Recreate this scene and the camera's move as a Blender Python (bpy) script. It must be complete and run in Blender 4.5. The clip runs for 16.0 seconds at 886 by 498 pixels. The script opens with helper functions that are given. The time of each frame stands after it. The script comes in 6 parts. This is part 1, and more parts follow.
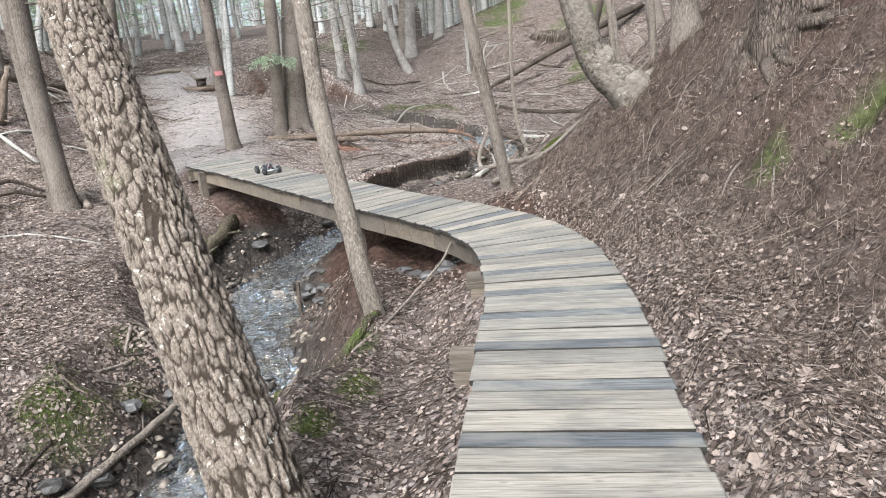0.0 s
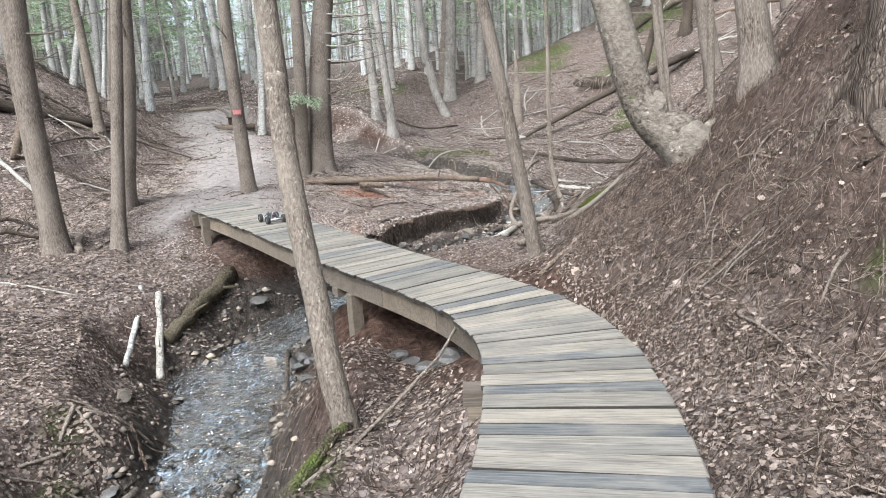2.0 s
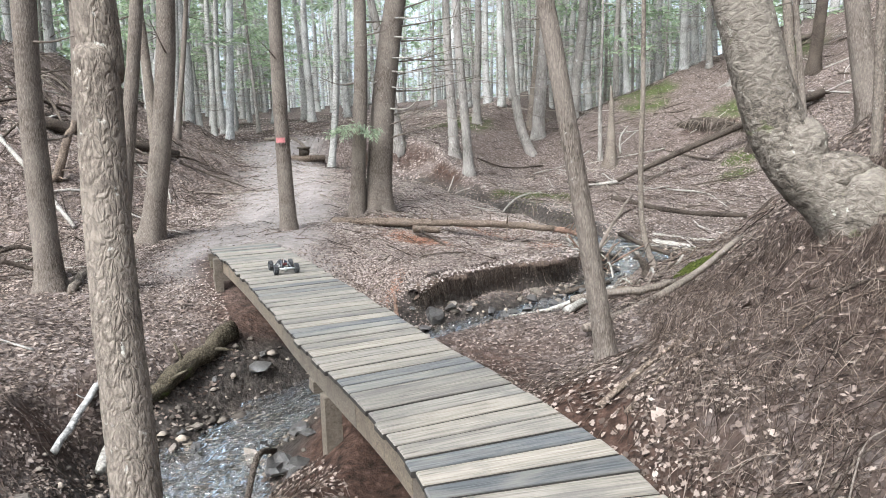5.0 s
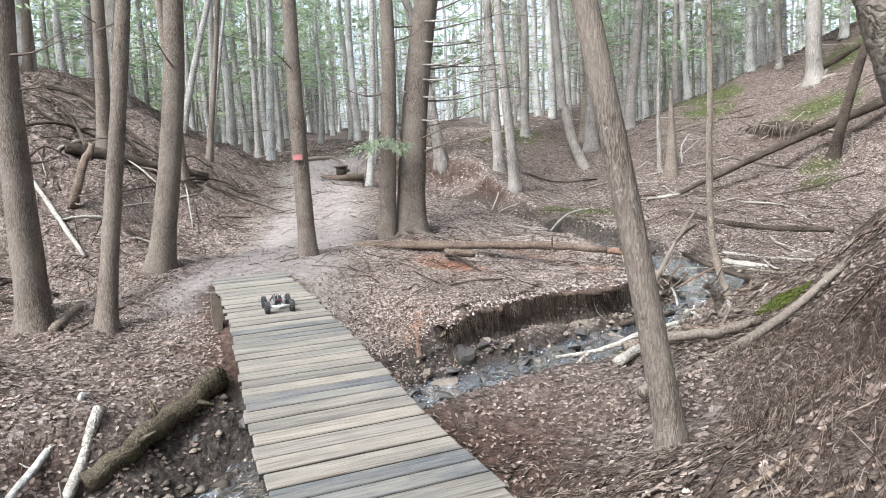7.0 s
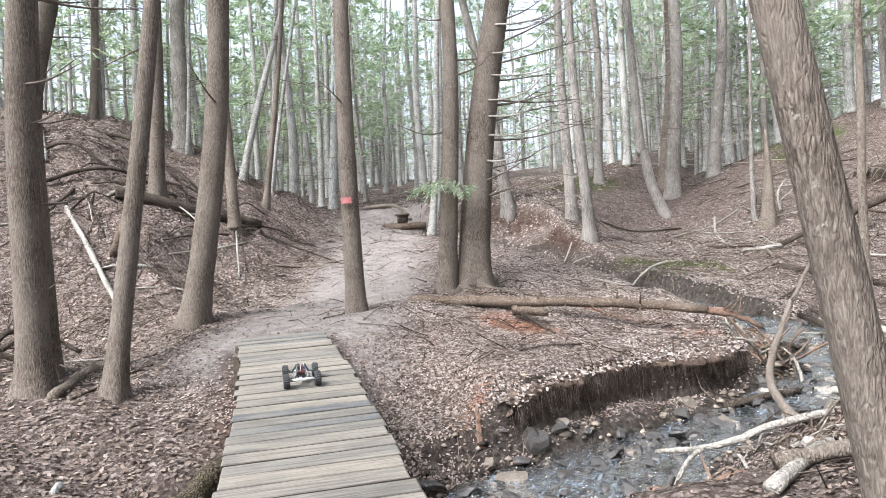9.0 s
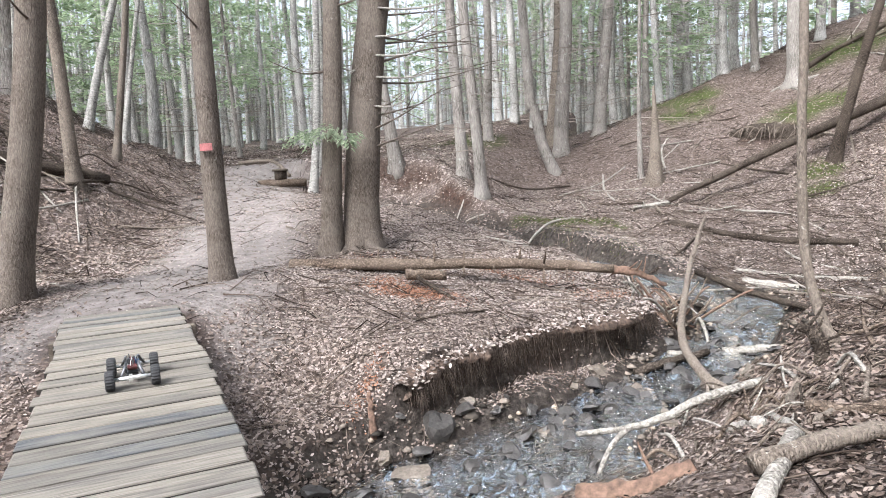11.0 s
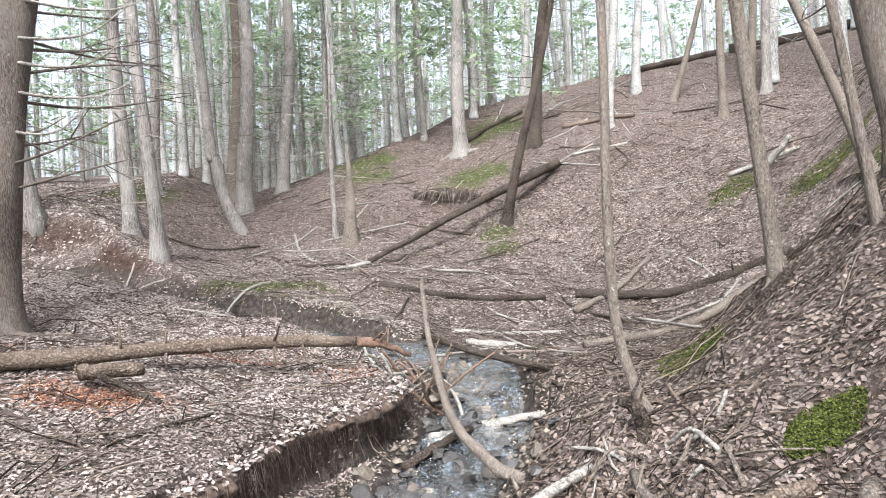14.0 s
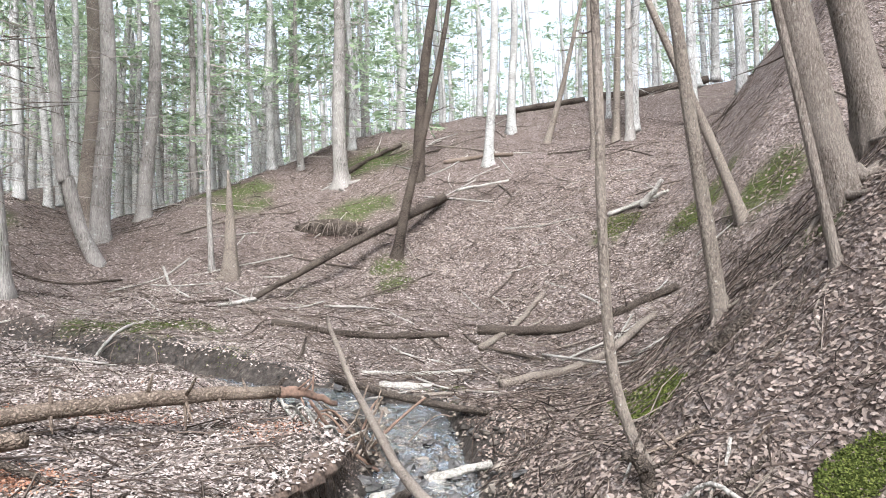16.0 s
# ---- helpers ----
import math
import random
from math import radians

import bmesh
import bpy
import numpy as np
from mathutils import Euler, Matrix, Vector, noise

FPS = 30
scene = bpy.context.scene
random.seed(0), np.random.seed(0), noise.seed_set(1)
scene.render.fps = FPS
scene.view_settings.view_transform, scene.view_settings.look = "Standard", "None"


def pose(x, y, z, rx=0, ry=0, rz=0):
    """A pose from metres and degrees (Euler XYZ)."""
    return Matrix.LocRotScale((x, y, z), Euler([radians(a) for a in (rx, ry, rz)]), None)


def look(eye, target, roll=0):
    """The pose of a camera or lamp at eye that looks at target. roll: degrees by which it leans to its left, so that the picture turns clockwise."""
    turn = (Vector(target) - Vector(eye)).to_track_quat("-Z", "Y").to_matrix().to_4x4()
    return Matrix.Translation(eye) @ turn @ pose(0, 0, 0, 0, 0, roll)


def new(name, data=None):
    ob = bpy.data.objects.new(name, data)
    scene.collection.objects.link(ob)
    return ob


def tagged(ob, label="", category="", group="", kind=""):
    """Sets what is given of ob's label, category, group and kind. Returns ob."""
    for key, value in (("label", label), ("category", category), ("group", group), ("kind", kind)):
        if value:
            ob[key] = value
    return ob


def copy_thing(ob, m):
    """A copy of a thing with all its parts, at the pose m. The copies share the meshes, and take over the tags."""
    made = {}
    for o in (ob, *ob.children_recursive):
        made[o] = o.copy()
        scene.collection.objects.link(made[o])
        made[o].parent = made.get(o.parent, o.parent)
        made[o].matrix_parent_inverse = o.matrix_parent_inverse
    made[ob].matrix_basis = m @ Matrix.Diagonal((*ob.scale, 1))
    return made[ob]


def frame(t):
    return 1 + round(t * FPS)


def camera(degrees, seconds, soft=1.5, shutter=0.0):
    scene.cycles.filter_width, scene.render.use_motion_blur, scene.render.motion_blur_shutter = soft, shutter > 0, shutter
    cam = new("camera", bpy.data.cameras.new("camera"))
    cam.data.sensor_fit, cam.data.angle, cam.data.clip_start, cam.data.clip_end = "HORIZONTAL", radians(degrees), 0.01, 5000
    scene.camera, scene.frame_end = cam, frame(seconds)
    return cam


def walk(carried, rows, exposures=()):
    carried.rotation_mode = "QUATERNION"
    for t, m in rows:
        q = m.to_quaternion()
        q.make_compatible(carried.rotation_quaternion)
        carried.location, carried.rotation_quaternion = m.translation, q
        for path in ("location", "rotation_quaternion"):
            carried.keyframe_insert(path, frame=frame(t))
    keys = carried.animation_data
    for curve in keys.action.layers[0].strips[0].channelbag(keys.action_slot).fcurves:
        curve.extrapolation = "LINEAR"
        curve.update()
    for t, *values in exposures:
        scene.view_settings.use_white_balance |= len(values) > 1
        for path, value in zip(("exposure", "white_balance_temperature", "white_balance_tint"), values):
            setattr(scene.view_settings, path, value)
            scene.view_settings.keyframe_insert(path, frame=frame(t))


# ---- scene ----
cam = camera(69.7, 16.0, soft=0.9, shutter=0.03)
PATH = [
    (0, (0.288, 2.105, 1.39), (0.179, 4.026, 0.844), -5.3),
    (0.5, (0.329, 2.417, 1.373), (0.254, 4.343, 0.839), -4.4),
    (1, (0.396, 2.694, 1.389), (0.181, 4.629, 0.934), -2.7),
    (1.5, (0.428, 2.966, 1.382), (0.22, 4.905, 0.941), -3.1),
    (2, (0.502, 3.288, 1.374), (0.277, 5.233, 0.963), -3.8),
    (2.5, (0.58, 3.63, 1.387), (0.275, 5.584, 1.087), -3.7),
    (3, (0.638, 3.934, 1.375), (0.414, 5.904, 1.117), -2.6),
    (3.5, (0.689, 4.287, 1.346), (0.431, 6.25, 1.063), -2.8),
    (4, (0.727, 4.613, 1.311), (0.48, 6.573, 1.001), -1.7),
    (4.5, (0.712, 4.932, 1.311), (0.436, 6.885, 0.982), -4.1),
    (5, (0.734, 5.272, 1.294), (0.231, 7.188, 1.014), -1.6),
    (7.5, (0.737, 6.868, 1.231), (-0.031, 8.706, 1.05), -3.5),
    (8, (0.579, 7.178, 1.215), (-0.295, 8.977, 1.171), -2.8),
    (10.5, (0.028, 8.528, 1.099), (-0.707, 10.385, 0.998), -4.4),
    (11, (-0.13, 8.712, 1.084), (-0.662, 10.631, 0.896), -2.9),
    (11.5, (-0.264, 8.917, 1.059), (-0.563, 10.879, 0.817), -2.5),
    (12, (-0.376, 9.15, 1.063), (-0.545, 11.127, 0.807), -4.3),
    (12.5, (-0.501, 9.387, 1.06), (-0.389, 11.376, 0.878), -2.5),
    (13, (-0.686, 9.598, 1.099), (-0.341, 11.566, 1.016), -2.5),
    (13.5, (-0.81, 9.844, 1.089), (-0.433, 11.807, 1.035), -3.9),
    (14, (-0.917, 10.043, 1.082), (-0.417, 11.979, 1.035), -2.6),
    (14.5, (-1.076, 10.247, 1.098), (-0.303, 12.091, 1.058), -1.5),
    (15, (-1.192, 10.475, 1.116), (-0.357, 12.292, 1.108), -3.5),
    (15.5, (-1.3, 10.616, 1.12), (-0.417, 12.41, 1.123), -0.2),
    (16, (-1.502, 10.746, 1.151), (-0.582, 12.521, 1.189), -2.0),
]
walk(cam, [(t, look(eye, target, roll)) for t, eye, target, roll in PATH], [(0.0, 1.48, 5850, 6), (4.5, 1.46, 5850, 6), (8.0, 1.5, 5950, 8), (11.5, 1.44, 6000, 10), (14.0, 1.5, 5950, 9), (16.0, 1.53, 5900, 9)])

# ---- light: a bright overcast day under bare trees ----
world = bpy.data.worlds.new("overcast_sky")
scene.world = world
world.use_nodes = True
wn = world.node_tree
sky = wn.nodes.new("ShaderNodeTexSky")
sky.sky_type, sky.sun_disc = "NISHITA", False
sky.sun_elevation, sky.sun_rotation = radians(49), radians(199)
sky.air_density, sky.dust_density, sky.ozone_density = 1.0, 6.0, 1.0
grey = wn.nodes.new("ShaderNodeHueSaturation")
grey.inputs["Saturation"].default_value = 0.40
wn.links.new(sky.outputs[0], grey.inputs["Color"])
wn.links.new(grey.outputs[0], wn.nodes["Background"].inputs[0])
wn.nodes["Background"].inputs[1].default_value = 0.175
sun = new("sun", bpy.data.lights.new("sun", "SUN"))
sun.data.energy, sun.data.angle, sun.data.color = 1.8, radians(20), (1.0, 0.98, 0.95)
sun.matrix_world = look((0, 0, 30), (4.4, 13, 14))


# ---- materials ----
def nodes_of(name):
    m = bpy.data.materials.new(name)
    m.use_nodes = True
    return m, m.node_tree, m.node_tree.nodes["Principled BSDF"]


def add(nt, kind, **values):
    n = nt.nodes.new("ShaderNode" + kind)
    for key, value in values.items():
        n.inputs[key].default_value = value
    return n


def coords(nt, scale=(1, 1, 1), shift=True):
    """Object coordinates, moved at random from object to object."""
    tc, mp = nt.nodes.new("ShaderNodeTexCoord"), nt.nodes.new("ShaderNodeMapping")
    mp.inputs["Scale"].default_value = scale
    nt.links.new(tc.outputs["Object"], mp.inputs["Vector"])
    if shift:
        info, mul = nt.nodes.new("ShaderNodeObjectInfo"), nt.nodes.new("ShaderNodeMath")
        mul.operation = "MULTIPLY"
        mul.inputs[1].default_value = 37.0
        nt.links.new(info.outputs["Random"], mul.inputs[0])
        nt.links.new(mul.outputs[0], mp.inputs["Location"])
    return mp.outputs[0]


def fbm(nt, vec, scale, detail=6.0, rough=0.6, distort=0.0):
    n = add(nt, "TexNoise", Scale=scale, Detail=detail, Roughness=rough, Distortion=distort)
    nt.links.new(vec, n.inputs["Vector"])
    return n.outputs["Fac"]


def cells(nt, vec, scale, feature="F1"):
    n = add(nt, "TexVoronoi", Scale=scale)
    n.feature = feature
    nt.links.new(vec, n.inputs["Vector"])
    return n


def ramp_of(nt, fac, *stops):
    n = nt.nodes.new("ShaderNodeValToRGB")
    while len(n.color_ramp.elements) < len(stops):
        n.color_ramp.elements.new(0.5)
    for e, (at, c) in zip(n.color_ramp.elements, stops):
        e.position, e.color = at, (*c, 1)
    nt.links.new(fac, n.inputs[0])
    return n.outputs[0]


def blend(nt, fac, a, b, kind="MIX"):
    n = nt.nodes.new("ShaderNodeMix")
    n.data_type, n.blend_type = "RGBA", kind
    for sock, v in ((0, fac), (6, a), (7, b)):
        if isinstance(v, (int, float)):
            n.inputs[sock].default_value = v
        elif isinstance(v, tuple):
            n.inputs[sock].default_value = (*v, 1)
        else:
            nt.links.new(v, n.inputs[sock])
    return n.outputs[2]


def relief(nt, bsdf, height, strength, distance=0.02):
    b = add(nt, "Bump", Strength=strength, Distance=distance)
    nt.links.new(height, b.inputs["Height"])
    nt.links.new(b.outputs[0], bsdf.inputs["Normal"])


def grey(v):
    return (v, v, v)


def bark(name, dark, mid, pale, grain=(20, 20, 2.2), lichen=0.0, lichen_colour=(0.5, 0.5, 0.45), strength=0.9, moss=0.0, crack=0.75, bend=0.35, fleck=7.0):
    m, nt, b = nodes_of(name)
    v = coords(nt, grain)
    plain = coords(nt)
    warp = add(nt, "TexNoise", Scale=1.4, Detail=4.0)
    nt.links.new(v, warp.inputs["Vector"])
    ridges = cells(nt, blend(nt, bend, v, warp.outputs["Color"], "LINEAR_LIGHT"), 2.2, "DISTANCE_TO_EDGE").outputs["Distance"]
    fine = fbm(nt, v, 3.0, 8, 0.7, 0.6)
    broad = fbm(nt, plain, 1.6, 3)
    dark, pale = tuple(0.55 * c for c in dark), tuple(1.12 * c for c in pale)
    col = ramp_of(nt, fine, (0.36, dark), (0.5, mid), (0.64, pale))
    col = blend(nt, ramp_of(nt, ridges, (0.0, grey(crack)), (0.16, grey(0.0))), col, tuple(0.55 * c for c in dark))
    col = blend(nt, ramp_of(nt, broad, (0.35, grey(0)), (0.65, grey(0.5))), col, pale)
    if lichen:
        spots = fbm(nt, plain, fleck, 5, 0.65)
        col = blend(nt, ramp_of(nt, spots, (0.66 - 0.1 * lichen, grey(0)), (0.70 - 0.1 * lichen, grey(0.9))), col, lichen_colour)
    if moss:
        spots = fbm(nt, plain, 2.2, 5, 0.65)
        col = blend(nt, ramp_of(nt, spots, (0.62 - 0.2 * moss, grey(0)), (0.72 - 0.2 * moss, grey(0.85))), col, (0.10, 0.13, 0.03))
    nt.links.new(col, b.inputs["Base Color"])
    b.inputs["Roughness"].default_value = 0.95
    b.inputs["Specular IOR Level"].default_value = 0.06
    h = blend(nt, 0.5, ramp_of(nt, ridges, (0.0, grey(0)), (0.25, grey(1))), fine)
    relief(nt, b, h, strength, 0.03)
    return m


def timber(name, dark, mid, pale, stain, stain_amount=0.5, along=(1.6, 44, 44)):
    """Sawn, weathered wood with its grain along local x."""
    m, nt, b = nodes_of(name)
    v, plain = coords(nt, along), coords(nt, (1, 3, 3))
    grain = fbm(nt, v, 1.6, 8, 0.65, 1.2)
    col = ramp_of(nt, grain, (0.30, dark), (0.48, mid), (0.66, pale))
    blot = fbm(nt, plain, 2.4, 5, 0.6, 0.4)
    col = blend(nt, ramp_of(nt, blot, (0.45, grey(0)), (0.72, grey(stain_amount))), col, stain)
    info = nt.nodes.new("ShaderNodeObjectInfo")
    tone = ramp_of(nt, info.outputs["Random"], (0.0, (0.66, 0.66, 0.66)), (0.35, (1.0, 0.97, 0.92)), (0.7, (0.80, 0.80, 0.80)), (1.0, (1.16, 1.11, 1.03)))
    col = blend(nt, 1.0, col, tone, "MULTIPLY")
    knots = cells(nt, coords(nt, (3.2, 9, 1)), 1.0).outputs["Distance"]
    col = blend(nt, ramp_of(nt, knots, (0.0, grey(0.75)), (0.075, grey(0.0))), col, dark)
    nt.links.new(col, b.inputs["Base Color"])
    b.inputs["Roughness"].default_value = 0.8
    b.inputs["Specular IOR Level"].default_value = 0.25
    relief(nt, b, grain, 0.55, 0.006)
    return m


def litter_material(name, *stops, translucent=True):
    m, nt, b = nodes_of(name)
    geo = nt.nodes.new("ShaderNodeNewGeometry")
    stops = ((0.0, tuple(0.7 * c for c in stops[0][1])),) + tuple((min(1.0, p), tuple((0.8 if p < 0.4 else 1.08) * c for c in q)) for p, q in stops[1:])
    col = ramp_of(nt, geo.outputs["Random Per Island"], *stops)
    col = blend(nt, 0.35, col, ramp_of(nt, fbm(nt, coords(nt, shift=False), 60.0, 4), (0.3, (0.05, 0.035, 0.025)), (0.7, (0.55, 0.45, 0.36))), "OVERLAY")
    nt.links.new(col, b.inputs["Base Color"])
    b.inputs["Roughness"].default_value = 0.85
    b.inputs["Specular IOR Level"].default_value = 0.08
    return m


def plain_material(name, colour, rough=0.5, metal=0.0, vary=0.25, scale=30.0, bump=0.1):
    m, nt, b = nodes_of(name)
    n = fbm(nt, coords(nt), scale, 5)
    nt.links.new(ramp_of(nt, n, (0.3, tuple(c * (1 - vary) for c in colour)), (0.7, tuple(min(1, c * (1 + vary)) for c in colour))), b.inputs["Base Color"])
    b.inputs["Roughness"].default_value, b.inputs["Metallic"].default_value = rough, metal
    relief(nt, b, n, bump, 0.003)
    return m


def ground_material():
    m, nt, b = nodes_of("forest_floor")
    v = coords(nt, shift=False)
    sway = add(nt, "TexNoise", Scale=30.0, Detail=3.0)
    nt.links.new(v, sway.inputs["Vector"])
    bentv = blend(nt, 0.022, v, sway.outputs["Color"], "LINEAR_LIGHT")
    leaf, leaf2 = cells(nt, bentv, 19.0), cells(nt, bentv, 43.0)
    seam, seam2 = cells(nt, bentv, 19.0, "DISTANCE_TO_EDGE"), cells(nt, bentv, 43.0, "DISTANCE_TO_EDGE")
    tone, tone2 = nt.nodes.new("ShaderNodeSeparateColor"), nt.nodes.new("ShaderNodeSeparateColor")
    nt.links.new(leaf.outputs["Color"], tone.inputs[0])
    nt.links.new(leaf2.outputs["Color"], tone2.inputs[0])
    col = ramp_of(nt, tone.outputs[0], (0.0, (0.045, 0.033, 0.027)), (0.3, (0.120, 0.093, 0.080)), (0.7, (0.205, 0.165, 0.147)), (1.0, (0.31, 0.265, 0.243)))
    col = blend(nt, ramp_of(nt, seam.outputs["Distance"], (0.0, grey(0.8)), (0.09, grey(0.0))), col, (0.024, 0.017, 0.013))
    small = ramp_of(nt, tone2.outputs[0], (0.0, (0.040, 0.029, 0.023)), (0.5, (0.135, 0.105, 0.091)), (1.0, (0.29, 0.243, 0.22)))
    small = blend(nt, ramp_of(nt, seam2.outputs["Distance"], (0.0, grey(0.75)), (0.10, grey(0.0))), small, (0.022, 0.015, 0.012))
    col = blend(nt, ramp_of(nt, tone.outputs[1], (0.35, grey(0.0)), (0.45, grey(1.0))), col, small)
    broad = fbm(nt, v, 0.7, 6, 0.6)
    col = blend(nt, ramp_of(nt, broad, (0.40, grey(0.0)), (0.62, grey(0.30))), col, (0.085, 0.064, 0.053))
    fine = fbm(nt, v, 45.0, 8, 0.7)
    masks = {}
    for key in ("trail", "soil_shade", "needle", "moss", "wet", "dark_ground"):
        a = nt.nodes.new("ShaderNodeAttribute")
        a.attribute_name = key
        masks[key] = a.outputs["Fac"]
    col = blend(nt, masks["dark_ground"], col, ramp_of(nt, fine, (0.34, (0.010, 0.007, 0.005)), (0.55, (0.042, 0.031, 0.025)), (0.72, (0.12, 0.095, 0.08))))
    needles = ramp_of(nt, fbm(nt, coords(nt, (1, 1, 1), False), 26.0, 8, 0.75, 1.5), (0.34, (0.006, 0.004, 0.003)), (0.5, (0.046, 0.030, 0.023)), (0.72, (0.15, 0.11, 0.09)))
    col = blend(nt, masks["needle"], col, needles)
    trail = ramp_of(nt, fbm(nt, v, 6.0, 8, 0.7), (0.3, (0.135, 0.117, 0.107)), (0.55, (0.222, 0.197, 0.184)), (0.75, (0.30, 0.272, 0.256)))
    col = blend(nt, masks["trail"], col, trail)
    # dark earth colour, also laid on as shade below the boardwalk
    soil_shade = ramp_of(nt, fbm(nt, v, 12.0, 8, 0.7), (0.34, (0.010, 0.006, 0.004)), (0.55, (0.055, 0.032, 0.023)), (0.75, (0.14, 0.09, 0.07)))
    col = blend(nt, masks["soil_shade"], col, soil_shade)
    moss = ramp_of(nt, fbm(nt, v, 20.0, 6, 0.7), (0.3, (0.025, 0.032, 0.011)), (0.6, (0.065, 0.078, 0.024)), (0.75, (0.12, 0.130, 0.045)))
    col = blend(nt, masks["moss"], col, moss)
    wet = ramp_of(nt, fbm(nt, v, 14.0, 8, 0.7), (0.34, (0.009, 0.007, 0.006)), (0.55, (0.045, 0.037, 0.031)), (0.75, (0.13, 0.11, 0.095)))
    col = blend(nt, masks["wet"], col, wet)
    nt.links.new(col, b.inputs["Base Color"])
    b.inputs["Specular IOR Level"].default_value = 0.12
    nt.links.new(ramp_of(nt, masks["wet"], (0.0, grey(0.9)), (1.0, grey(0.35))), b.inputs["Roughness"])
    h = blend(nt, 0.5, leaf.outputs["Distance"], fine)
    relief(nt, b, h, 0.9, 0.03)
    return m


def water_material():
    m, nt, b = nodes_of("brook_water")
    v = coords(nt, (1, 1, 1), False)
    ripple = fbm(nt, v, 8.0, 3, 0.5, 1.6)
    b.inputs["Base Color"].default_value = (0.66, 0.62, 0.54, 1)
    b.inputs["Roughness"].default_value = 0.03
    b.inputs["IOR"].default_value = 1.33
    b.inputs["Transmission Weight"].default_value = 1.0
    relief(nt, b, ripple, 1.0, 0.14)
    # bluish diffuse streaks paint the sky's reflection, along with some foam
    foam_glint = add(nt, "BsdfDiffuse", Color=(0.36, 0.44, 0.53, 1))
    streak = fbm(nt, coords(nt, (6, 2.4, 3), False), 2.6, 5, 0.68, 1.6)
    mix = nt.nodes.new("ShaderNodeMixShader")
    calm = ramp_of(nt, fbm(nt, v, 1.9, 3, 0.5), (0.42, grey(0.0)), (0.6, grey(1.0)))
    nt.links.new(blend(nt, 1.0, ramp_of(nt, streak, (0.545, grey(0.0)), (0.68, grey(0.6))), calm, "MULTIPLY"), mix.inputs[0])
    nt.links.new(b.outputs[0], mix.inputs[1])
    nt.links.new(foam_glint.outputs[0], mix.inputs[2])
    nt.links.new(mix.outputs[0], nt.nodes["Material Output"].inputs["Surface"])
    return m


M_GROUND, M_WATER = ground_material(), water_material()
M_HEMLOCK = bark("hemlock_bark", (0.054, 0.043, 0.035), (0.126, 0.102, 0.084), (0.198, 0.168, 0.143), grain=(30, 30, 6.5), lichen=0.12, lichen_colour=(0.25, 0.23, 0.205), strength=0.5, crack=0.32, bend=0.5, fleck=16.0)
# hemlock bark lightened to put the haze of distance into its colour
M_HEMLOCK_HAZE = bark("haze_paled_hemlock_bark", (0.105, 0.092, 0.081), (0.215, 0.193, 0.172), (0.32, 0.294, 0.268), lichen=0.3, lichen_colour=(0.40, 0.40, 0.37), strength=0.6, crack=0.4)
M_DAMPBARK = bark("damp_dark_bark", (0.028, 0.021, 0.017), (0.085, 0.066, 0.053), (0.16, 0.13, 0.108), strength=0.9)
M_GREYBARK = bark("grey_bark", (0.080, 0.064, 0.052), (0.150, 0.123, 0.101), (0.225, 0.190, 0.158), grain=(20, 20, 9), lichen=0.2, lichen_colour=(0.36, 0.34, 0.30), strength=0.5, crack=0.25, bend=0.6, fleck=22.0)


def shaggy_bark():
    """Raised plates with dark cracks between them, as the mesh's own relief gives them."""
    m, nt, b = nodes_of("shaggy_plate_bark")
    a = nt.nodes.new("ShaderNodeAttribute")
    a.attribute_name = "plate"
    v = coords(nt)
    fine = fbm(nt, coords(nt, (12, 12, 7)), 9.0, 8, 0.7, 0.4)
    col = ramp_of(nt, fine, (0.34, (0.075, 0.058, 0.045)), (0.5, (0.165, 0.133, 0.107)), (0.66, (0.285, 0.24, 0.20)))
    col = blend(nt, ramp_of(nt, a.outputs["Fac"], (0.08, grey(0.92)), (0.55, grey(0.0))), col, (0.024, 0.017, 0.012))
    spots = fbm(nt, v, 26.0, 4, 0.6)
    col = blend(nt, ramp_of(nt, spots, (0.64, grey(0)), (0.68, grey(0.75))), col, (0.44, 0.42, 0.37))
    green = fbm(nt, v, 2.0, 5, 0.65)
    col = blend(nt, ramp_of(nt, green, (0.62, grey(0)), (0.76, grey(0.5))), col, (0.10, 0.12, 0.04))
    nt.links.new(col, b.inputs["Base Color"])
    b.inputs["Roughness"].default_value = 0.95
    b.inputs["Specular IOR Level"].default_value = 0.06
    relief(nt, b, fine, 0.8, 0.012)
    return m


M_SHAGGY = shaggy_bark()
M_CROOK = bark("smooth_pale_bark", (0.055, 0.046, 0.038), (0.112, 0.095, 0.078), (0.172, 0.150, 0.126), grain=(7, 7, 9), lichen=0.1, lichen_colour=(0.30, 0.285, 0.245), strength=0.45, moss=0.12, crack=0.1, bend=0.8, fleck=14.0)
M_PALE = bark("pale_birch_bark", (0.12, 0.112, 0.10), (0.26, 0.247, 0.228), (0.40, 0.385, 0.362), grain=(6, 6, 8), strength=0.4, crack=0.35)
M_DARKLOG = bark("dark_rotten_bark", (0.02, 0.016, 0.013), (0.06, 0.047, 0.038), (0.13, 0.105, 0.085), grain=(15, 15, 15), strength=0.9)
M_LOG = bark("stripped_log", (0.058, 0.042, 0.031), (0.135, 0.101, 0.077), (0.235, 0.186, 0.148), grain=(14, 14, 14), strength=0.7)
M_WHITELOG = bark("bleached_wood", (0.11, 0.098, 0.083), (0.23, 0.21, 0.182), (0.37, 0.345, 0.31), grain=(12, 12, 12), strength=0.5, crack=0.2)
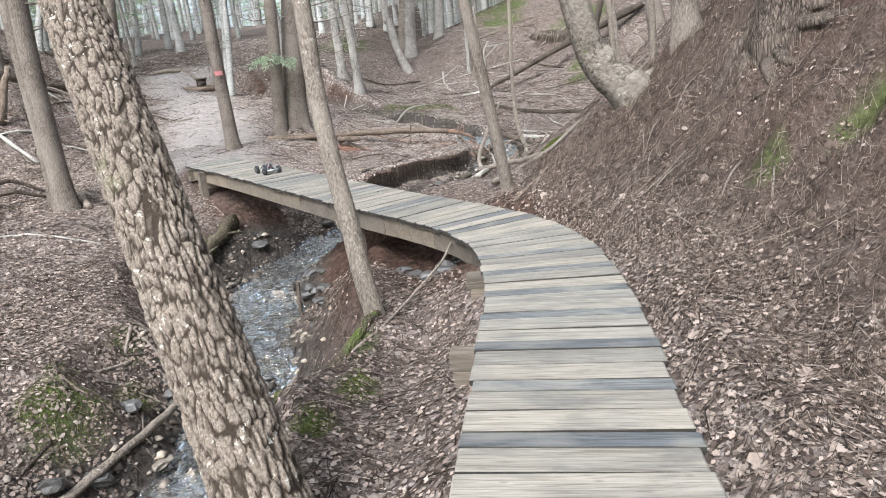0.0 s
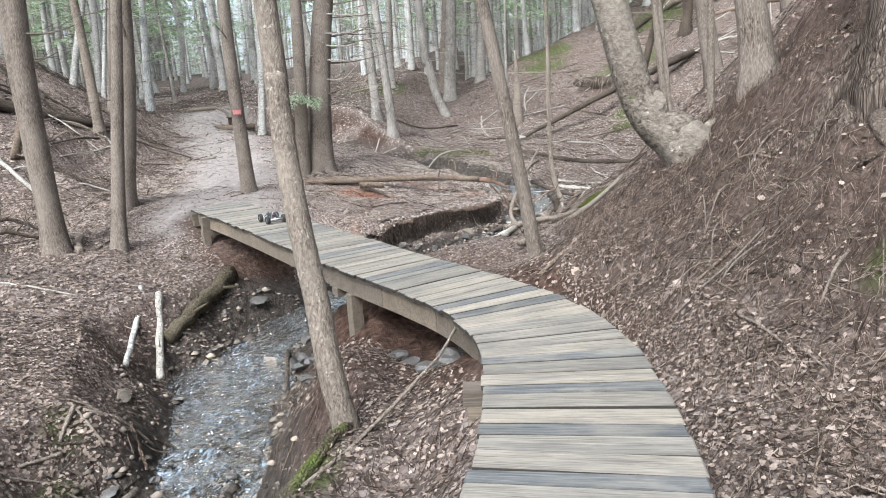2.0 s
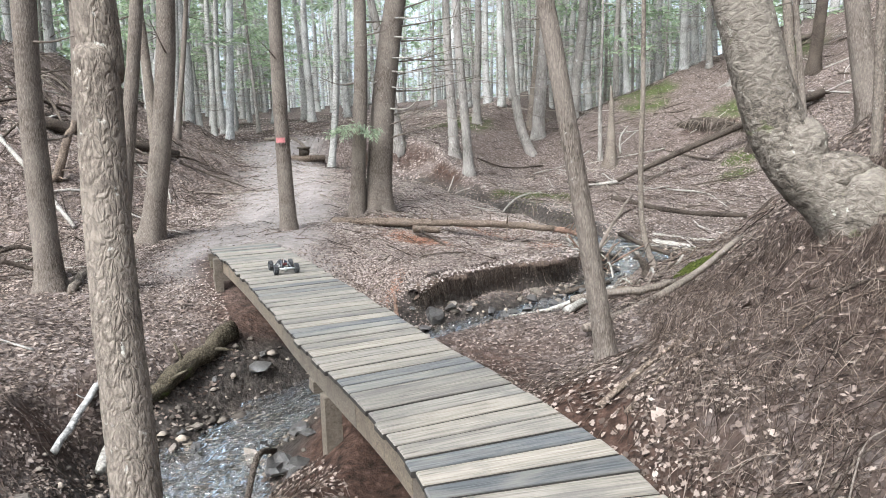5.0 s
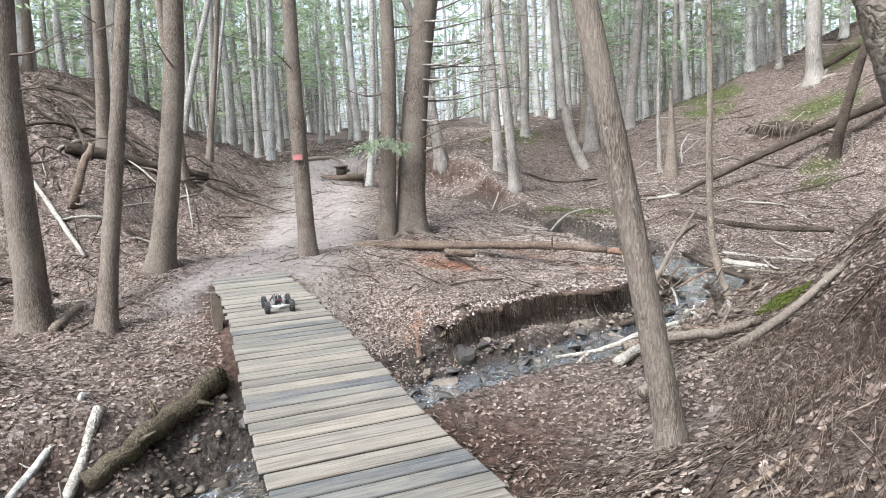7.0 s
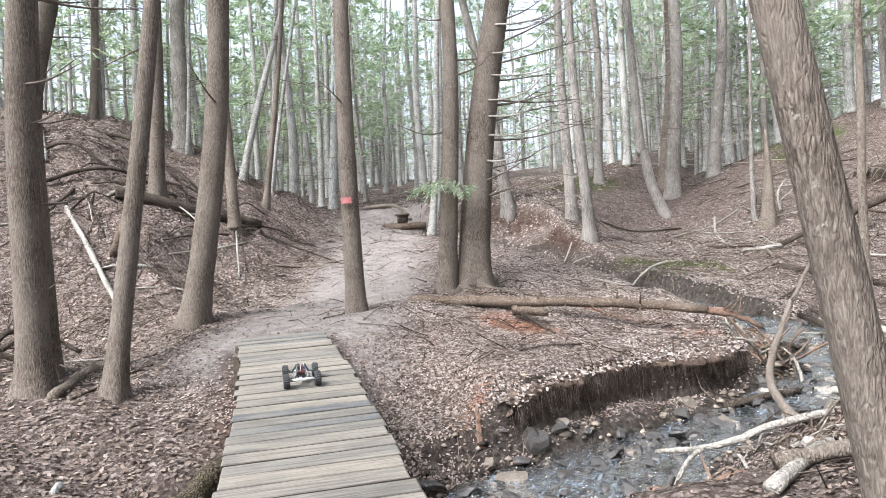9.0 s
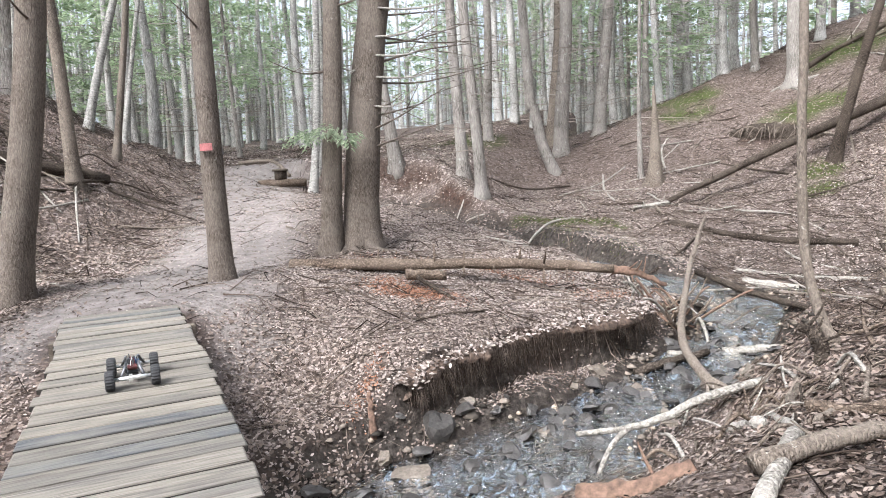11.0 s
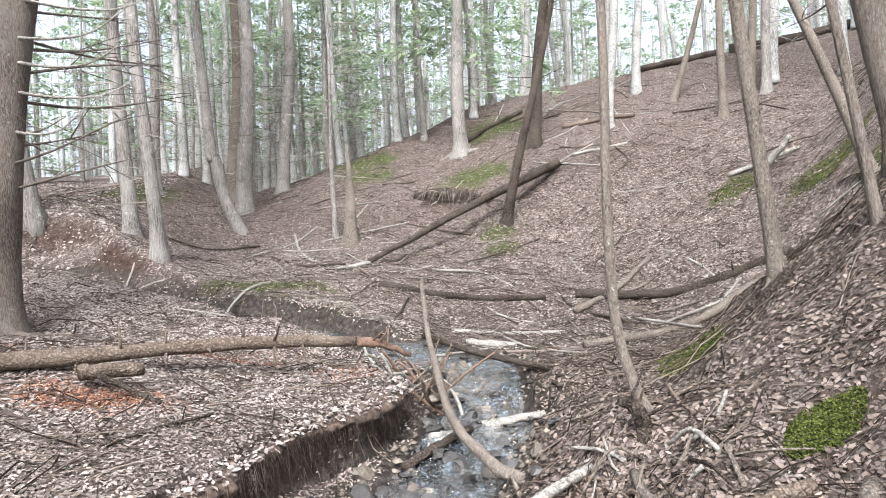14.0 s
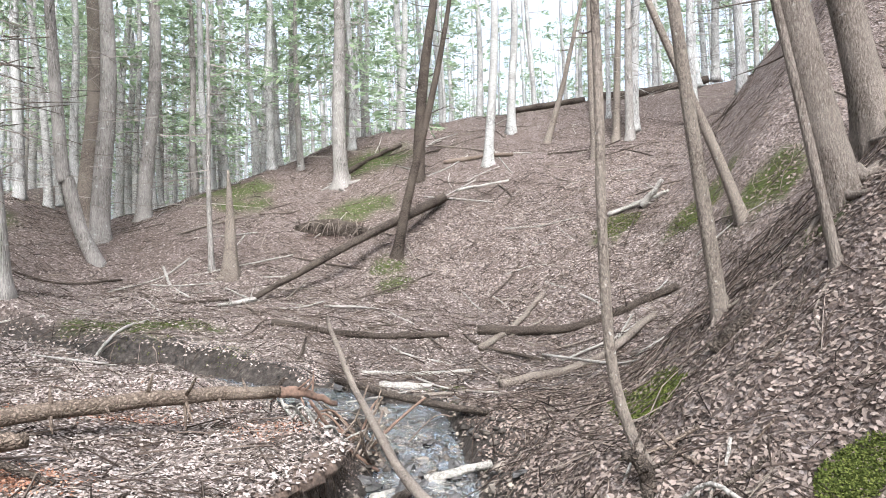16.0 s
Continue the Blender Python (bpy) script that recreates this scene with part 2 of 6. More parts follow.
M_MOSSLOG = bark("mossy_bark", (0.03, 0.024, 0.016), (0.075, 0.062, 0.042), (0.14, 0.118, 0.085), grain=(15, 15, 15), strength=0.9, moss=0.02)
M_MOSSROOT = bark("moss_covered_root", (0.03, 0.024, 0.016), (0.075, 0.062, 0.042), (0.14, 0.118, 0.085), grain=(15, 15, 15), strength=0.9, moss=0.7)
M_ORANGE = plain_material("rotten_orange_wood", (0.135, 0.083, 0.058), 0.9, 0, 0.55, 22.0, 0.9)
M_PLANK = timber("weathered_plank", (0.075, 0.063, 0.050), (0.185, 0.168, 0.145), (0.265, 0.245, 0.216), (0.075, 0.074, 0.074), 0.65)
M_PLANK_DARK = timber("blue_grey_plank", (0.032, 0.034, 0.037), (0.078, 0.081, 0.085), (0.140, 0.144, 0.146), (0.21, 0.195, 0.17), 0.75)
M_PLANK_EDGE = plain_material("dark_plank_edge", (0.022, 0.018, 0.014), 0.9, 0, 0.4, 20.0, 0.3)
M_BEAM = timber("weathered_beam", (0.055, 0.044, 0.034), (0.12, 0.099, 0.079), (0.18, 0.153, 0.125), (0.055, 0.048, 0.042), 0.5)
M_STONE = plain_material("brook_stone", (0.056, 0.051, 0.047), 0.5, 0, 0.5, 9.0, 0.7)
M_TAN_STONE = plain_material("tan_stone", (0.135, 0.112, 0.09), 0.65, 0, 0.4, 9.0, 0.7)


# ---- helpers for building ----
def mesh_of(name, verts, faces, material, smooth_shade=True):
    me = bpy.data.meshes.new(name)
    me.from_pydata([tuple(v) for v in verts], [], [tuple(f) for f in faces])
    me.materials.append(material)
    if smooth_shade:
        me.polygons.foreach_set("use_smooth", np.ones(len(me.polygons), dtype=bool))
    me.update()
    return me


def fast_mesh(name, verts, faces, material, smooth_shade=False):
    """As mesh_of, for large arrays of faces of one size."""
    verts, faces = np.asarray(verts, np.float32), np.asarray(faces, np.int32)
    me = bpy.data.meshes.new(name)
    me.vertices.add(len(verts))
    me.vertices.foreach_set("co", verts.ravel())
    k = faces.shape[1]
    me.loops.add(faces.size)
    me.loops.foreach_set("vertex_index", faces.ravel())
    me.polygons.add(len(faces))
    me.polygons.foreach_set("loop_start", np.arange(0, faces.size, k, dtype=np.int32))
    me.polygons.foreach_set("loop_total", np.full(len(faces), k, np.int32))
    if smooth_shade:
        me.polygons.foreach_set("use_smooth", np.ones(len(faces), dtype=bool))
    me.materials.append(material)
    me.update(calc_edges=True)
    return me


def empty_at(name, x=0.0, y=0.0, z=0.0):
    ob = new(name)
    ob.location = (x, y, z)
    return ob


def under(ob, parent):
    ob.parent = parent
    ob.matrix_parent_inverse = Matrix.Translation(parent.location).inverted() if parent.location.length else Matrix()
    return ob


def part(name, me, parent, label=""):
    """One mesh object, given in world coordinates, under a thing or a part."""
    ob = new(name, me)
    ob.parent = parent
    top = parent
    shift = Vector((0, 0, 0))
    while top:
        shift += top.location
        top = top.parent
    ob.location = -shift
    return tagged(ob, label)


def tube(path, radii, sides=10, wob=0.0, seed=0, cap=True, flare=0.0, flare_height=0.3, sunk=0.0):
    """A round, uneven tube along a path: vertices and faces."""
    path, radii = np.asarray(path, float), np.asarray(radii, float)
    n = len(path)
    rng = np.random.RandomState(seed)
    tang = np.gradient(path, axis=0)
    tang /= np.linalg.norm(tang, axis=1)[:, None] + 1e-9
    ref = np.array([1.0, 0.13, 0.07]) if abs(tang[0][0]) < 0.8 else np.array([0.05, 0.1, 1.0])
    u = np.cross(tang, ref)
    u /= np.linalg.norm(u, axis=1)[:, None]
    w = np.cross(tang, u)
    a = np.linspace(0, 2 * np.pi, sides, endpoint=False)
    ph = rng.uniform(0, 6.28, 6)
    lobes = 0.5 + 0.5 * np.sin(4 * a + ph[0]) * 0.7 + 0.3 * np.sin(7 * a + ph[1])
    along = np.r_[0, np.cumsum(np.linalg.norm(np.diff(path, axis=0), axis=1))]
    verts = []
    jitter = rng.uniform(-1, 1, (n, sides))
    for i in range(n):
        r = radii[i] * (1 + wob * (0.6 * np.sin(3 * a + ph[2] + 0.8 * along[i] / max(radii[0], 0.02) * 0.15) + 0.6 * jitter[i]))
        if flare:
            r = r * (1 + flare * np.exp(-max(along[i] - sunk, 0) / flare_height) * (0.35 + lobes))
        verts.append(path[i] + np.outer(r * np.cos(a), u[i]) + np.outer(r * np.sin(a), w[i]))
    verts = np.concatenate(verts)
    faces = []
    for i in range(n - 1):
        for j in range(sides):
            k = (j + 1) % sides
            faces.append((i * sides + j, i * sides + k, (i + 1) * sides + k, (i + 1) * sides + j))
    if cap:
        faces.append(tuple(range(sides))[::-1])
        faces.append(tuple(range((n - 1) * sides, n * sides)))
    return verts, faces


def joined(pieces):
    verts, faces, at = [], [], 0
    for v, f in pieces:
        verts.append(v)
        faces += [tuple(i + at for i in g) for g in f]
        at += len(v)
    return np.concatenate(verts), faces


def bent(points, steps):
    """A smooth line through a few points."""
    p = [Vector(q) for q in points]
    p = [2 * p[0] - p[1]] + p + [2 * p[-1] - p[-2]]
    out = []
    for i in range(1, len(p) - 2):
        for k in range(steps):
            t = k / steps
            a, b, c, d = p[i - 1], p[i], p[i + 1], p[i + 2]
            out.append(0.5 * ((2 * b) + (c - a) * t + (2 * a - 5 * b + 4 * c - d) * t * t + (3 * b - a - 3 * c + d) * t**3))
    out.append(p[-2])
    return np.array([tuple(q) for q in out])


def gz(x, y):
    return float(ground_at(x, y))


# ---- lie of the land ----
def smooth(a, b, v):
    u = np.clip((v - a) / (b - a), 0, 1)
    return u * u * (3 - 2 * u)


def line_field(x, y, pts):
    """Distance to a polyline, side (left of its run is positive), and the third value of its points carried along it."""
    best = np.full(np.shape(x), 1e9)
    side, val = np.zeros_like(best), np.zeros_like(best)
    for (x0, y0, v0), (x1, y1, v1) in zip(pts[:-1], pts[1:]):
        dx, dy = x1 - x0, y1 - y0
        u = np.clip(((x - x0) * dx + (y - y0) * dy) / (dx * dx + dy * dy), 0, 1)
        ex, ey = x - x0 - u * dx, y - y0 - u * dy
        d = np.hypot(ex, ey)
        near = d < best
        best = np.where(near, d, best)
        side = np.where(near, np.sign(dx * ey - dy * ex), side)
        val = np.where(near, v0 + u * (v1 - v0), val)
    return best, side, val


def smin(a, b, k):
    h = np.clip(0.5 + 0.5 * (b - a) / k, 0, 1)
    return b + (a - b) * h - k * h * (1 - h)


def smax(a, b, k):
    return -smin(-a, -b, k)


def ramp(v, k):
    return k * np.logaddexp(0, v / k)


# the brook, from the top of the view downstream: x, y, height of the water
BROOK = [(-5.2, 22.6, 0.15), (-2.7, 20.9, -0.08), (-1.0, 19.8, -0.25), (0.5, 18.6, -0.45), (1.35, 17.4, -0.60), (0.9, 15.9, -0.78), (0.15, 14.7, -0.90),
         (-1.0, 13.3, -0.98), (-1.9, 12.0, -1.1), (-2.75, 10.8, -1.30), (-2.75, 9.7, -1.38), (-2.2, 8.1, -1.48), (-1.95, 6.7, -1.56), (-2.25, 4.9, -1.66), (-2.8, 2.2, -1.8), (-3.2, -8.0, -2.5), (-8.0, -300.0, -6.0)]
# brow of the bank that the brook undercuts, run downstream
CUT = [(-0.6, 19.0, 0), (-0.2, 17.6, 0), (0.02, 16.7, 0), (0.10, 16.15, 0), (0.08, 15.8, 0), (-0.32, 15.35, 0), (-0.68, 15.1, 0), (-0.96, 14.8, 0), (-1.22, 14.4, 0), (-1.42, 14.1, 0), (-1.62, 13.85, 0), (-1.8, 13.45, 0), (-2.0, 13.0, 0), (-2.3, 12.5, 0), (-2.6, 12.0, 0)]
# foot of the steep slope beside the boardwalk, run with the slope on the right
FOOT_RIGHT = [(1.85, -300.0, 0), (1.85, -8.0, 0), (1.85, 3.3, 0), (1.7, 5.9, 0), (1.15, 7.8, 0), (1.05, 9.3, 0), (1.3, 11.2, 0), (1.5, 12.3, 0), (1.6, 13.6, 0), (2.2, 15.0, 0), (4.1, 16.9, 0), (7.6, 18.8, 0), (14.0, 23.8, 0), (40.0, 32.0, 0), (300.0, 140.0, 0)]
# foot of the far hill, run with the hill on the left
FOOT_FAR = [(300.0, 150.0, 0), (40.0, 36.0, 0), (14.0, 25.5, 0), (7.0, 22.2, 0), (4.5, 23.0, 0), (2.0, 24.2, 0), (-0.5, 25.0, 0), (-4.0, 26.8, 0), (-6.0, 32.0, 0), (-7.0, 60.0, 0), (-7.0, 400.0, 0)]
# foot of the bank left of the trail, run with the bank on the left
FOOT_LEFT = [(-300.0, 90.0, 0), (-40.0, 36.0, 0), (-16.0, 27.0, 0), (-12.0, 24.8, 0), (-10.3, 23.0, 0), (-9.0, 20.8, 0), (-7.6, 17.5, 0), (-7.6, 14.8, 0), (-9.5, 12.2, 0), (-16.0, 8.0, 0), (-300.0, -20.0, 0)]


def land(x, y):
    x, y = np.asarray(x, float), np.asarray(y, float)
    # flood plain and trail, climbing away from the boardwalk's end
    base = 0.12 + 0.05 * smooth(13, 16, y) + 0.21 * np.clip(y - 16.0, 0, 9.0) * smooth(-1.5, -5.5, x)
    base = base + 0.07 * np.clip(y - 19.0, 0, 6) * smooth(-5.5, -1.5, x)
    base = base + 0.12 * np.clip(y - 25.5, 0, 45) * smooth(0, -5, x)
    base = base - 0.45 * smooth(12.6, 8.0, y) * smooth(-1.5, -3.5, x) * smooth(-9, -6, x)
    base = base - 0.12 * smooth(0.4, 2.0, x) - 0.28 * smooth(-1.0, 0.6, x) * smooth(8.8, 10.2, y) * smooth(23, 18, y)
    base = base - 0.40 * smooth(0.95, -0.4, x) * smooth(11.0, 9.0, y) * smooth(-1.9, -1.2, x) - 0.12 * smooth(1.2, 0.6, x) * smooth(-1.0, 0.0, x) * smooth(11, 9, y)
    base = base - 0.24 * smooth(0.9, -0.4, x) * smooth(9.6, 10.6, y) * smooth(14.0, 12.5, y)
    # hollow at the foot of the far hill
    base = base - 0.42 * np.exp(-(((x - 3.8) / 3.4) ** 2 + ((y - 19.2) / 3.6) ** 2))
    base = base + 0.50 * ramp(x - 5.8, 0.5) * smooth(16, 20, y)
    base = base - 0.55 * smooth(14.9, 13.3, y) * smooth(-4.2, -2.6, x) * smooth(0.3, -1.0, x) * smooth(11.0, 12.5, y)
    base = base - 0.30 * np.exp(-(((x + 0.55) / 0.6) ** 2) - ((y - 8.7) / 0.9) ** 2) - 0.12 * np.exp(-(((x + 0.35) / 0.5) ** 2) - ((y - 6.1) / 0.7) ** 2)
    base = base + 0.15 * np.exp(-(((x - 1.9) / 0.8) ** 2) - ((y - 13.3) / 1.1) ** 2)
    d, s, _ = line_field(x, y, FOOT_RIGHT)
    base = base + smin(1.0 * ramp(-s * d, 0.25), 3.6 + 0.30 * d, 1.6)
    d, s, _ = line_field(x, y, FOOT_FAR)
    base = base + smin(0.43 * ramp(-s * d, 0.6), 5.6 + 0.02 * d, 1.6)
    # the far hill levels off at its ridge
    ridge = 6.9 + 0.13 * (np.clip(x, 4, 40) - 10) + 40 * smooth(5, 1, x) + 40 * smooth(25, 20, y)
    base = smin(base, ridge, 0.5)
    d, s, _ = line_field(x, y, FOOT_LEFT)
    base = base + smin(0.70 * ramp(-s * d, 0.3), 3.75 + 0.05 * d, 1.0)
    # the brook cuts into all this
    d, s, w = line_field(x, y, BROOK)
    half = 0.44 + 0.10 * np.sin(2.1 * y) + 0.06 * np.sin(5.3 * y + 1) - 0.1 * smooth(17.5, 19.5, y) + 0.22 * smooth(11.7, 12.5, y) * smooth(14.0, 13.2, y) + 0.18 * smooth(8.0, 8.8, y) * smooth(10.9, 10.0, y)
    gap = d - half
    bed = w - 0.10 + 0.13 * smooth(-0.35, 0.10, gap)
    # one side is a gravel bar under the cut edge of the flood plain
    cut = smooth(12.3, 13.4, y) * smooth(19.0, 17.4, y)
    g = np.clip(gap, 0, 20)
    dc, sc, _ = line_field(x, y, CUT)
    inside = -sc * dc + 0.05 * vnoise(x * 3.1, y * 3.1, 6)
    plain = -0.48 - 0.10 * smooth(14.2, 13.2, y) - w + 0.10 + 0.185 * np.clip(inside, 0, 20) + 0.9 * np.clip(inside - 4.2, 0, 300)
    bar = 0.04 * smooth(0.0, 0.3, g) + 0.06 * smooth(-0.5, 0.0, inside)
    soft = 0.5 * smooth(13.8, 12.9, y)
    left = cut * (bar + (plain - bar) * smooth(-0.03 - 0.5 * soft, 0.06 + soft, inside)) + (1 - cut) * (0.95 * np.clip(g, 0, 0.75) + 0.24 * np.clip(g - 0.75, 0, 20) + 0.9 * np.clip(g - 3.9, 0, 300))
    right = (0.74 + 0.5 * smooth(10, 7, y) - 0.26 * smooth(10.2, 11.4, y) * smooth(16.0, 14.8, y)) * g + 0.22 * smooth(11.5, 13.5, y) * g * g
    z = smin(base, bed + np.where(s < 0, left, right), 0.10)
    # earth kept off the boardwalk
    d, _, w = line_field(x, y, DECK)
    return smin(z, w - 0.07 + 0.9 * np.clip(d - 0.47, 0, 30), 0.05)


# middle line of the boardwalk: x, y, height of the deck
DECK = [(0.40, 0.4, 0.0), (0.45, 2.0, 0.0), (0.55, 3.6, 0.0), (0.64, 4.6, 0.0), (0.73, 5.5, 0.0), (0.76, 6.2, 0.0), (0.71, 6.9, 0.0), (0.54, 7.5, 0.0), (0.26, 8.0, 0.0), (-0.13, 8.5, 0.005),
        (-0.62, 9.06, 0.01), (-1.18, 9.7, 0.03), (-2.1, 10.8, 0.06), (-3.2, 12.05, 0.11), (-4.35, 13.28, 0.16)]


def lattice(i, j, seed):
    n = (i * 374761393 + j * 668265263 + seed * 982451653) & 0x7FFFFFFF
    n = ((n ^ (n >> 13)) * 1274126177) & 0x7FFFFFFF
    return ((n ^ (n >> 16)) & 0xFFFF) / 65535.0


def vnoise(x, y, seed=1):
    i, j = np.floor(x).astype(np.int64), np.floor(y).astype(np.int64)
    u, v = x - i, y - j
    u, v = u * u * (3 - 2 * u), v * v * (3 - 2 * v)
    a = lattice(i, j, seed) * (1 - u) + lattice(i + 1, j, seed) * u
    b = lattice(i, j + 1, seed) * (1 - u) + lattice(i + 1, j + 1, seed) * u
    return a * (1 - v) + b * v - 0.5


TRAIL = [(-4.3, 13.3, 0), (-5.2, 15.0, 0), (-6.0, 17.5, 0), (-7.4, 20.5, 0), (-9.1, 23.5, 0), (-10.3, 27.0, 0), (-11.5, 32.0, 0), (-14.0, 60.0, 0)]


def trail_mask(x, y):
    d, _, _ = line_field(x, y, TRAIL)
    d = d + 0.5 * vnoise(x * 1.3, y * 1.3, 5)
    return smooth(1.5, 0.65, d) * smooth(29, 24, y)


def ground_at(x, y):
    """The land with its hummocks and small bumps."""
    x, y = np.asarray(x, float), np.asarray(y, float)
    bump = 0.16 * vnoise(x * 0.9, y * 0.9, 2) + 0.09 * vnoise(x * 2.3, y * 2.3, 3) + 0.045 * vnoise(x * 6.1, y * 6.1, 4) + 0.02 * vnoise(x * 15, y * 15, 9)
    side_gap, s, _ = line_field(x, y, FOOT_RIGHT)
    calm = 1 - 0.75 * trail_mask(x, y)
    rough = smooth(0.2, 0.9, -s * side_gap) * smooth(13.0, 11.0, y)
    bump = bump + rough * (0.21 * vnoise(x * 3.3, y * 3.3, 14) + 0.17 * vnoise(x * 7.0, y * 7.0, 15))
    left_gap, t, _ = line_field(x, y, FOOT_LEFT)
    bump = bump + smooth(0.0, 1.0, -t * left_gap) * (0.28 * vnoise(x * 1.4, y * 1.4, 16) + 0.16 * vnoise(x * 3.6, y * 3.6, 17))
    z = land(x, y) + bump * calm
    d, _, w = line_field(x, y, BROOK)
    low = w - 0.05 + 0.14 * vnoise(x * 3.1, y * 3.1, 8) + 0.06 * vnoise(x * 9, y * 9, 11)
    z = np.where(d < 0.62, np.minimum(z, low + 2.0 * np.clip(d - 0.45, 0, 1)), z)
    d, _, w = line_field(x, y, DECK)
    return np.where(d < 0.75, np.minimum(z, w - 0.06 + 0.8 * np.clip(d - 0.47, 0, 1)), z)
# ---- the ground, one sheet to the horizon ----
def graded(parts):
    out = []
    for a, b, step in parts:
        out.append(np.arange(a, b, step))
    return np.concatenate(out)


gx = np.concatenate([-np.geomspace(900, 16, 26), graded([(-15.5, -8, 0.35), (-8, -5, 0.14), (-5, 4.6, 0.075), (4.6, 8, 0.16), (8, 16, 0.4)]), np.geomspace(16.2, 900, 26)])
gy = np.concatenate([-np.geomspace(900, 6, 18), graded([(-5, 1.5, 0.35), (1.5, 19, 0.08), (19, 25, 0.16), (25, 40, 0.4)]), np.geomspace(40.2, 900, 26)])
GX, GY = np.meshgrid(gx, gy)
GZ = ground_at(GX, GY)
nx, ny = len(gx), len(gy)
idx = np.arange(nx * ny).reshape(ny, nx)
quads = np.stack([idx[:-1, :-1], idx[:-1, 1:], idx[1:, 1:], idx[1:, :-1]], -1).reshape(-1, 4)
ground_mesh = fast_mesh("ground", np.stack([GX, GY, GZ], -1).reshape(-1, 3), quads, M_GROUND, True)
slope = np.hypot(*np.gradient(GZ, gy, gx))
bd, bs, bw = line_field(GX, GY, BROOK)
_, rs, _ = line_field(GX, GY, FOOT_RIGHT)
rd = -rs * line_field(GX, GY, FOOT_RIGHT)[0]
mottle = vnoise(GX * 1.7, GY * 1.7, 21)


def moss_mask(x, y):
    n = 0.5 * vnoise(x * 2.6, y * 2.6, 31) + 0.3 * vnoise(x * 7, y * 7, 32)
    out = np.zeros_like(x)
    for cx, cy, rx, ry in ((1.62, 12.6, 0.22, 0.17), (2.2, 14.42, 0.34, 0.20), (-3.05, 6.4, 0.30, 0.42), (-2.9, 7.15, 0.16, 0.22), (-3.27, 6.9, 0.12, 0.14), (-0.62, 4.95, 0.14, 0.22), (-0.5, 5.55, 0.12, 0.26), (-0.75, 6.3, 0.3, 0.5), (1.86, 30.4, 0.9, 0.7), (4.0, 23.8, 0.5, 0.4), (1.85, 17.15, 0.25, 0.2), (2.41, 14.75, 0.25, 0.4), (-1.2, 20.65, 0.5, 0.3), (-0.15, 19.9, 0.4, 0.25), (2.2, 6.3, 0.12, 0.12), (2.75, 6.1, 0.25, 0.15), (-1.2, 21.7, 1.3, 0.45), (2.35, 18.4, 0.35, 0.25),
                           (4.3, 24.7, 0.5, 0.5), (2.0, 32.3, 1.3, 1.2), (8.9, 22.1, 0.8, 0.5), (9.5, 20.2, 0.9, 0.5), (9.5, 18.5, 0.8, 0.7), (3.5, 13.8, 0.2, 0.2), (7.0, 32.0, 1.5, 1.2), (-3.1, 7.6, 0.15, 0.2), (5.0, 28.5, 1.2, 0.8), (-5.0, 30.0, 1.5, 1.5)):
        d = np.hypot((x - cx) / rx, (y - cy) / ry)
        out = np.maximum(out, smooth(1.15, 0.6, d + n))
    return out


MASKS = {
    "trail": trail_mask(GX, GY),
    # bare soil, plus shade painted under the boardwalk and at the root ledge
    "soil_shade": np.clip(smooth(0.75, 1.5, slope) * smooth(2.4, 1.4, bd) * smooth(7, 9, GY) + 0.7 * smooth(0.15, 0.5, mottle) * smooth(0.3, 1.2, rd) * smooth(16, 12, GY) + smooth(1.2, 0.6, np.hypot((GX - 3.9) / 0.9, (GY - 27.45) / 0.5)) + 0.85 * smooth(1.5, 0.8, np.hypot((GX + 0.6) / 1.0, (GY - 8.9) / 1.5) + 0.5 * mottle) + 0.9 * smooth(0.85, 0.45, line_field(GX, GY, DECK)[0] + 0.3 * mottle) * smooth(6.3, 7.3, GY), 0, 1),
    "needle": np.clip(0.75 * smooth(-0.2, 0.7, rd) * smooth(13.5, 11.5, GY) + 0.25 * smooth(24, 27, GY), 0, 1),
    "moss": moss_mask(GX, GY),
    # darker ground towards low y, on the slope, and in patches at low x
    "dark_ground": np.clip(0.12 * smooth(-0.2, 0.6, rd) * smooth(18.5, 16.5, GY) + 0.28 * smooth(13.5, 10.5, GY) + 0.25 * smooth(-0.05, 0.25, vnoise(GX * 0.8, GY * 0.8, 25) + 0.5 * vnoise(GX * 2.2, GY * 2.2, 26)) * smooth(-6.5, -8.0, GX) , 0, 0.9) * (1 - trail_mask(GX, GY)),
    "wet": np.clip(smooth(1.15, 0.75, bd) + 0.75 * np.exp(-(((GX - 3.6) / 2.2) ** 2 + ((GY - 18.8) / 2.2) ** 2)) * smooth(-0.25, 0.15, mottle), 0, 1),
}
for key, values in MASKS.items():
    layer = ground_mesh.attributes.new(key, "FLOAT", "POINT")
    layer.data.foreach_set("value", values.astype(np.float32).ravel())
ground = tagged(new("ground", ground_mesh), "leaf-covered forest floor with a bare trodden trail", "ground", kind="structure")

# ---- the brook ----
wp = bent(BROOK, 14)
wt = np.gradient(wp[:, :2], axis=0)
wt /= np.linalg.norm(wt, axis=1)[:, None]
wl = np.stack([-wt[:, 1], wt[:, 0]], -1)
across = np.linspace(-1.25, 1.25, 21)
wv = []
for (x, y, z), (lx, ly) in zip(wp, wl):
    for c in across:
        px, py = x + c * lx, y + c * ly
        wv.append((px, py, z + 0.045 * vnoise(np.array(px * 2.5), np.array(py * 2.5), 41) + 0.02 * vnoise(np.array(px * 8), np.array(py * 8), 42)))
k = len(across)
wf = [(i * k + j, i * k + j + 1, (i + 1) * k + j + 1, (i + 1) * k + j) for i in range(len(wp) - 1) for j in range(k - 1)]
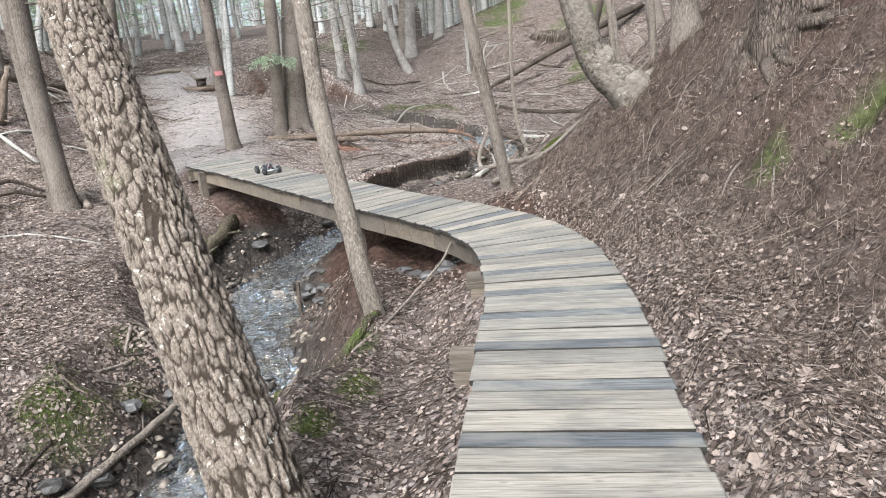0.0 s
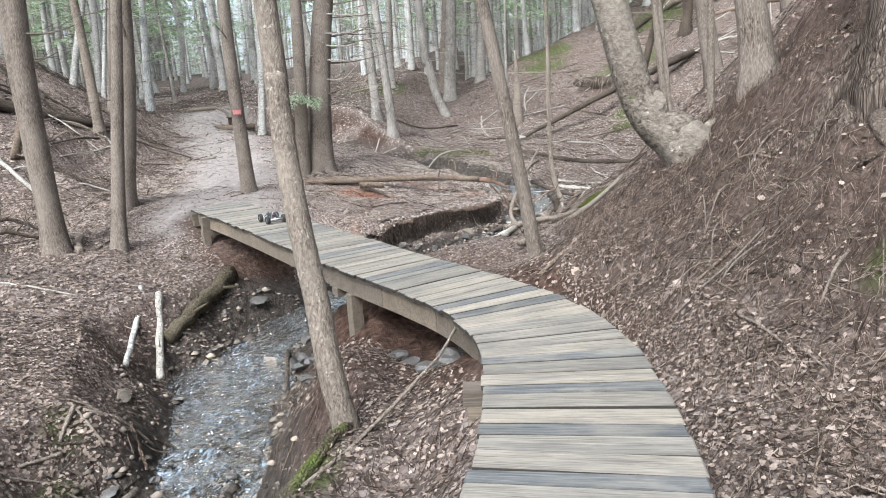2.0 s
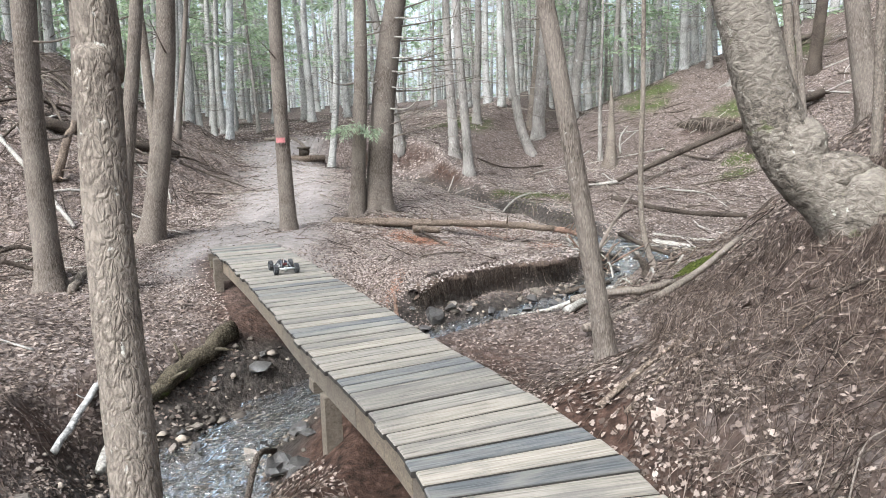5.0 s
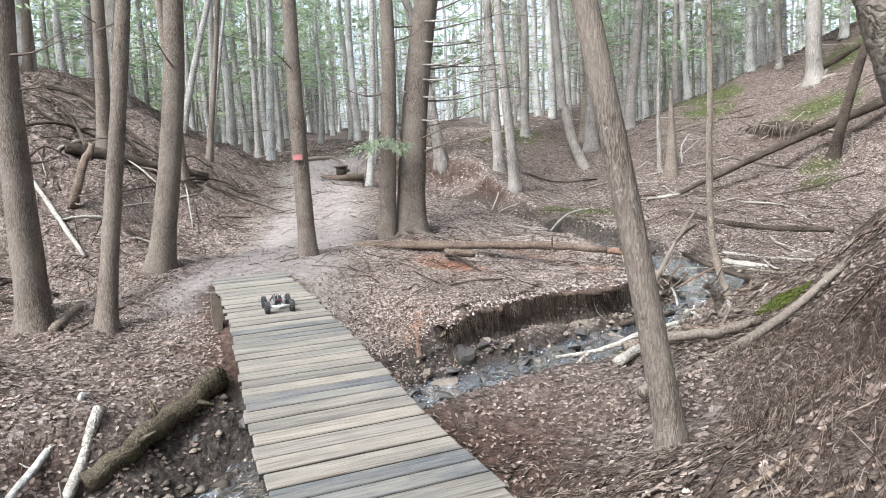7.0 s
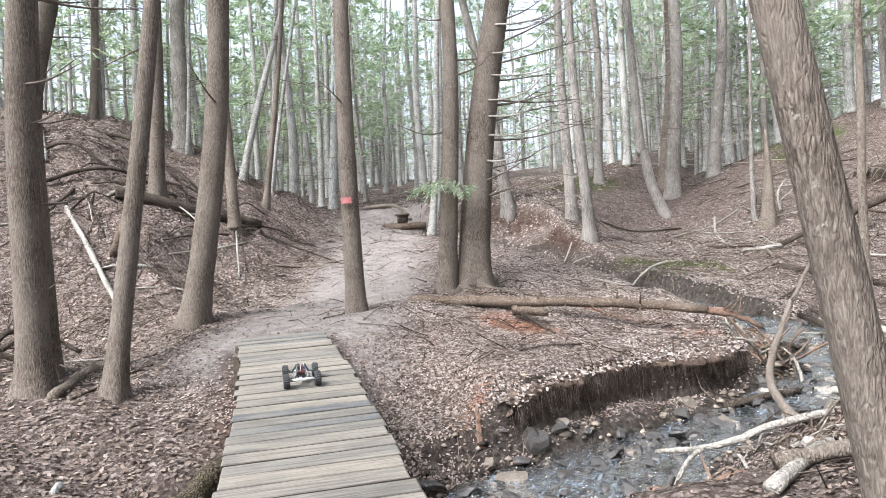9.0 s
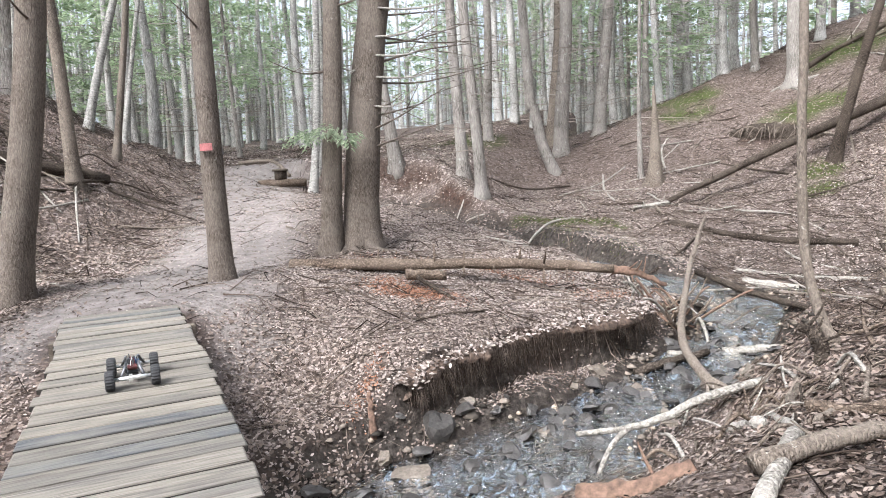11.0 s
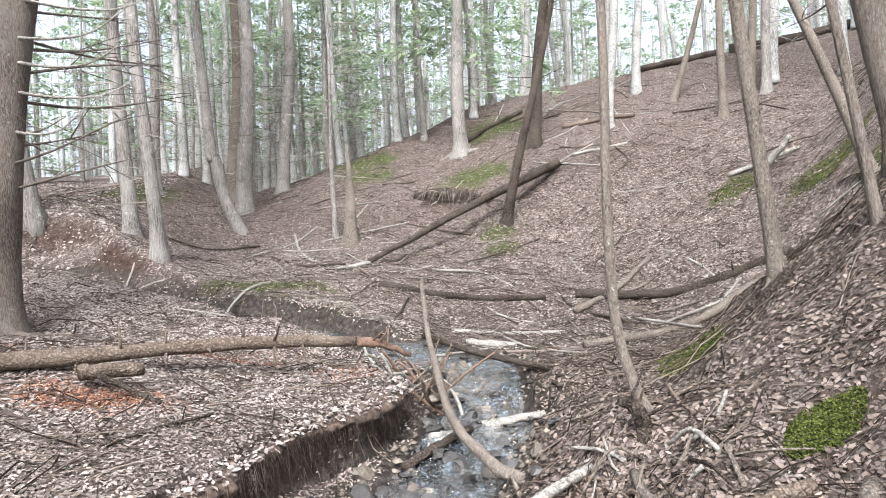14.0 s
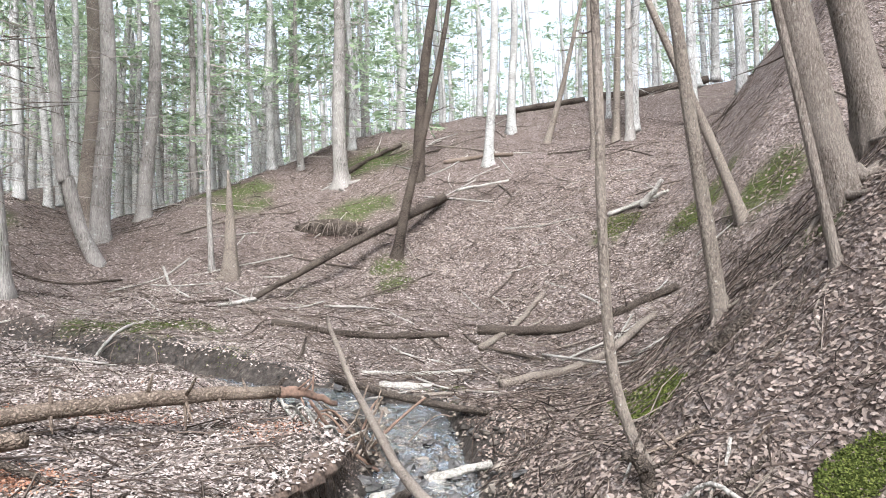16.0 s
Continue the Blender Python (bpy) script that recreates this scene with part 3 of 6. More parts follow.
water = tagged(new("water", mesh_of("water", wv, wf, M_WATER)), "shallow clear brook rippling over dark stones", "brook", kind="structure")

# ---- the boardwalk ----
deck_line = bent(DECK, 24)
deck_run = np.r_[0, np.cumsum(np.linalg.norm(np.diff(deck_line, axis=0), axis=1))]
DECK_LENGTH = float(deck_run[-1])
HALF = 0.445


def deck_at(s):
    """Place on the boardwalk's middle line, and the way to its left side."""
    p = np.array([np.interp(s, deck_run, deck_line[:, i]) for i in range(3)])
    q = np.array([np.interp(min(s + 0.15, DECK_LENGTH), deck_run, deck_line[:, i]) for i in range(3)]) - np.array([np.interp(max(s - 0.15, 0), deck_run, deck_line[:, i]) for i in range(3)])
    q /= np.linalg.norm(q)
    return p, q, np.array([-q[1], q[0], 0]) / np.hypot(q[0], q[1])


def board(corners, thick, bevel=0.006):
    """A sawn board from its four top corners, with chamfered edges."""
    c = np.array(corners, float)
    mid = c.mean(0)
    rings = []
    for inset, dz in ((bevel, 0.0), (0.0, -bevel), (0.0, -thick + bevel), (bevel, -thick)):
        d = c - mid
        ring = mid + d - np.sign(d) * 0 - d / np.linalg.norm(d, axis=1)[:, None] * inset * 1.4
        ring[:, 2] += dz
        rings.append(ring)
    v = np.concatenate(rings)
    f = [(0, 1, 2, 3), (15, 14, 13, 12)]
    for r in range(3):
        for j in range(4):
            n = (j + 1) % 4
            f.append((r * 4 + j, (r + 1) * 4 + j, (r + 1) * 4 + n, r * 4 + n))
    return v, f


def local_board(name, corners, thick, material, parent, label="", bevel=0.006, edge=None):
    """A board as an object of its own, its local x along the length, so that the grain follows it."""
    c = np.array(corners, float)
    x = (c[1] + c[2] - c[0] - c[3]) / 2
    x /= np.linalg.norm(x)
    y = (c[3] + c[2] - c[0] - c[1]) / 2
    z = np.cross(x, y)
    z /= np.linalg.norm(z)
    y = np.cross(z, x)
    rot = Matrix((tuple(x), tuple(y), tuple(z))).transposed().to_4x4()
    m = Matrix.Translation(Vector(c.mean(0))) @ rot
    inv = np.array(m.inverted())
    loc = c @ inv[:3, :3].T + inv[:3, 3]
    v, f = board(loc, thick, bevel)
    me = mesh_of(name, v, f, material, False)
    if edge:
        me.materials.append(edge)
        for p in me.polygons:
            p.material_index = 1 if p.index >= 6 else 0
    ob = new(name, me)
    ob.parent = parent
    ob.matrix_basis = Matrix.Translation(-parent.location) @ m
    return tagged(ob, label)


boardwalk = tagged(empty_at("boardwalk", 0.5, 3.0, -0.1), "narrow curved wooden boardwalk of weathered planks over a brook", "boardwalk")
rng = np.random.RandomState(4)
s, count, planks = 0.3, 0, []
while s < DECK_LENGTH - 0.10:
    dark = count % 3 == 1 if s < 6.4 else rng.rand() < 0.24
    wide = (0.088 if s < 6.4 else 0.112) if dark else rng.choice([0.132, 0.138, 0.142])
    planks.append((s, wide, dark))
    s += wide + rng.uniform(0.012, 0.024)
    count += 1
for s, wide, dark in planks:
    (p0, _, l0), (p1, _, l1) = deck_at(s), deck_at(s + wide)
    a, b = HALF + rng.uniform(-0.012, 0.018), HALF + rng.uniform(-0.012, 0.018)
    skew = rng.uniform(-0.006, 0.006)
    up = np.array([0, 0, rng.uniform(-0.004, 0.004)])
    q = (p1 - p0) / np.linalg.norm(p1 - p0)
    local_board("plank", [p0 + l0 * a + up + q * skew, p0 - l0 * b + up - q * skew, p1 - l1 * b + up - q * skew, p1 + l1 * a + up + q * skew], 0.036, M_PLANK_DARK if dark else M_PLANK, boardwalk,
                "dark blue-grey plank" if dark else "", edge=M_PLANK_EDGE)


def stringer(s0, s1, side, drop=0.04, deep=0.19, out=0.40):
    """A joist on edge under one side of the deck, between two places along it."""
    n = max(2, int((s1 - s0) / 0.2))
    verts, faces = [], []
    for i in range(n + 1):
        p, q, l = deck_at(s0 + (s1 - s0) * i / n)
        for o, dz in ((out, -drop), (out - 0.04, -drop), (out - 0.04, -drop - deep), (out, -drop - deep)):
            verts.append(p + l * side * o + np.array([0, 0, dz]))
    for i in range(n):
        for j in range(4):
            k2 = (j + 1) % 4
            faces.append((i * 4 + j, i * 4 + k2, (i + 1) * 4 + k2, (i + 1) * 4 + j))
    faces += [(3, 2, 1, 0), (n * 4, n * 4 + 1, n * 4 + 2, n * 4 + 3)]
    part("stringer", mesh_of("stringer", verts, faces, M_BEAM, False), boardwalk)


cuts = [0.4, 2.6, 4.9, 5.9, 6.9, 7.8, 8.7, 10.6, 13.0, DECK_LENGTH - 0.12]
for a, b in zip(cuts[:-1], cuts[1:]):
    for side in (1, -1):
        stringer(a, b - 0.01, side)


def post(s, side, w=0.10, out=0.46, top=-0.04):
    p, q, l = deck_at(s)
    c = p + l * side * out
    foot = gz(c[0], c[1]) - 0.25
    v, f = board([c + l * w / 2 * i + q * w / 2 * j + np.array([0, 0, top]) for i, j in ((1, -1), (-1, -1), (-1, 1), (1, 1))], c[2] + top - foot)
    part("post", mesh_of("post", v, f, M_BEAM, False), boardwalk)


def cross_beam(s, drop, reach=0.6, deep=0.10, wide=0.10):
    p, q, l = deck_at(s)
    local_board("cross_beam", [p + l * reach - q * wide / 2 - np.array([0, 0, drop]), p - l * reach - q * wide / 2 - np.array([0, 0, drop]), p - l * reach + q * wide / 2 - np.array([0, 0, drop]), p + l * reach + q * wide / 2 - np.array([0, 0, drop])], deep, M_BEAM, boardwalk)


for side in (1, -1):
    post(DECK_LENGTH - 0.75, side)
    post(9.3, side, 0.11, 0.37, -0.232)
cross_beam(DECK_LENGTH - 0.75, 0.232, 0.52)
cross_beam(9.62, 0.232, 0.41, 0.09, 0.12)
for s, reach in ((4.75, 0.60), (6.1, 0.56), (2.5, 0.55), (DECK_LENGTH - 0.2, 0.49)):
    cross_beam(s, 0.05, reach)
    cross_beam(s, 0.152, reach - 0.02)

# ---- trees ----
def foliage_material():
    m, nt, b = nodes_of("hemlock_needles")
    geo = nt.nodes.new("ShaderNodeNewGeometry")
    # greens paled so that haze and sky glare sit in the colour
    col = ramp_of(nt, geo.outputs["Random Per Island"], (0.0, (0.12, 0.15, 0.10)), (0.5, (0.215, 0.25, 0.178)), (1.0, (0.34, 0.375, 0.285)))
    nt.links.new(col, b.inputs["Base Color"])
    b.inputs["Roughness"].default_value = 0.7
    tl = nt.nodes.new("ShaderNodeBsdfTranslucent")
    nt.links.new(blend(nt, 1.0, col, (1.45, 1.6, 1.3), "MULTIPLY"), tl.inputs["Color"])
    mix = nt.nodes.new("ShaderNodeMixShader")
    mix.inputs[0].default_value = 0.5
    nt.links.new(b.outputs[0], mix.inputs[1])
    nt.links.new(tl.outputs[0], mix.inputs[2])
    nt.links.new(mix.outputs[0], nt.nodes["Material Output"].inputs["Surface"])
    return m


M_NEEDLES = foliage_material()
# both far barks are paled to carry distance haze in their colour
M_WOODBARK = bark("haze_pale_bark", (0.17, 0.16, 0.148), (0.32, 0.305, 0.287), (0.45, 0.435, 0.412), strength=0.5)
M_FARBARK = bark("far_haze_bark", (0.20, 0.195, 0.185), (0.36, 0.355, 0.34), (0.52, 0.515, 0.50), strength=0.2)


M_DEADTWIG = litter_material("dead_grey_twigs", (0.0, (0.13, 0.112, 0.097)), (0.5, (0.23, 0.207, 0.186)), (1.0, (0.34, 0.315, 0.29)))


def sprays(branches, per, length, width, rs):
    """Flat drooping sprays of needles along branches: (start, way, reach)."""
    verts = []
    for (o, w, reach) in branches:
        o, w = np.array(o, float), np.array(w, float)
        side = np.cross(w, (0, 0, 1.0))
        side /= np.linalg.norm(side) + 1e-9
        t = rs.uniform(0.15, 1.0, per)
        out = rs.uniform(-1, 1, per) * 0.42 * reach * (1.05 - t)
        c = o + np.outer(t * reach, w) + np.outer(out, side)
        c[:, 2] += -0.10 * reach * t**2 - 0.12 * np.abs(out) + rs.uniform(-0.06, 0.06, per)
        d = np.outer(np.ones(per), w) * 0.7 + np.outer(np.sign(out), side) * 0.7 + rs.normal(0, 0.25, (per, 3))
        d /= np.linalg.norm(d, axis=1)[:, None]
        n = np.array([0, 0, 1.0]) + rs.normal(0, 0.35, (per, 3))
        e = np.cross(d, n)
        e /= np.linalg.norm(e, axis=1)[:, None]
        ln, wd = rs.uniform(0.6, 1.3, (per, 1)) * length, rs.uniform(0.6, 1.2, (per, 1)) * width
        verts.append(np.stack([c, c + d * ln * 0.45 + e * wd, c + d * ln - np.array([0, 0, 0.03]), c + d * ln * 0.4 - e * wd], 1))
    v = np.concatenate(verts).reshape(-1, 3)
    return v, np.arange(len(v)).reshape(-1, 4)


def hemlock_crown(seed, low, high, spread, n=26, per=46):
    rs = np.random.RandomState(seed)
    br = []
    for i in range(n):
        z = low + (high - low) * (i / n) ** 0.9 + rs.uniform(-0.2, 0.2)
        a = rs.uniform(0, 6.283)
        reach = spread * (1.05 - 0.8 * (z - low) / (high - low)) * rs.uniform(0.6, 1.15)
        br.append(((0, 0, z), (np.cos(a), np.sin(a), rs.uniform(-0.12, 0.15)), reach))
    return sprays(br, per, 0.27, 0.045, rs), br


def twig_tubes(branches, r0, seed, sides=4, curl=0.25, forks=2):
    """Bare limbs with side twigs, each (start, way, reach)."""
    rs = np.random.RandomState(seed)
    pieces = []
    for (o, w, reach) in branches:
        o, w = np.array(o, float), np.array(w, float)
        mid = o + w * reach * 0.5 + rs.normal(0, curl * 0.12 * reach, 3)
        end = o + w * reach + rs.normal(0, curl * 0.22 * reach, 3) + np.array([0, 0, curl * 0.25 * reach])
        path = bent([o, mid, end], 3)
        rr = r0 * (0.5 + 0.5 * min(1, reach))
        pieces.append(tube(path, np.linspace(rr, rr * 0.25, len(path)), sides, 0.08, rs.randint(9999)))
        for k in range(forks):
            t = rs.uniform(0.3, 0.85)
            q = o + (end - o) * t
            d = w + rs.normal(0, 0.6, 3)
            d /= np.linalg.norm(d)
            pieces.append(tube([q, q + d * reach * 0.18 + np.array([0, 0, 0.01]), q + d * reach * 0.36], [rr * 0.4, rr * 0.28, rr * 0.12], 3, 0, 0))
    return joined(pieces)


CROWNS = []
for sd in range(3):
    (cv, cf), _ = hemlock_crown(50 + sd, 0.0, 8.5, 2.8, 20, 58)
    CROWNS.append(fast_mesh("crown", cv, cf, M_NEEDLES))


def twig_fan(seed, low, high, spread, n=16, per=22):
    """Dead lower branches of a hemlock, each a flat fan of fine twigs."""
    rs = np.random.RandomState(seed)
    br = []
    for i in range(n):
        a = rs.uniform(0, 6.283)
        br.append(((0, 0, low + (high - low) * (i + rs.rand()) / n), (np.cos(a), np.sin(a), rs.uniform(-0.15, 0.2)), spread * rs.uniform(0.5, 1.15)))
    v, f = sprays(br, per, 0.36, 0.0065, rs)
    stems, at = [], len(v)
    for o, w, reach in br:
        o, w = np.array(o), np.array(w)
        e = o + w * reach - np.array([0, 0, 0.10 * reach])
        k = np.array([0, 0, 0.012])
        stems += [o - k, o + k, e + 0.3 * k, e - 0.3 * k]
    v = np.vstack([v, np.array(stems)])
    return v, np.vstack([f, at + np.arange(len(stems)).reshape(-1, 4)])


FANS = [fast_mesh("twig_fan", *twig_fan(80 + i, 0.9, 6.0, 1.5), M_DEADTWIG) for i in range(3)]


def plate_cells(u, v, seed):
    """Distances to the nearest and the second nearest of jittered points, one to a cell."""
    i, j = np.floor(u).astype(np.int64), np.floor(v).astype(np.int64)
    near, second = np.full(u.shape, 9.0), np.full(u.shape, 9.0)
    for a in (-1, 0, 1):
        for b in (-1, 0, 1):
            d = np.hypot(i + a + lattice(i + a, j + b, seed) - u, j + b + lattice(i + a, j + b, seed + 7) - v)
            second = np.minimum(second, np.maximum(near, d))
            near = np.minimum(near, d)
    return near, second


def tree(label, x, y, r, lean=(0, 0), height=15.0, material=None, knees=None, limbs=6, limb_from=2.2, limb_len=0.9, crown=True, crown_from=7.5, flare=0.55, flare_h=0.22, z=None, sides=14, group="", seed=None, name="tree", limb_way=None, roots=0, forks=2, dense=False, fan=0.0, wide=1.0):
    """A standing tree. lean: metres sideways for each metre up. knees: further points of the trunk's line (dx, dy, height), relative to the base."""
    material = material or M_HEMLOCK
    # far hemlocks get the paler bark, which stands in for haze
    if material is M_HEMLOCK and y > 20:
        material, fan = M_HEMLOCK_HAZE, 1.0
    seed = seed if seed is not None else int(abs(x * 131 + y * 71)) % 9973
    rs = np.random.RandomState(seed)
    z0 = (gz(x, y) if z is None else z) - 0.06
    top = empty_at(name, x, y, z0)
    if knees:
        line = [(x, y, z0)] + [(x + a, y + b, z0 + c) for a, b, c in knees]
        a, b, c = knees[-1]
        if c < height:
            line.append((x + a + lean[0] * (height - c), y + b + lean[1] * (height - c), z0 + height))
        path = bent(line, 14)
    else:
        hs = np.r_[np.linspace(0, 0.8, 7), np.linspace(1.05, height * 0.45, 16), np.linspace(height * 0.5, height, 7)]
        w1, w2 = rs.uniform(0, 6.28, 2)
        amp = 0.02 + 0.25 * r
        path = np.array([(x + lean[0] * h + amp * (np.sin(0.8 * h + w1) - np.sin(w1)), y + lean[1] * h + amp * (np.sin(0.7 * h + w2) - np.sin(w2)), z0 + h) for h in hs])
    up = (path[:, 2] - z0) / height
    radii = r * np.clip(1 - 0.85 * up, 0.08, 1)
    # the foot goes down into the slope
    foot = 0.2 + (1.0 + flare) * r if z is None else 0.0
    if dense:
        run = np.r_[np.arange(0, 0.33, 0.0009), np.linspace(0.37, 1, 10)]
        at = np.r_[0, np.cumsum(np.linalg.norm(np.diff(path, axis=0), axis=1))]
        at = at / at[-1]
        path = np.stack([np.interp(run, at, path[:, k]) for k in range(3)], -1)
        radii = np.interp(run, at, radii)
    if foot:
        path, radii = np.vstack([path[0] - np.array([0, 0, foot]), path]), np.r_[radii[0], radii]
    v, f = tube(path, radii, sides, 0.012 if dense else 0.035, seed, True, flare, flare_h, foot)
    if dense:
        # bark plates stand proud of the cracks between them
        n, ang = len(path), np.linspace(0, 1, sides, endpoint=False)
        A, H = np.meshgrid(ang, np.r_[0, np.cumsum(np.linalg.norm(np.diff(path, axis=0), axis=1))])
        sway = 1.3 * vnoise(A * 9, H * 5, 91)
        near, second = plate_cells(A * 30 + 1.2 * sway, H * 9 + 0.8 * sway, 92)
        flake = plate_cells(A * 44 + sway, H * 24, 95)
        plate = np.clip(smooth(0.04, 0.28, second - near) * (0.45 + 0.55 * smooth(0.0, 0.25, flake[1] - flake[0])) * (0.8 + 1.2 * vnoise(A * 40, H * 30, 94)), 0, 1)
        out = v.reshape(n, sides, 3) - path[:, None]
        v = (path[:, None] + out * (1 + 0.115 * plate[..., None] - 0.055)).reshape(-1, 3)
    me = mesh_of("trunk", v, f, material)
    if dense:
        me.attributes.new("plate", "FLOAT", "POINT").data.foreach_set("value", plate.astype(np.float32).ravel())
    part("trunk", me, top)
    path = path[1:] if foot else path
    for i in range(roots):
        a = 6.283 * (i + rs.uniform(-0.3, 0.3)) / roots
        reach = r * rs.uniform(2.2, 3.6)
        spots = [(0.45 * r, 0.55 * r + 0.10), (1.05 * r, 0.04), (0.5 * (r + reach), 0.0), (reach, -0.06)]
        way = [(x + d * np.cos(a + 0.25 * k), y + d * np.sin(a + 0.25 * k), gz(x + d * np.cos(a + 0.25 * k), y + d * np.sin(a + 0.25 * k)) + up_) for k, (d, up_) in enumerate(spots)]
        line = bent(way, 4)
        rv, rf = tube(line, np.linspace(0.42 * r, 0.10 * r, len(line)), 9, 0.1, seed + 300 + i)
        part("root", mesh_of("root", rv, rf, material), top)
    if limbs:
        br = []
        for i in range(limbs):
            h = limb_from + (min(height * 0.75, limb_from + 6.0) - limb_from) * (i + rs.uniform(0, 0.8)) / limbs
            p = np.array([np.interp(z0 + h, path[:, 2], path[:, k]) for k in range(3)])
            a = rs.uniform(0, 6.283) if limb_way is None else limb_way + rs.uniform(-0.7, 0.7)
            br.append((p, (np.cos(a), np.sin(a), rs.uniform(-0.15, 0.25)), limb_len * rs.uniform(0.5, 1.3)))
        for i, one in enumerate(br):
            lv, lf = twig_tubes([one], 0.020 if r > 0.1 else 0.012, seed + i, forks=forks)
            part("branch", mesh_of("branch", lv, lf, material), top)
    if crown:
        ob = new("crown", CROWNS[seed % 3])
        ob.parent = top
        p = np.array([np.interp(z0 + crown_from, path[:, 2], path[:, k]) for k in range(2)])
        sc = max(0.5, (height - crown_from) / 8.5)
        ob.matrix_basis = Matrix.LocRotScale((p[0] - x, p[1] - y, crown_from), Euler((0, 0, rs.uniform(0, 6.28))), (wide, wide, sc))
        tagged(ob, "drooping green hemlock needles")
    if fan:
        ob = new("twig_fan", FANS[seed % 3])
        ob.parent = top
        ob.matrix_basis = Matrix.LocRotScale((3 * lean[0], 3 * lean[1], 0), Euler((0, 0, rs.uniform(0, 6.28))), (fan, fan, 1.0))
        tagged(ob, "fine dead grey twigs", kind="stuff")
    return tagged(top, label, "tree", group)


HEM = "tall straight hemlock with furrowed grey-brown bark"
# the leaning tree beside the near end of the boardwalk
tree("leaning tree with shaggy plated bark and pale lichen", -0.26, 3.62, 0.158, (-0.55, 0.68), 12, M_SHAGGY, [(-0.234, 0.301, 0.42), (-0.614, 0.789, 1.10), (-1.172, 1.506, 2.1), (-2.065, 2.653, 3.7)], limbs=6, limb_from=1.7, limb_len=1.2, crown=False, flare=0.12, flare_h=0.2, sides=140, seed=77, limb_way=0.6, dense=True)
tree("slender leaning sapling rising from the brook bank", -0.53, 6.70, 0.080, (-0.03, -0.02), 11, M_GREYBARK, [(-0.08, 0.03, 0.4), (-0.15, 0.12, 0.82), (-0.23, 0.20, 1.25), (-0.29, 0.27, 1.68), (-0.32, 0.32, 2.1), (-0.35, 0.34, 3.0)], limbs=3, limb_from=2.3, limb_len=0.9, crown=False, flare=0.08, flare_h=0.12, sides=16, limb_way=0.3)
tree("dark leaning tree beside the boardwalk", 0.74, 9.97, 0.076, (-0.15, 0.0), 13, M_HEMLOCK, limbs=5, limb_from=2.0, limb_len=0.35, crown=False, flare=0.3, flare_h=0.15, sides=18)
crooked = tree("pale tree with a crooked knee above its root", 2.08, 9.24, 0.165, (-0.32, 0.09), 12, M_CROOK, [(-0.13, 0.03, 0.18), (-0.28, 0.07, 0.34), (-0.40, 0.11, 0.55), (-0.49, 0.13, 0.82), (-0.57, 0.15, 1.12), (-0.70, 0.18, 1.6), (-1.0, 0.25, 2.6)], limbs=3, limb_from=2.6, limb_len=0.6, crown=False, flare=0.12, flare_h=0.25, sides=30)


def burl(x, y, z, size, seed):
    """A lumpy swelling of the wood."""
    bm = bmesh.new()
    bmesh.ops.create_icosphere(bm, subdivisions=4, radius=1.0)
    for v in bm.verts:
        k = 1 + 0.14 * noise.noise(v.co * 1.5 + Vector((seed, 0, 0))) + 0.08 * noise.noise(v.co * 4.0 + Vector((0, seed, 0))) + 0.05 * noise.noise(v.co * 11.0)
        v.co = Vector((x + v.co.x * k * size[0], y + v.co.y * k * size[1], z + v.co.z * k * size[2]))
    v, f = [tuple(q.co) for q in bm.verts], [tuple(q.index for q in g.verts) for g in bm.faces]
    bm.free()
    part("burl", mesh_of("burl", v, f, M_CROOK), crooked, "knotty swelling of bark")


bz = gz(2.08, 9.24)
burl(2.10, 9.22, bz + 0.08, (0.20, 0.19, 0.22), 3)
burl(1.76, 9.32, bz + 0.40, (0.17, 0.15, 0.19), 5)
burl(1.93, 9.27, bz + 0.25, (0.24, 0.14, 0.14), 8)
for dx, dy, r0 in ((0.34, 0.08, 0.05), (0.02, -0.30, 0.045), (-0.10, 0.32, 0.045)):
    line = bent([(2.10, 9.22, bz + 0.10), (2.10 + 0.45 * dx, 9.22 + 0.45 * dy, gz(2.10 + 0.45 * dx, 9.22 + 0.45 * dy) + 0.03), (2.10 + dx, 9.22 + dy, gz(2.10 + dx, 9.22 + dy) - 0.06)], 5)
    v, f = tube(line, np.linspace(r0 * 1.35, r0 * 0.5, len(line)), 12, 0.12, int(100 * r0 + 50 * abs(dx)))
    part("root", mesh_of("root", v, f, M_CROOK), crooked)
tree("straight hemlock on the steep bank", 2.61, 9.06, 0.125, (-0.10, 0.05), 15, M_HEMLOCK, limbs=4, limb_from=2.4, crown=False)
tree("thick old trunk with spreading roots on the bank", 2.85, 7.45, 0.22, (0.02, 0.04), 15, M_DAMPBARK, limbs=2, limb_from=3.0, crown=False, flare=0.5, flare_h=0.3, sides=30, roots=13)
tree("slender tree on the bank", 2.97, 11.56, 0.046, (0.0, 0.0), 12, M_GREYBARK, limbs=4, crown=False)
tree("hemlock with a red trail blaze", -4.52, 15.02, 0.135, (0.005, 0.005), 14, M_HEMLOCK, limbs=6, limb_from=2.6, crown=False, flare=0.35)
tree("slimmer hemlock of a close pair", -4.05, 16.95, 0.15, (0.02, 0.01), 15, M_HEMLOCK, limbs=12, limb_from=1.6, limb_len=1.0, crown=False, forks=3, roots=5)
tree("stout hemlock of a close pair with spreading roots", -3.74, 17.28, 0.26, (0.115, 0.05), 17, M_HEMLOCK, limbs=24, limb_from=1.3, limb_len=1.5, crown=False, flare=0.45, flare_h=0.25, sides=26, limb_way=0.1, roots=8, forks=4)
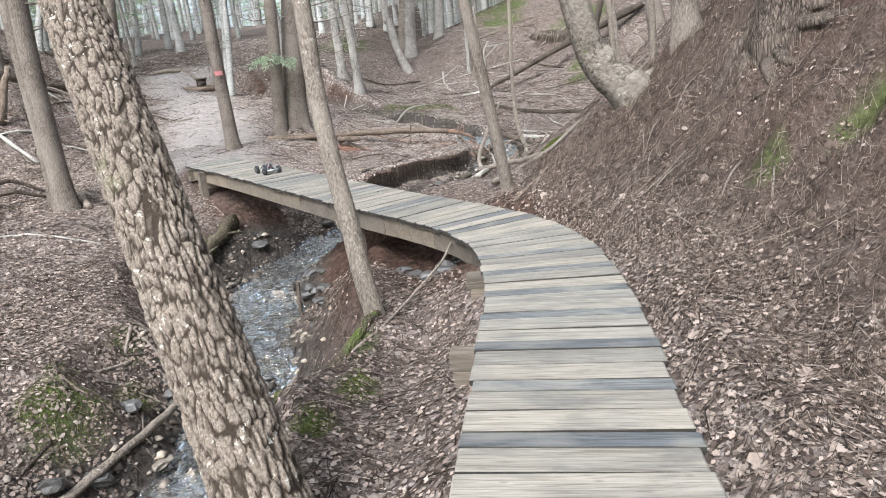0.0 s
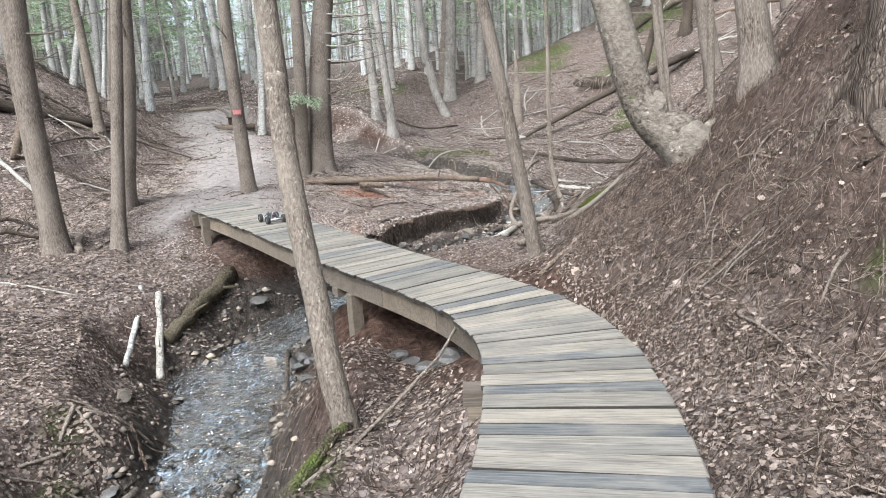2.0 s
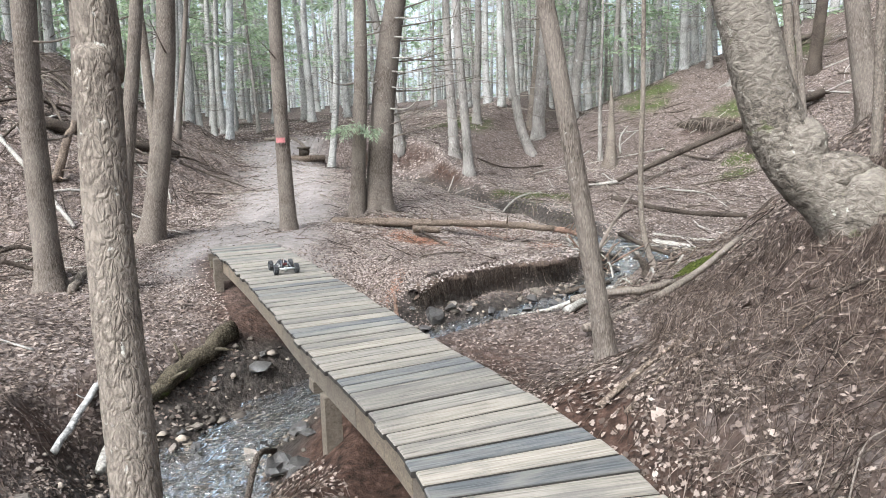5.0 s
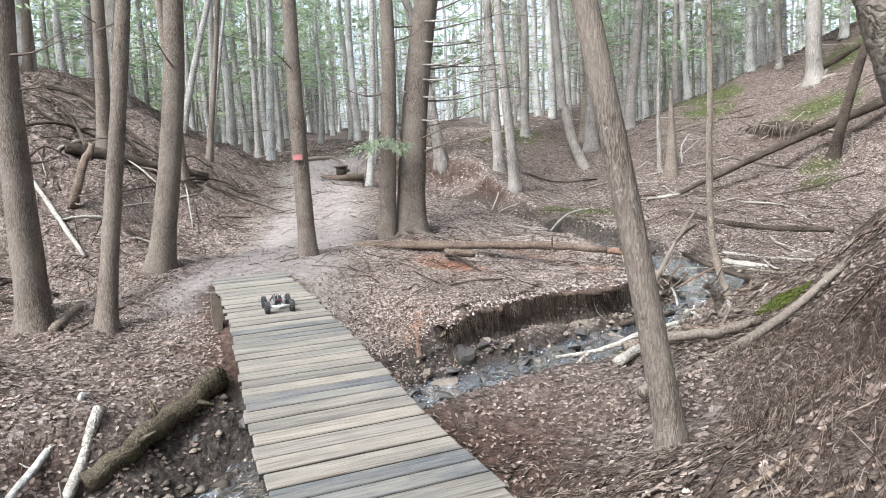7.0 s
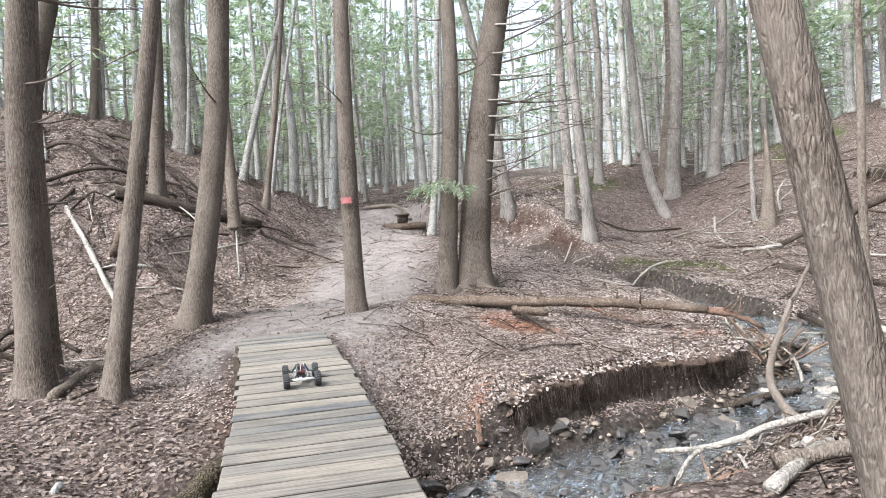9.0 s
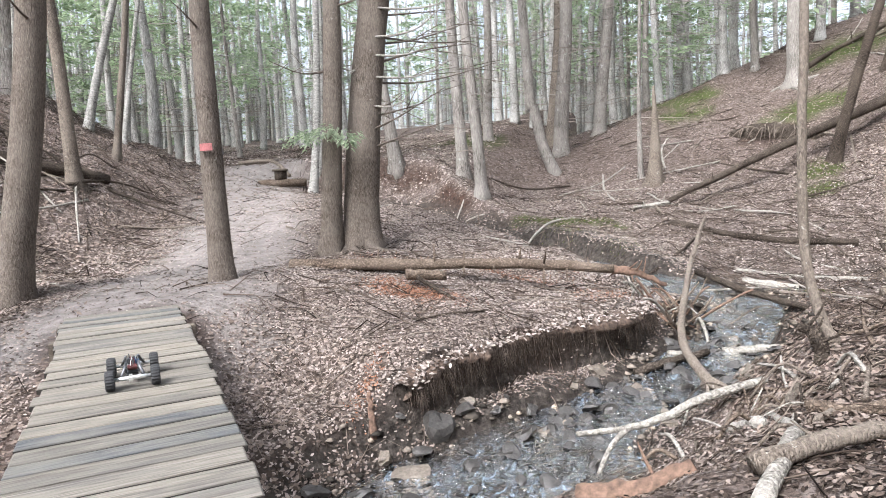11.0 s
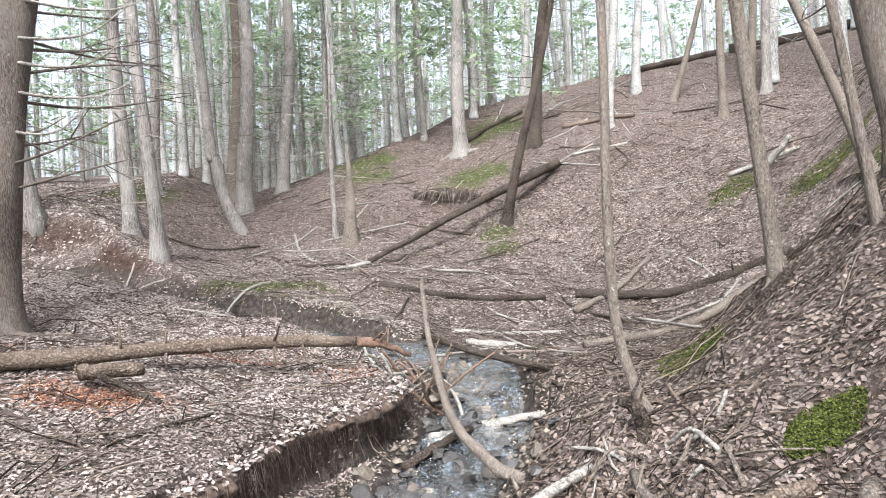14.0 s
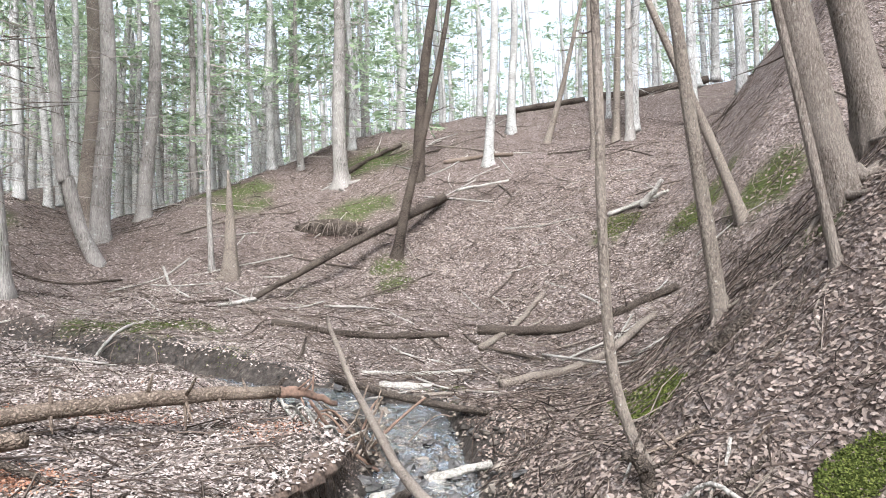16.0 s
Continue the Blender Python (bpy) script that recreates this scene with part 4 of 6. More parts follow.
tree("dark hemlock at the foot of the bank", -6.03, 11.62, 0.155, (0.03, 0.04), 15, M_HEMLOCK, limbs=9, limb_from=0.9, limb_len=0.7, crown=False)
tree("second dark hemlock close beside another", -6.35, 11.95, 0.13, (0.01, 0.02), 15, M_HEMLOCK, limbs=5, crown=False)
tree("slim leaning hemlock beside the trail", -5.25, 11.88, 0.100, (0.075, 0.09), 13, M_HEMLOCK, limbs=5, limb_from=2.0, crown=False)
tree(HEM, -6.45, 14.0, 0.175, (0.075, 0.085), 16, M_HEMLOCK, limbs=5, crown=False, flare=0.6)
tree("slim tree on the bank above the trail", -9.1, 17.65, 0.115, (-0.03, -0.03), 13, M_GREYBARK, limbs=4, crown_from=7)
tree("tree on the bank above the trail", -10.24, 16.76, 0.145, (0.03, 0.03), 15, M_HEMLOCK, limbs=4, crown_from=7)
tree("thin dark hemlock on the flood plain", -3.07, 22.85, 0.135, (-0.03, -0.01), 15, M_HEMLOCK, limbs=8, limb_from=1.6, limb_len=1.0, crown_from=7)
tree(HEM, -3.75, 24.0, 0.15, (-0.015, 0.0), 15, M_HEMLOCK, limbs=8, limb_from=1.5, crown_from=7)
tree("tree with a hooked foot", -1.82, 27.37, 0.165, (-0.04, 0.0), 14, M_HEMLOCK, [(-0.35, 0.0, 0.9), (-0.55, 0.0, 1.9), (-0.72, 0.0, 3.2)], limbs=5, limb_from=2.5, crown_from=7, flare=0.3)
tree(HEM, -1.80, 29.15, 0.24, (0.03, 0.0), 17, M_HEMLOCK, limbs=7, crown_from=7)
tree(HEM, -2.22, 31.18, 0.26, (0.05, 0.0), 17, M_GREYBARK, limbs=6, crown_from=7)
tree(HEM, -0.68, 31.65, 0.22, (0.06, 0.0), 17, M_HEMLOCK, limbs=6, crown_from=6)
tree("broken dead stump as tall as a man", 0.76, 25.35, 0.18, (0.02, 0.0), 2.4, M_GREYBARK, limbs=2, limb_from=0.8, limb_len=0.5, crown=False, flare=0.6)
tree("thin pole beside a stump", 0.47, 25.95, 0.065, (0.0, 0.0), 9, M_HEMLOCK, limbs=4, crown=False)
tree("green-branched hemlock on the hillside", 5.28, 30.93, 0.25, (0.005, 0.0), 16, M_HEMLOCK, limbs=3, crown_from=2.2, flare=0.6, wide=1.6, roots=5)
tree("young hemlock with green boughs on the hill", 4.6, 33.5, 0.12, (0.0, 0.0), 11, M_HEMLOCK, limbs=3, crown_from=1.8, wide=1.2)
tree("young hemlock with green boughs on the hill", 1.0, 33.8, 0.13, (0.0, 0.0), 12, M_HEMLOCK, limbs=3, crown_from=1.8, wide=1.2)
tree("young hemlock with green boughs on the hill", 7.0, 35.0, 0.12, (0.0, 0.0), 12, M_HEMLOCK, limbs=3, crown_from=2.0, wide=1.3)
tree("dark dead tree on the hillside", 7.15, 29.0, 0.20, (0.11, -0.05), 13, M_DARKLOG, limbs=10, limb_from=1.5, limb_len=1.1, crown=False)
tree("dark leaning dead trunk", 4.57, 24.93, 0.13, (0.21, -0.08), 9, M_DARKLOG, limbs=6, limb_from=1.4, limb_len=0.6, crown=False)
PALE = "pale straight trunk on the hillside"
tree(PALE, 9.45, 28.45, 0.16, (0.05, -0.03), 16, M_PALE, limbs=4, crown=False)
tree(PALE, 11.85, 30.6, 0.165, (0.02, -0.015), 16, M_PALE, limbs=4, crown=False)
tree(PALE, 9.78, 36.26, 0.17, (0.05, -0.02), 16, M_PALE, limbs=4, crown=False)
tree("thin grey tree on the hillside", 11.9, 26.07, 0.12, (0.0, 0.0), 14, M_GREYBARK, limbs=5, crown=False)
tree("thin grey tree on the hillside", 13.71, 27.08, 0.13, (0.04, -0.04), 14, M_GREYBARK, limbs=5, crown=False)
tree("thin grey tree on the hillside", 13.93, 26.65, 0.15, (0.02, -0.02), 14, M_HEMLOCK, limbs=5, crown=False)
tree("leaning dead pole on the hillside", 12.03, 28.7, 0.11, (0.24, -0.17), 8, M_GREYBARK, limbs=2, crown=False)
tree("slim bent sapling at the brook", 1.32, 13.57, 0.036, (-0.01, 0.0), 10, M_GREYBARK, [(-0.10, 0.07, 0.25), (-0.18, 0.13, 0.7), (-0.20, 0.14, 1.6), (-0.19, 0.14, 2.9)], limbs=2, limb_from=2.4, limb_len=0.5, crown=False, flare=0.5, flare_h=0.1, sides=12)
tree("slim tree on the leafy slope", 2.93, 13.39, 0.036, (-0.09, 0.125), 10, M_HEMLOCK, limbs=5, limb_from=0.7, limb_len=0.5, crown=False, flare=0.3)
tree("thick trunk with a dark burl at its foot", 3.69, 13.76, 0.135, (-0.103, 0.154), 14, M_HEMLOCK, limbs=2, limb_from=2.5, crown=False, flare=0.4, flare_h=0.25, sides=26, roots=7)
tree("slim leaning tree on the mossy slope", 8.78, 18.56, 0.105, (-0.20, 0.25), 10, M_GREYBARK, limbs=4, crown=False)
tree("large trunk with roots on the slope", 4.94, 14.15, 0.157, (-0.071, 0.118), 15, M_HEMLOCK, limbs=2, limb_from=3, crown=False, flare=0.5, flare_h=0.25, sides=24, roots=8)
tree("curved slender tree beyond the brook", 3.19, 14.57, 0.068, (-0.069, 0.074), 12, M_GREYBARK, limbs=3, limb_from=2.8, crown=False, flare=0.4, roots=3)
tree("pale birch beside the trail", -7.1, 22.55, 0.10, (0.08, 0.04), 14, M_PALE, limbs=3, crown=False)
tree("pale birch beyond the trail", -7.8, 24.3, 0.09, (0.06, 0.04), 14, M_PALE, limbs=3, crown=False)
tree("slim hemlock on the bank above the trail", -10.16, 19.84, 0.075, (0.09, 0.08), 12, M_HEMLOCK, limbs=4, crown_from=5)
tree(HEM, -5.6, 24.4, 0.17, (-0.16, -0.06), 12, M_HEMLOCK, limbs=6, crown_from=6)
tree(HEM, -4.27, 30.07, 0.16, (0.0, 0.0), 15, M_HEMLOCK, limbs=6, crown_from=6)
tree("big hemlock on top of the bank", -14.79, 17.09, 0.29, (0.082, 0.127), 17, M_HEMLOCK, limbs=12, limb_from=1.0, limb_len=1.3, crown_from=6, roots=5, forks=4)
tree("slim hemlock on top of the bank", -14.27, 18.43, 0.10, (0.039, 0.051), 13, M_GREYBARK, limbs=8, limb_from=1.0, crown_from=4, forks=4)
tree("forked hemlock on top of the bank", -13.1, 20.08, 0.22, (0.056, 0.059), 16, M_HEMLOCK, limbs=10, limb_from=0.8, limb_len=1.2, crown_from=5, forks=4)
tree("white birch leaning over the bank", -11.92, 20.96, 0.10, (0.191, 0.173), 13, M_PALE, limbs=3, crown=False)
tree("slender pale tree on the bank", -11.28, 21.35, 0.06, (0.136, 0.113), 12, M_PALE, limbs=3, crown=False)
tree("slender pale tree on the bank", -12.83, 20.0, 0.055, (0.057, 0.059), 12, M_PALE, limbs=3, crown=False)
tree("grey tree on the bank above the trail", -11.88, 22.08, 0.10, (0.07, 0.06), 14, M_PALE, limbs=3, crown=False)

# ---- the wood all round, from a few kinds of tree ----
def prototype(label, r, height, material, limbs, limb_from, limb_len, crown_from, seed, forks=4):
    t = tree(label, 0.0, -160.0 - seed, r, (0.0, 0.0), height, material, limbs=limbs, limb_from=limb_from, limb_len=limb_len, crown=crown_from is not None, crown_from=crown_from or 0, z=0.0, sides=9, seed=seed, forks=forks, fan=0.0 if material is M_PALE else 1.0, group="trees of the wood")
    t.location = (0, -160.0 - seed, gz(0, -160.0 - seed))
    return t


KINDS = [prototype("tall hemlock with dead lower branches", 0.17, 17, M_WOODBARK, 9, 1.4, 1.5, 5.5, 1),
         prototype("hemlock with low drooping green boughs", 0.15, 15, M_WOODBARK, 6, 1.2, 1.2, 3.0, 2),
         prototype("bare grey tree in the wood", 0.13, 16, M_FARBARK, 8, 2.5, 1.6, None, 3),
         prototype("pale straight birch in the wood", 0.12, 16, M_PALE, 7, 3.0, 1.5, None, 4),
         prototype("young hemlock with green boughs", 0.09, 10, M_HEMLOCK_HAZE, 4, 0.8, 0.9, 1.6, 5)]
rs = np.random.RandomState(12)
placed = []


def scatter(n, x0, x1, y0, y1, weights, gap=1.3):
    made = tries = 0
    while made < n and tries < n * 30:
        tries += 1
        x, y = rs.uniform(x0, x1), rs.uniform(y0, y1)
        if line_field(np.array(x), np.array(y), TRAIL)[0] < 1.6 or line_field(np.array(x), np.array(y), BROOK)[0] < 1.2:
            continue
        if any((x - a) ** 2 + (y - b) ** 2 < gap * gap for a, b in placed):
            continue
        placed.append((x, y))
        proto = KINDS[rs.choice(len(KINDS), p=weights)]
        k = rs.uniform(0.75, 1.3)
        copy_thing(proto, Matrix.LocRotScale((x, y, gz(x, y) - 0.05), Euler((rs.normal(0, 0.03), rs.normal(0, 0.03), rs.uniform(0, 6.28))), (k, k, rs.uniform(0.9, 1.15))))
        made += 1


scatter(84, -34, -9, 25, 70, [0.24, 0.38, 0.10, 0.16, 0.12])
scatter(80, -8, 6, 33, 75, [0.26, 0.34, 0.12, 0.18, 0.10])
scatter(66, 6, 40, 33, 75, [0.24, 0.24, 0.16, 0.28, 0.08])
scatter(24, 14, 34, 20, 33, [0.2, 0.14, 0.3, 0.3, 0.06])
scatter(26, -32, -11.5, 4, 24, [0.22, 0.14, 0.4, 0.16, 0.08])
scatter(12, -30, -10, 21, 36, [0.10, 0.40, 0.16, 0.20, 0.14])
scatter(14, 7, 24, 2, 15, [0.2, 0.1, 0.5, 0.2, 0.0])
# unseen trees at the back, added for their effect on light and reflections
scatter(30, -22, 22, -30, -3, [0.3, 0.15, 0.4, 0.1, 0.05], 2.0)


def far_wood(n, y0, y1, x0, x1, seed):
    """Distant trees, too many and too far to tell apart. The rear band only blocks light."""
    r2 = np.random.RandomState(seed)
    trunks, boughs, dead = [], [], []
    for i in range(n):
        x, y = r2.uniform(x0, x1), r2.uniform(y0, y1)
        z, h, r = float(land(x, y)), r2.uniform(13, 19), r2.uniform(0.10, 0.24)
        lx, ly = r2.normal(0, 0.03, 2)
        trunks.append(tube([(x, y, z - 0.2), (x + lx * h * 0.5, y + ly * h * 0.5, z + h * 0.5), (x + lx * h, y + ly * h, z + h)], [r, r * 0.7, r * 0.1], 6, 0.0, i, False))
        for b in range(6):
            a = r2.uniform(0, 6.28)
            dead.append(((x, y, z + r2.uniform(0.4, 6)), (np.cos(a), np.sin(a), 0.0), r2.uniform(1.0, 2.2)))
        if i % 3:
            low = r2.uniform(0.5, 5)
            for b in range(13):
                a, zz = r2.uniform(0, 6.28), low + (h - low) * b / 13
                boughs.append(((x, y, z + zz), (np.cos(a), np.sin(a), -0.1), r2.uniform(1.2, 2.8) * (1.1 - 0.7 * b / 13)))
    v, f = sprays(dead, 14, 0.7, 0.022, r2)
    tagged(new("far_twigs", fast_mesh("far_twigs", v, f, M_DEADTWIG)), "grey dead branches of the distant wood", "branches", kind="stuff")
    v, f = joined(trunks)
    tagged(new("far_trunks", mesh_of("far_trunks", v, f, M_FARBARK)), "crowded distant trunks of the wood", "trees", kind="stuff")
    v, f = sprays(boughs, 17, 0.6, 0.13, r2)
    tagged(new("far_boughs", fast_mesh("far_boughs", v, f, M_NEEDLES)), "distant green boughs of the wood", "foliage", kind="stuff")


far_wood(640, 58, 125, -75, 95, 5)
far_wood(200, 12, 66, -75, -30, 6)
far_wood(90, 10, 60, 36, 80, 7)
# unseen band behind the view, added to block low sky light
far_wood(150, -62, -14, -55, 55, 8)

# ---- fallen wood ----
def log(label, pts, r0, r1=None, material=None, name="log", stubs=0, category="log", group="", lift=True, sides=12, wob=0.07, seed=None, hollow=False, root=False):
    """A fallen trunk or branch through points (x, y) or (x, y, z); it rests on the ground unless heights are given."""
    material, r1 = material or M_LOG, r1 or r0 * 0.7
    seed = seed if seed is not None else int(abs(pts[0][0] * 977 + pts[0][1] * 313)) % 9973
    rs = np.random.RandomState(seed)
    full = [(p[0], p[1], p[2] if len(p) > 2 else gz(p[0], p[1]) + 0.75 * r0) for p in pts]
    path = bent(full, max(4, int(18 / len(full))))
    path[1:-1] += rs.normal(0, 0.12 * r0, (len(path) - 2, 3))
    radii = np.linspace(r0, r1, len(path)) * rs.uniform(0.92, 1.08, len(path))
    top = empty_at(name, *full[0])
    v, f = tube(path, radii, sides, wob, seed)
    part("trunk", mesh_of("log", v, f, material), top)
    for i in range(stubs):
        t = rs.uniform(0.12, 0.95)
        k = int(t * (len(path) - 1))
        d = rs.normal(0, 1, 3)
        ax = path[min(k + 1, len(path) - 1)] - path[k]
        d -= ax * (d @ ax) / (ax @ ax)
        d /= np.linalg.norm(d)
        ln = rs.uniform(1.5, 4.5) * r0
        sv, sf = tube([path[k], path[k] + d * ln * 0.6, path[k] + d * ln + np.array([0, 0, rs.uniform(-0.03, 0.05)])], [r0 * 0.22, r0 * 0.17, r0 * 0.08], 6, 0.1, seed + i)
        part("branch_stub", mesh_of("branch_stub", sv, sf, material), top)
    if root:
        for i in range(9):
            a = rs.uniform(0, 6.28)
            q = path[-1]
            w = path[-1] - path[-3]
            w /= np.linalg.norm(w)
            d = np.cross(w, rs.normal(0, 1, 3))
            d /= np.linalg.norm(d)
            sv, sf = tube([q - w * 0.1, q + d * r0 * 1.8 + w * 0.12, q + d * r0 * 3.4 + w * rs.uniform(0, 0.5)], [r0 * 0.5, r0 * 0.3, r0 * 0.1], 6, 0.1, seed + 50 + i)
            part("root", mesh_of("root", sv, sf, material), top)
    return tagged(top, label, category, group)


log("white birch log lying on the brook bank", [(-4.24, 10.66), (-3.95, 10.0), (-3.62, 9.2, -0.98)], 0.036, 0.03, M_PALE, stubs=2)
log("peeled tan log sloping into the brook", [(-3.95, 10.55), (-3.7, 10.0), (-3.38, 9.4, -1.22)], 0.048, 0.04, M_WHITELOG, stubs=1)
log("thick mossy rotting log beside the brook", [(-3.42, 11.5, gz(-3.42, 11.5) + 0.06), (-3.54, 10.8, 0.5 * (gz(-3.42, 11.5) + gz(-3.66, 10.1)) + 0.07), (-3.66, 10.1, gz(-3.66, 10.1) + 0.07)], 0.11, 0.085, M_MOSSLOG, stubs=4, sides=18, wob=0.12)
log("long fallen trunk lying across the leafy flat", [(-3.98, 15.62, 0.25), (-2.6, 15.95, 0.20), (-1.3, 16.3, 0.14), (-0.2, 16.6, 0.02)], 0.076, 0.056, M_LOG, stubs=14, sides=16, wob=0.04)
log("splintered orange end of a broken trunk", [(-0.2, 16.6, 0.02), (0.1, 16.72, -0.06), (0.42, 16.86, -0.22)], 0.056, 0.022, M_ORANGE, stubs=6, wob=0.25)
log("short sawn brown log on reddish sawdust", [(-2.45, 15.48, 0.14), (-2.02, 15.6, 0.11)], 0.060, 0.055, M_LOG, sides=14)
log("dark stick leaning on a sawn log", [(-2.3, 15.42, 0.12), (-1.85, 15.3)], 0.025, 0.018, M_DARKLOG, category="stick")
log("bleached pole curving up out of the brook", [(0.84, 14.2, -0.78), (0.55, 14.7, -0.66), (0.47, 15.5, -0.45), (0.80, 17.7, -0.02), (1.22, 19.7, 0.40)], 0.055, 0.026, M_GREYBARK, stubs=3, sides=14)
log("white log lying in the water", [(0.92, 15.93, -0.80), (1.2, 15.8, -0.74), (1.48, 15.68, -0.68)], 0.045, 0.035, M_WHITELOG, stubs=1)
log("wet white log end in the brook", [(0.36, 15.78, -0.80), (0.7, 15.88, -0.82)], 0.038, 0.032, M_WHITELOG)
log("dark wet log across the rapids", [(0.0, 15.25, -0.86), (0.35, 15.5, -0.80), (0.75, 15.75, -0.76)], 0.04, 0.035, M_DARKLOG)
log("pale bare branch reaching over the brook", [(-0.46, 13.29, -0.75), (-0.1, 13.26, -0.67), (0.14, 13.32, -0.61), (0.42, 13.45, -0.50), (0.86, 13.55, -0.38)], 0.019, 0.036, M_WHITELOG, stubs=1)
log("small side branch dipping to the water", [(-0.1, 13.26, -0.67), (-0.22, 13.2, -0.80), (-0.30, 13.14, -0.97)], 0.022, 0.016, M_WHITELOG, category="stick")
log("thick pale branch on the brook side", [(0.72, 12.75), (0.72, 12.2), (0.58, 11.75), (0.36, 11.2)], 0.033, 0.042, M_WHITELOG, stubs=1)
log("pale lichen-spotted log on the bank", [(0.39, 11.5, gz(0.39, 11.5) + 0.07), (0.71, 11.69, gz(0.71, 11.69) + 0.08), (1.03, 11.87, gz(1.03, 11.87) + 0.08), (1.40, 12.12, gz(1.40, 12.12) + 0.07)], 0.044, 0.036, M_GREYBARK, stubs=3, sides=14)
log("tan peeling branch on the bank", [(0.84, 12.47), (1.08, 12.41), (1.34, 12.36)], 0.042, 0.036, M_LOG, stubs=1)
log("crumbling reddish log on the brook bank", [(-0.39, 12.43), (-0.05, 12.3), (0.24, 12.27)], 0.06, 0.045, M_ORANGE, stubs=4, wob=0.3, sides=14)
log("short grey log end among driftwood", [(0.55, 12.95), (0.62, 12.55)], 0.042, 0.04, M_WHITELOG)
log("curved grey root among driftwood", [(1.0, 13.3), (0.85, 12.85), (0.95, 12.45), (0.8, 12.25)], 0.03, 0.02, M_GREYBARK)
log("dark tree lying up the hillside with its roots", [(0.95, 23.6, gz(0.95, 23.6) + 0.08), (3.85, 25.08, 0.5 * (gz(0.95, 23.6) + gz(6.75, 26.55)) + 0.22), (6.75, 26.55, gz(6.75, 26.55) + 0.25)], 0.055, 0.135, M_DARKLOG, stubs=26, root=True, sides=14, wob=0.12)
log("fine broken top of a fallen tree", [(0.95, 23.6), (0.55, 23.3), (0.2, 23.2)], 0.06, 0.03, M_WHITELOG, stubs=10, category="branch")
log("dark log below the hillside", [(0.8, 21.45), (2.2, 21.15), (3.75, 20.8)], 0.07, 0.055, M_DARKLOG, stubs=3)
log("fallen pole in the wet hollow", [(3.95, 20.0), (5.1, 20.7), (6.25, 21.35)], 0.065, 0.05, M_GREYBARK, stubs=2)
log("mossy dark log in the wet hollow", [(4.3, 20.7), (5.9, 19.9), (7.5, 19.0)], 0.09, 0.07, M_DARKLOG, stubs=3)
log("grey log in the wet hollow", [(3.2, 18.2), (5.0, 18.5), (6.7, 18.8)], 0.08, 0.06, M_GREYBARK, stubs=3)
log("thin pale pole beyond the brook", [(1.65, 19.5), (2.6, 19.45), (3.4, 19.3)], 0.035, 0.03, M_WHITELOG)
log("dark pole across the brook", [(0.95, 18.5, -0.30), (1.5, 17.2, -0.40), (2.1, 15.9, -0.42)], 0.045, 0.035, M_DARKLOG, stubs=2)
log("pale rotten log beside the brook", [(1.6, 18.7), (2.3, 18.55)], 0.06, 0.05, M_WHITELOG)
log("long dark log along the ridge", [(16.2, 31.0), (18.2, 29.8), (20.3, 28.7)], 0.20, 0.16, M_DARKLOG)
log("second log along the ridge", [(13.2, 32.4), (16.0, 31.3)], 0.15, 0.12, M_DARKLOG)
log("reddish log on the hillside", [(8.4, 29.6), (9.8, 29.0), (10.4, 28.4)], 0.08, 0.06, M_LOG, stubs=4)
log("grey pole on the hillside", [(5.6, 31.6), (7.0, 32.2), (8.2, 32.6)], 0.09, 0.06, M_DARKLOG, stubs=2)
log("dead branch on the hillside", [(7.6, 27.3), (9.2, 26.9)], 0.05, 0.03, M_WHITELOG, stubs=3)
log("dead branch on the mossy hillside", [(9.2, 22.6), (10.6, 22.0)], 0.06, 0.04, M_WHITELOG, stubs=3)
log("bleached snag on the mossy hillside", [(9.9, 22.2), (10.1, 21.7, 2.9)], 0.09, 0.05, M_WHITELOG, stubs=2)
log("dark broken stub on the leafy slope", [(2.55, 14.14), (2.62, 14.05), (2.72, 13.93, 0.68)], 0.062, 0.05, M_DARKLOG)
log("grey limb lying at the foot of the slope", [(0.55, 10.5, -0.12), (0.95, 10.95, -0.05), (1.5, 11.7, 0.10), (2.1, 12.45, 0.42)], 0.038, 0.03, M_GREYBARK, stubs=2)
log("forked dead branch beside the boardwalk", [(0.70, 8.42), (0.92, 8.66), (1.22, 8.80)], 0.017, 0.010, M_LOG, stubs=2, category="branch")
log("thin dead branch beside the boardwalk", [(0.82, 8.28), (1.05, 8.45), (1.32, 8.52)], 0.012, 0.007, M_LOG, stubs=1, category="branch")
log("dark curved stick on the brook stones", [(-2.3, 10.4), (-2.0, 9.6, -1.05), (-1.85, 9.1), (-1.45, 8.4)], 0.028, 0.02, M_DARKLOG, category="stick")
log("grey pole lying across brook stones", [(-2.85, 5.7, -1.35), (-2.62, 6.5, -1.30), (-2.45, 7.4, -1.28)], 0.040, 0.03, M_GREYBARK, stubs=3)
log("mossy root at the brook edge", [(-1.25, 6.0, -1.12), (-1.0, 6.15, -1.0), (-0.7, 6.3, -0.82), (-0.45, 6.5, -0.62)], 0.085, 0.05, M_MOSSROOT, stubs=2, sides=14)
log("mossy bank root below a sapling", [(-0.95, 5.45), (-0.75, 5.9), (-0.6, 6.4), (-0.5, 6.75)], 0.05, 0.035, M_MOSSROOT, category="root")
log("brown stick leaning on the bank", [(-0.62, 6.1), (-0.4, 6.55, -0.38), (-0.05, 7.3, -0.22), (0.1, 7.7, -0.05)], 0.014, 0.010, M_GREYBARK, category="stick", sides=7)
log("pale dead pole leaning on the bank", [(-10.55, 15.1, gz(-10.55, 15.1) + 0.10), (-9.3, 14.6, gz(-9.3, 14.6) + 0.14), (-8.01, 14.08, gz(-8.01, 14.08) + 0.04)], 0.045, 0.035, M_WHITELOG)
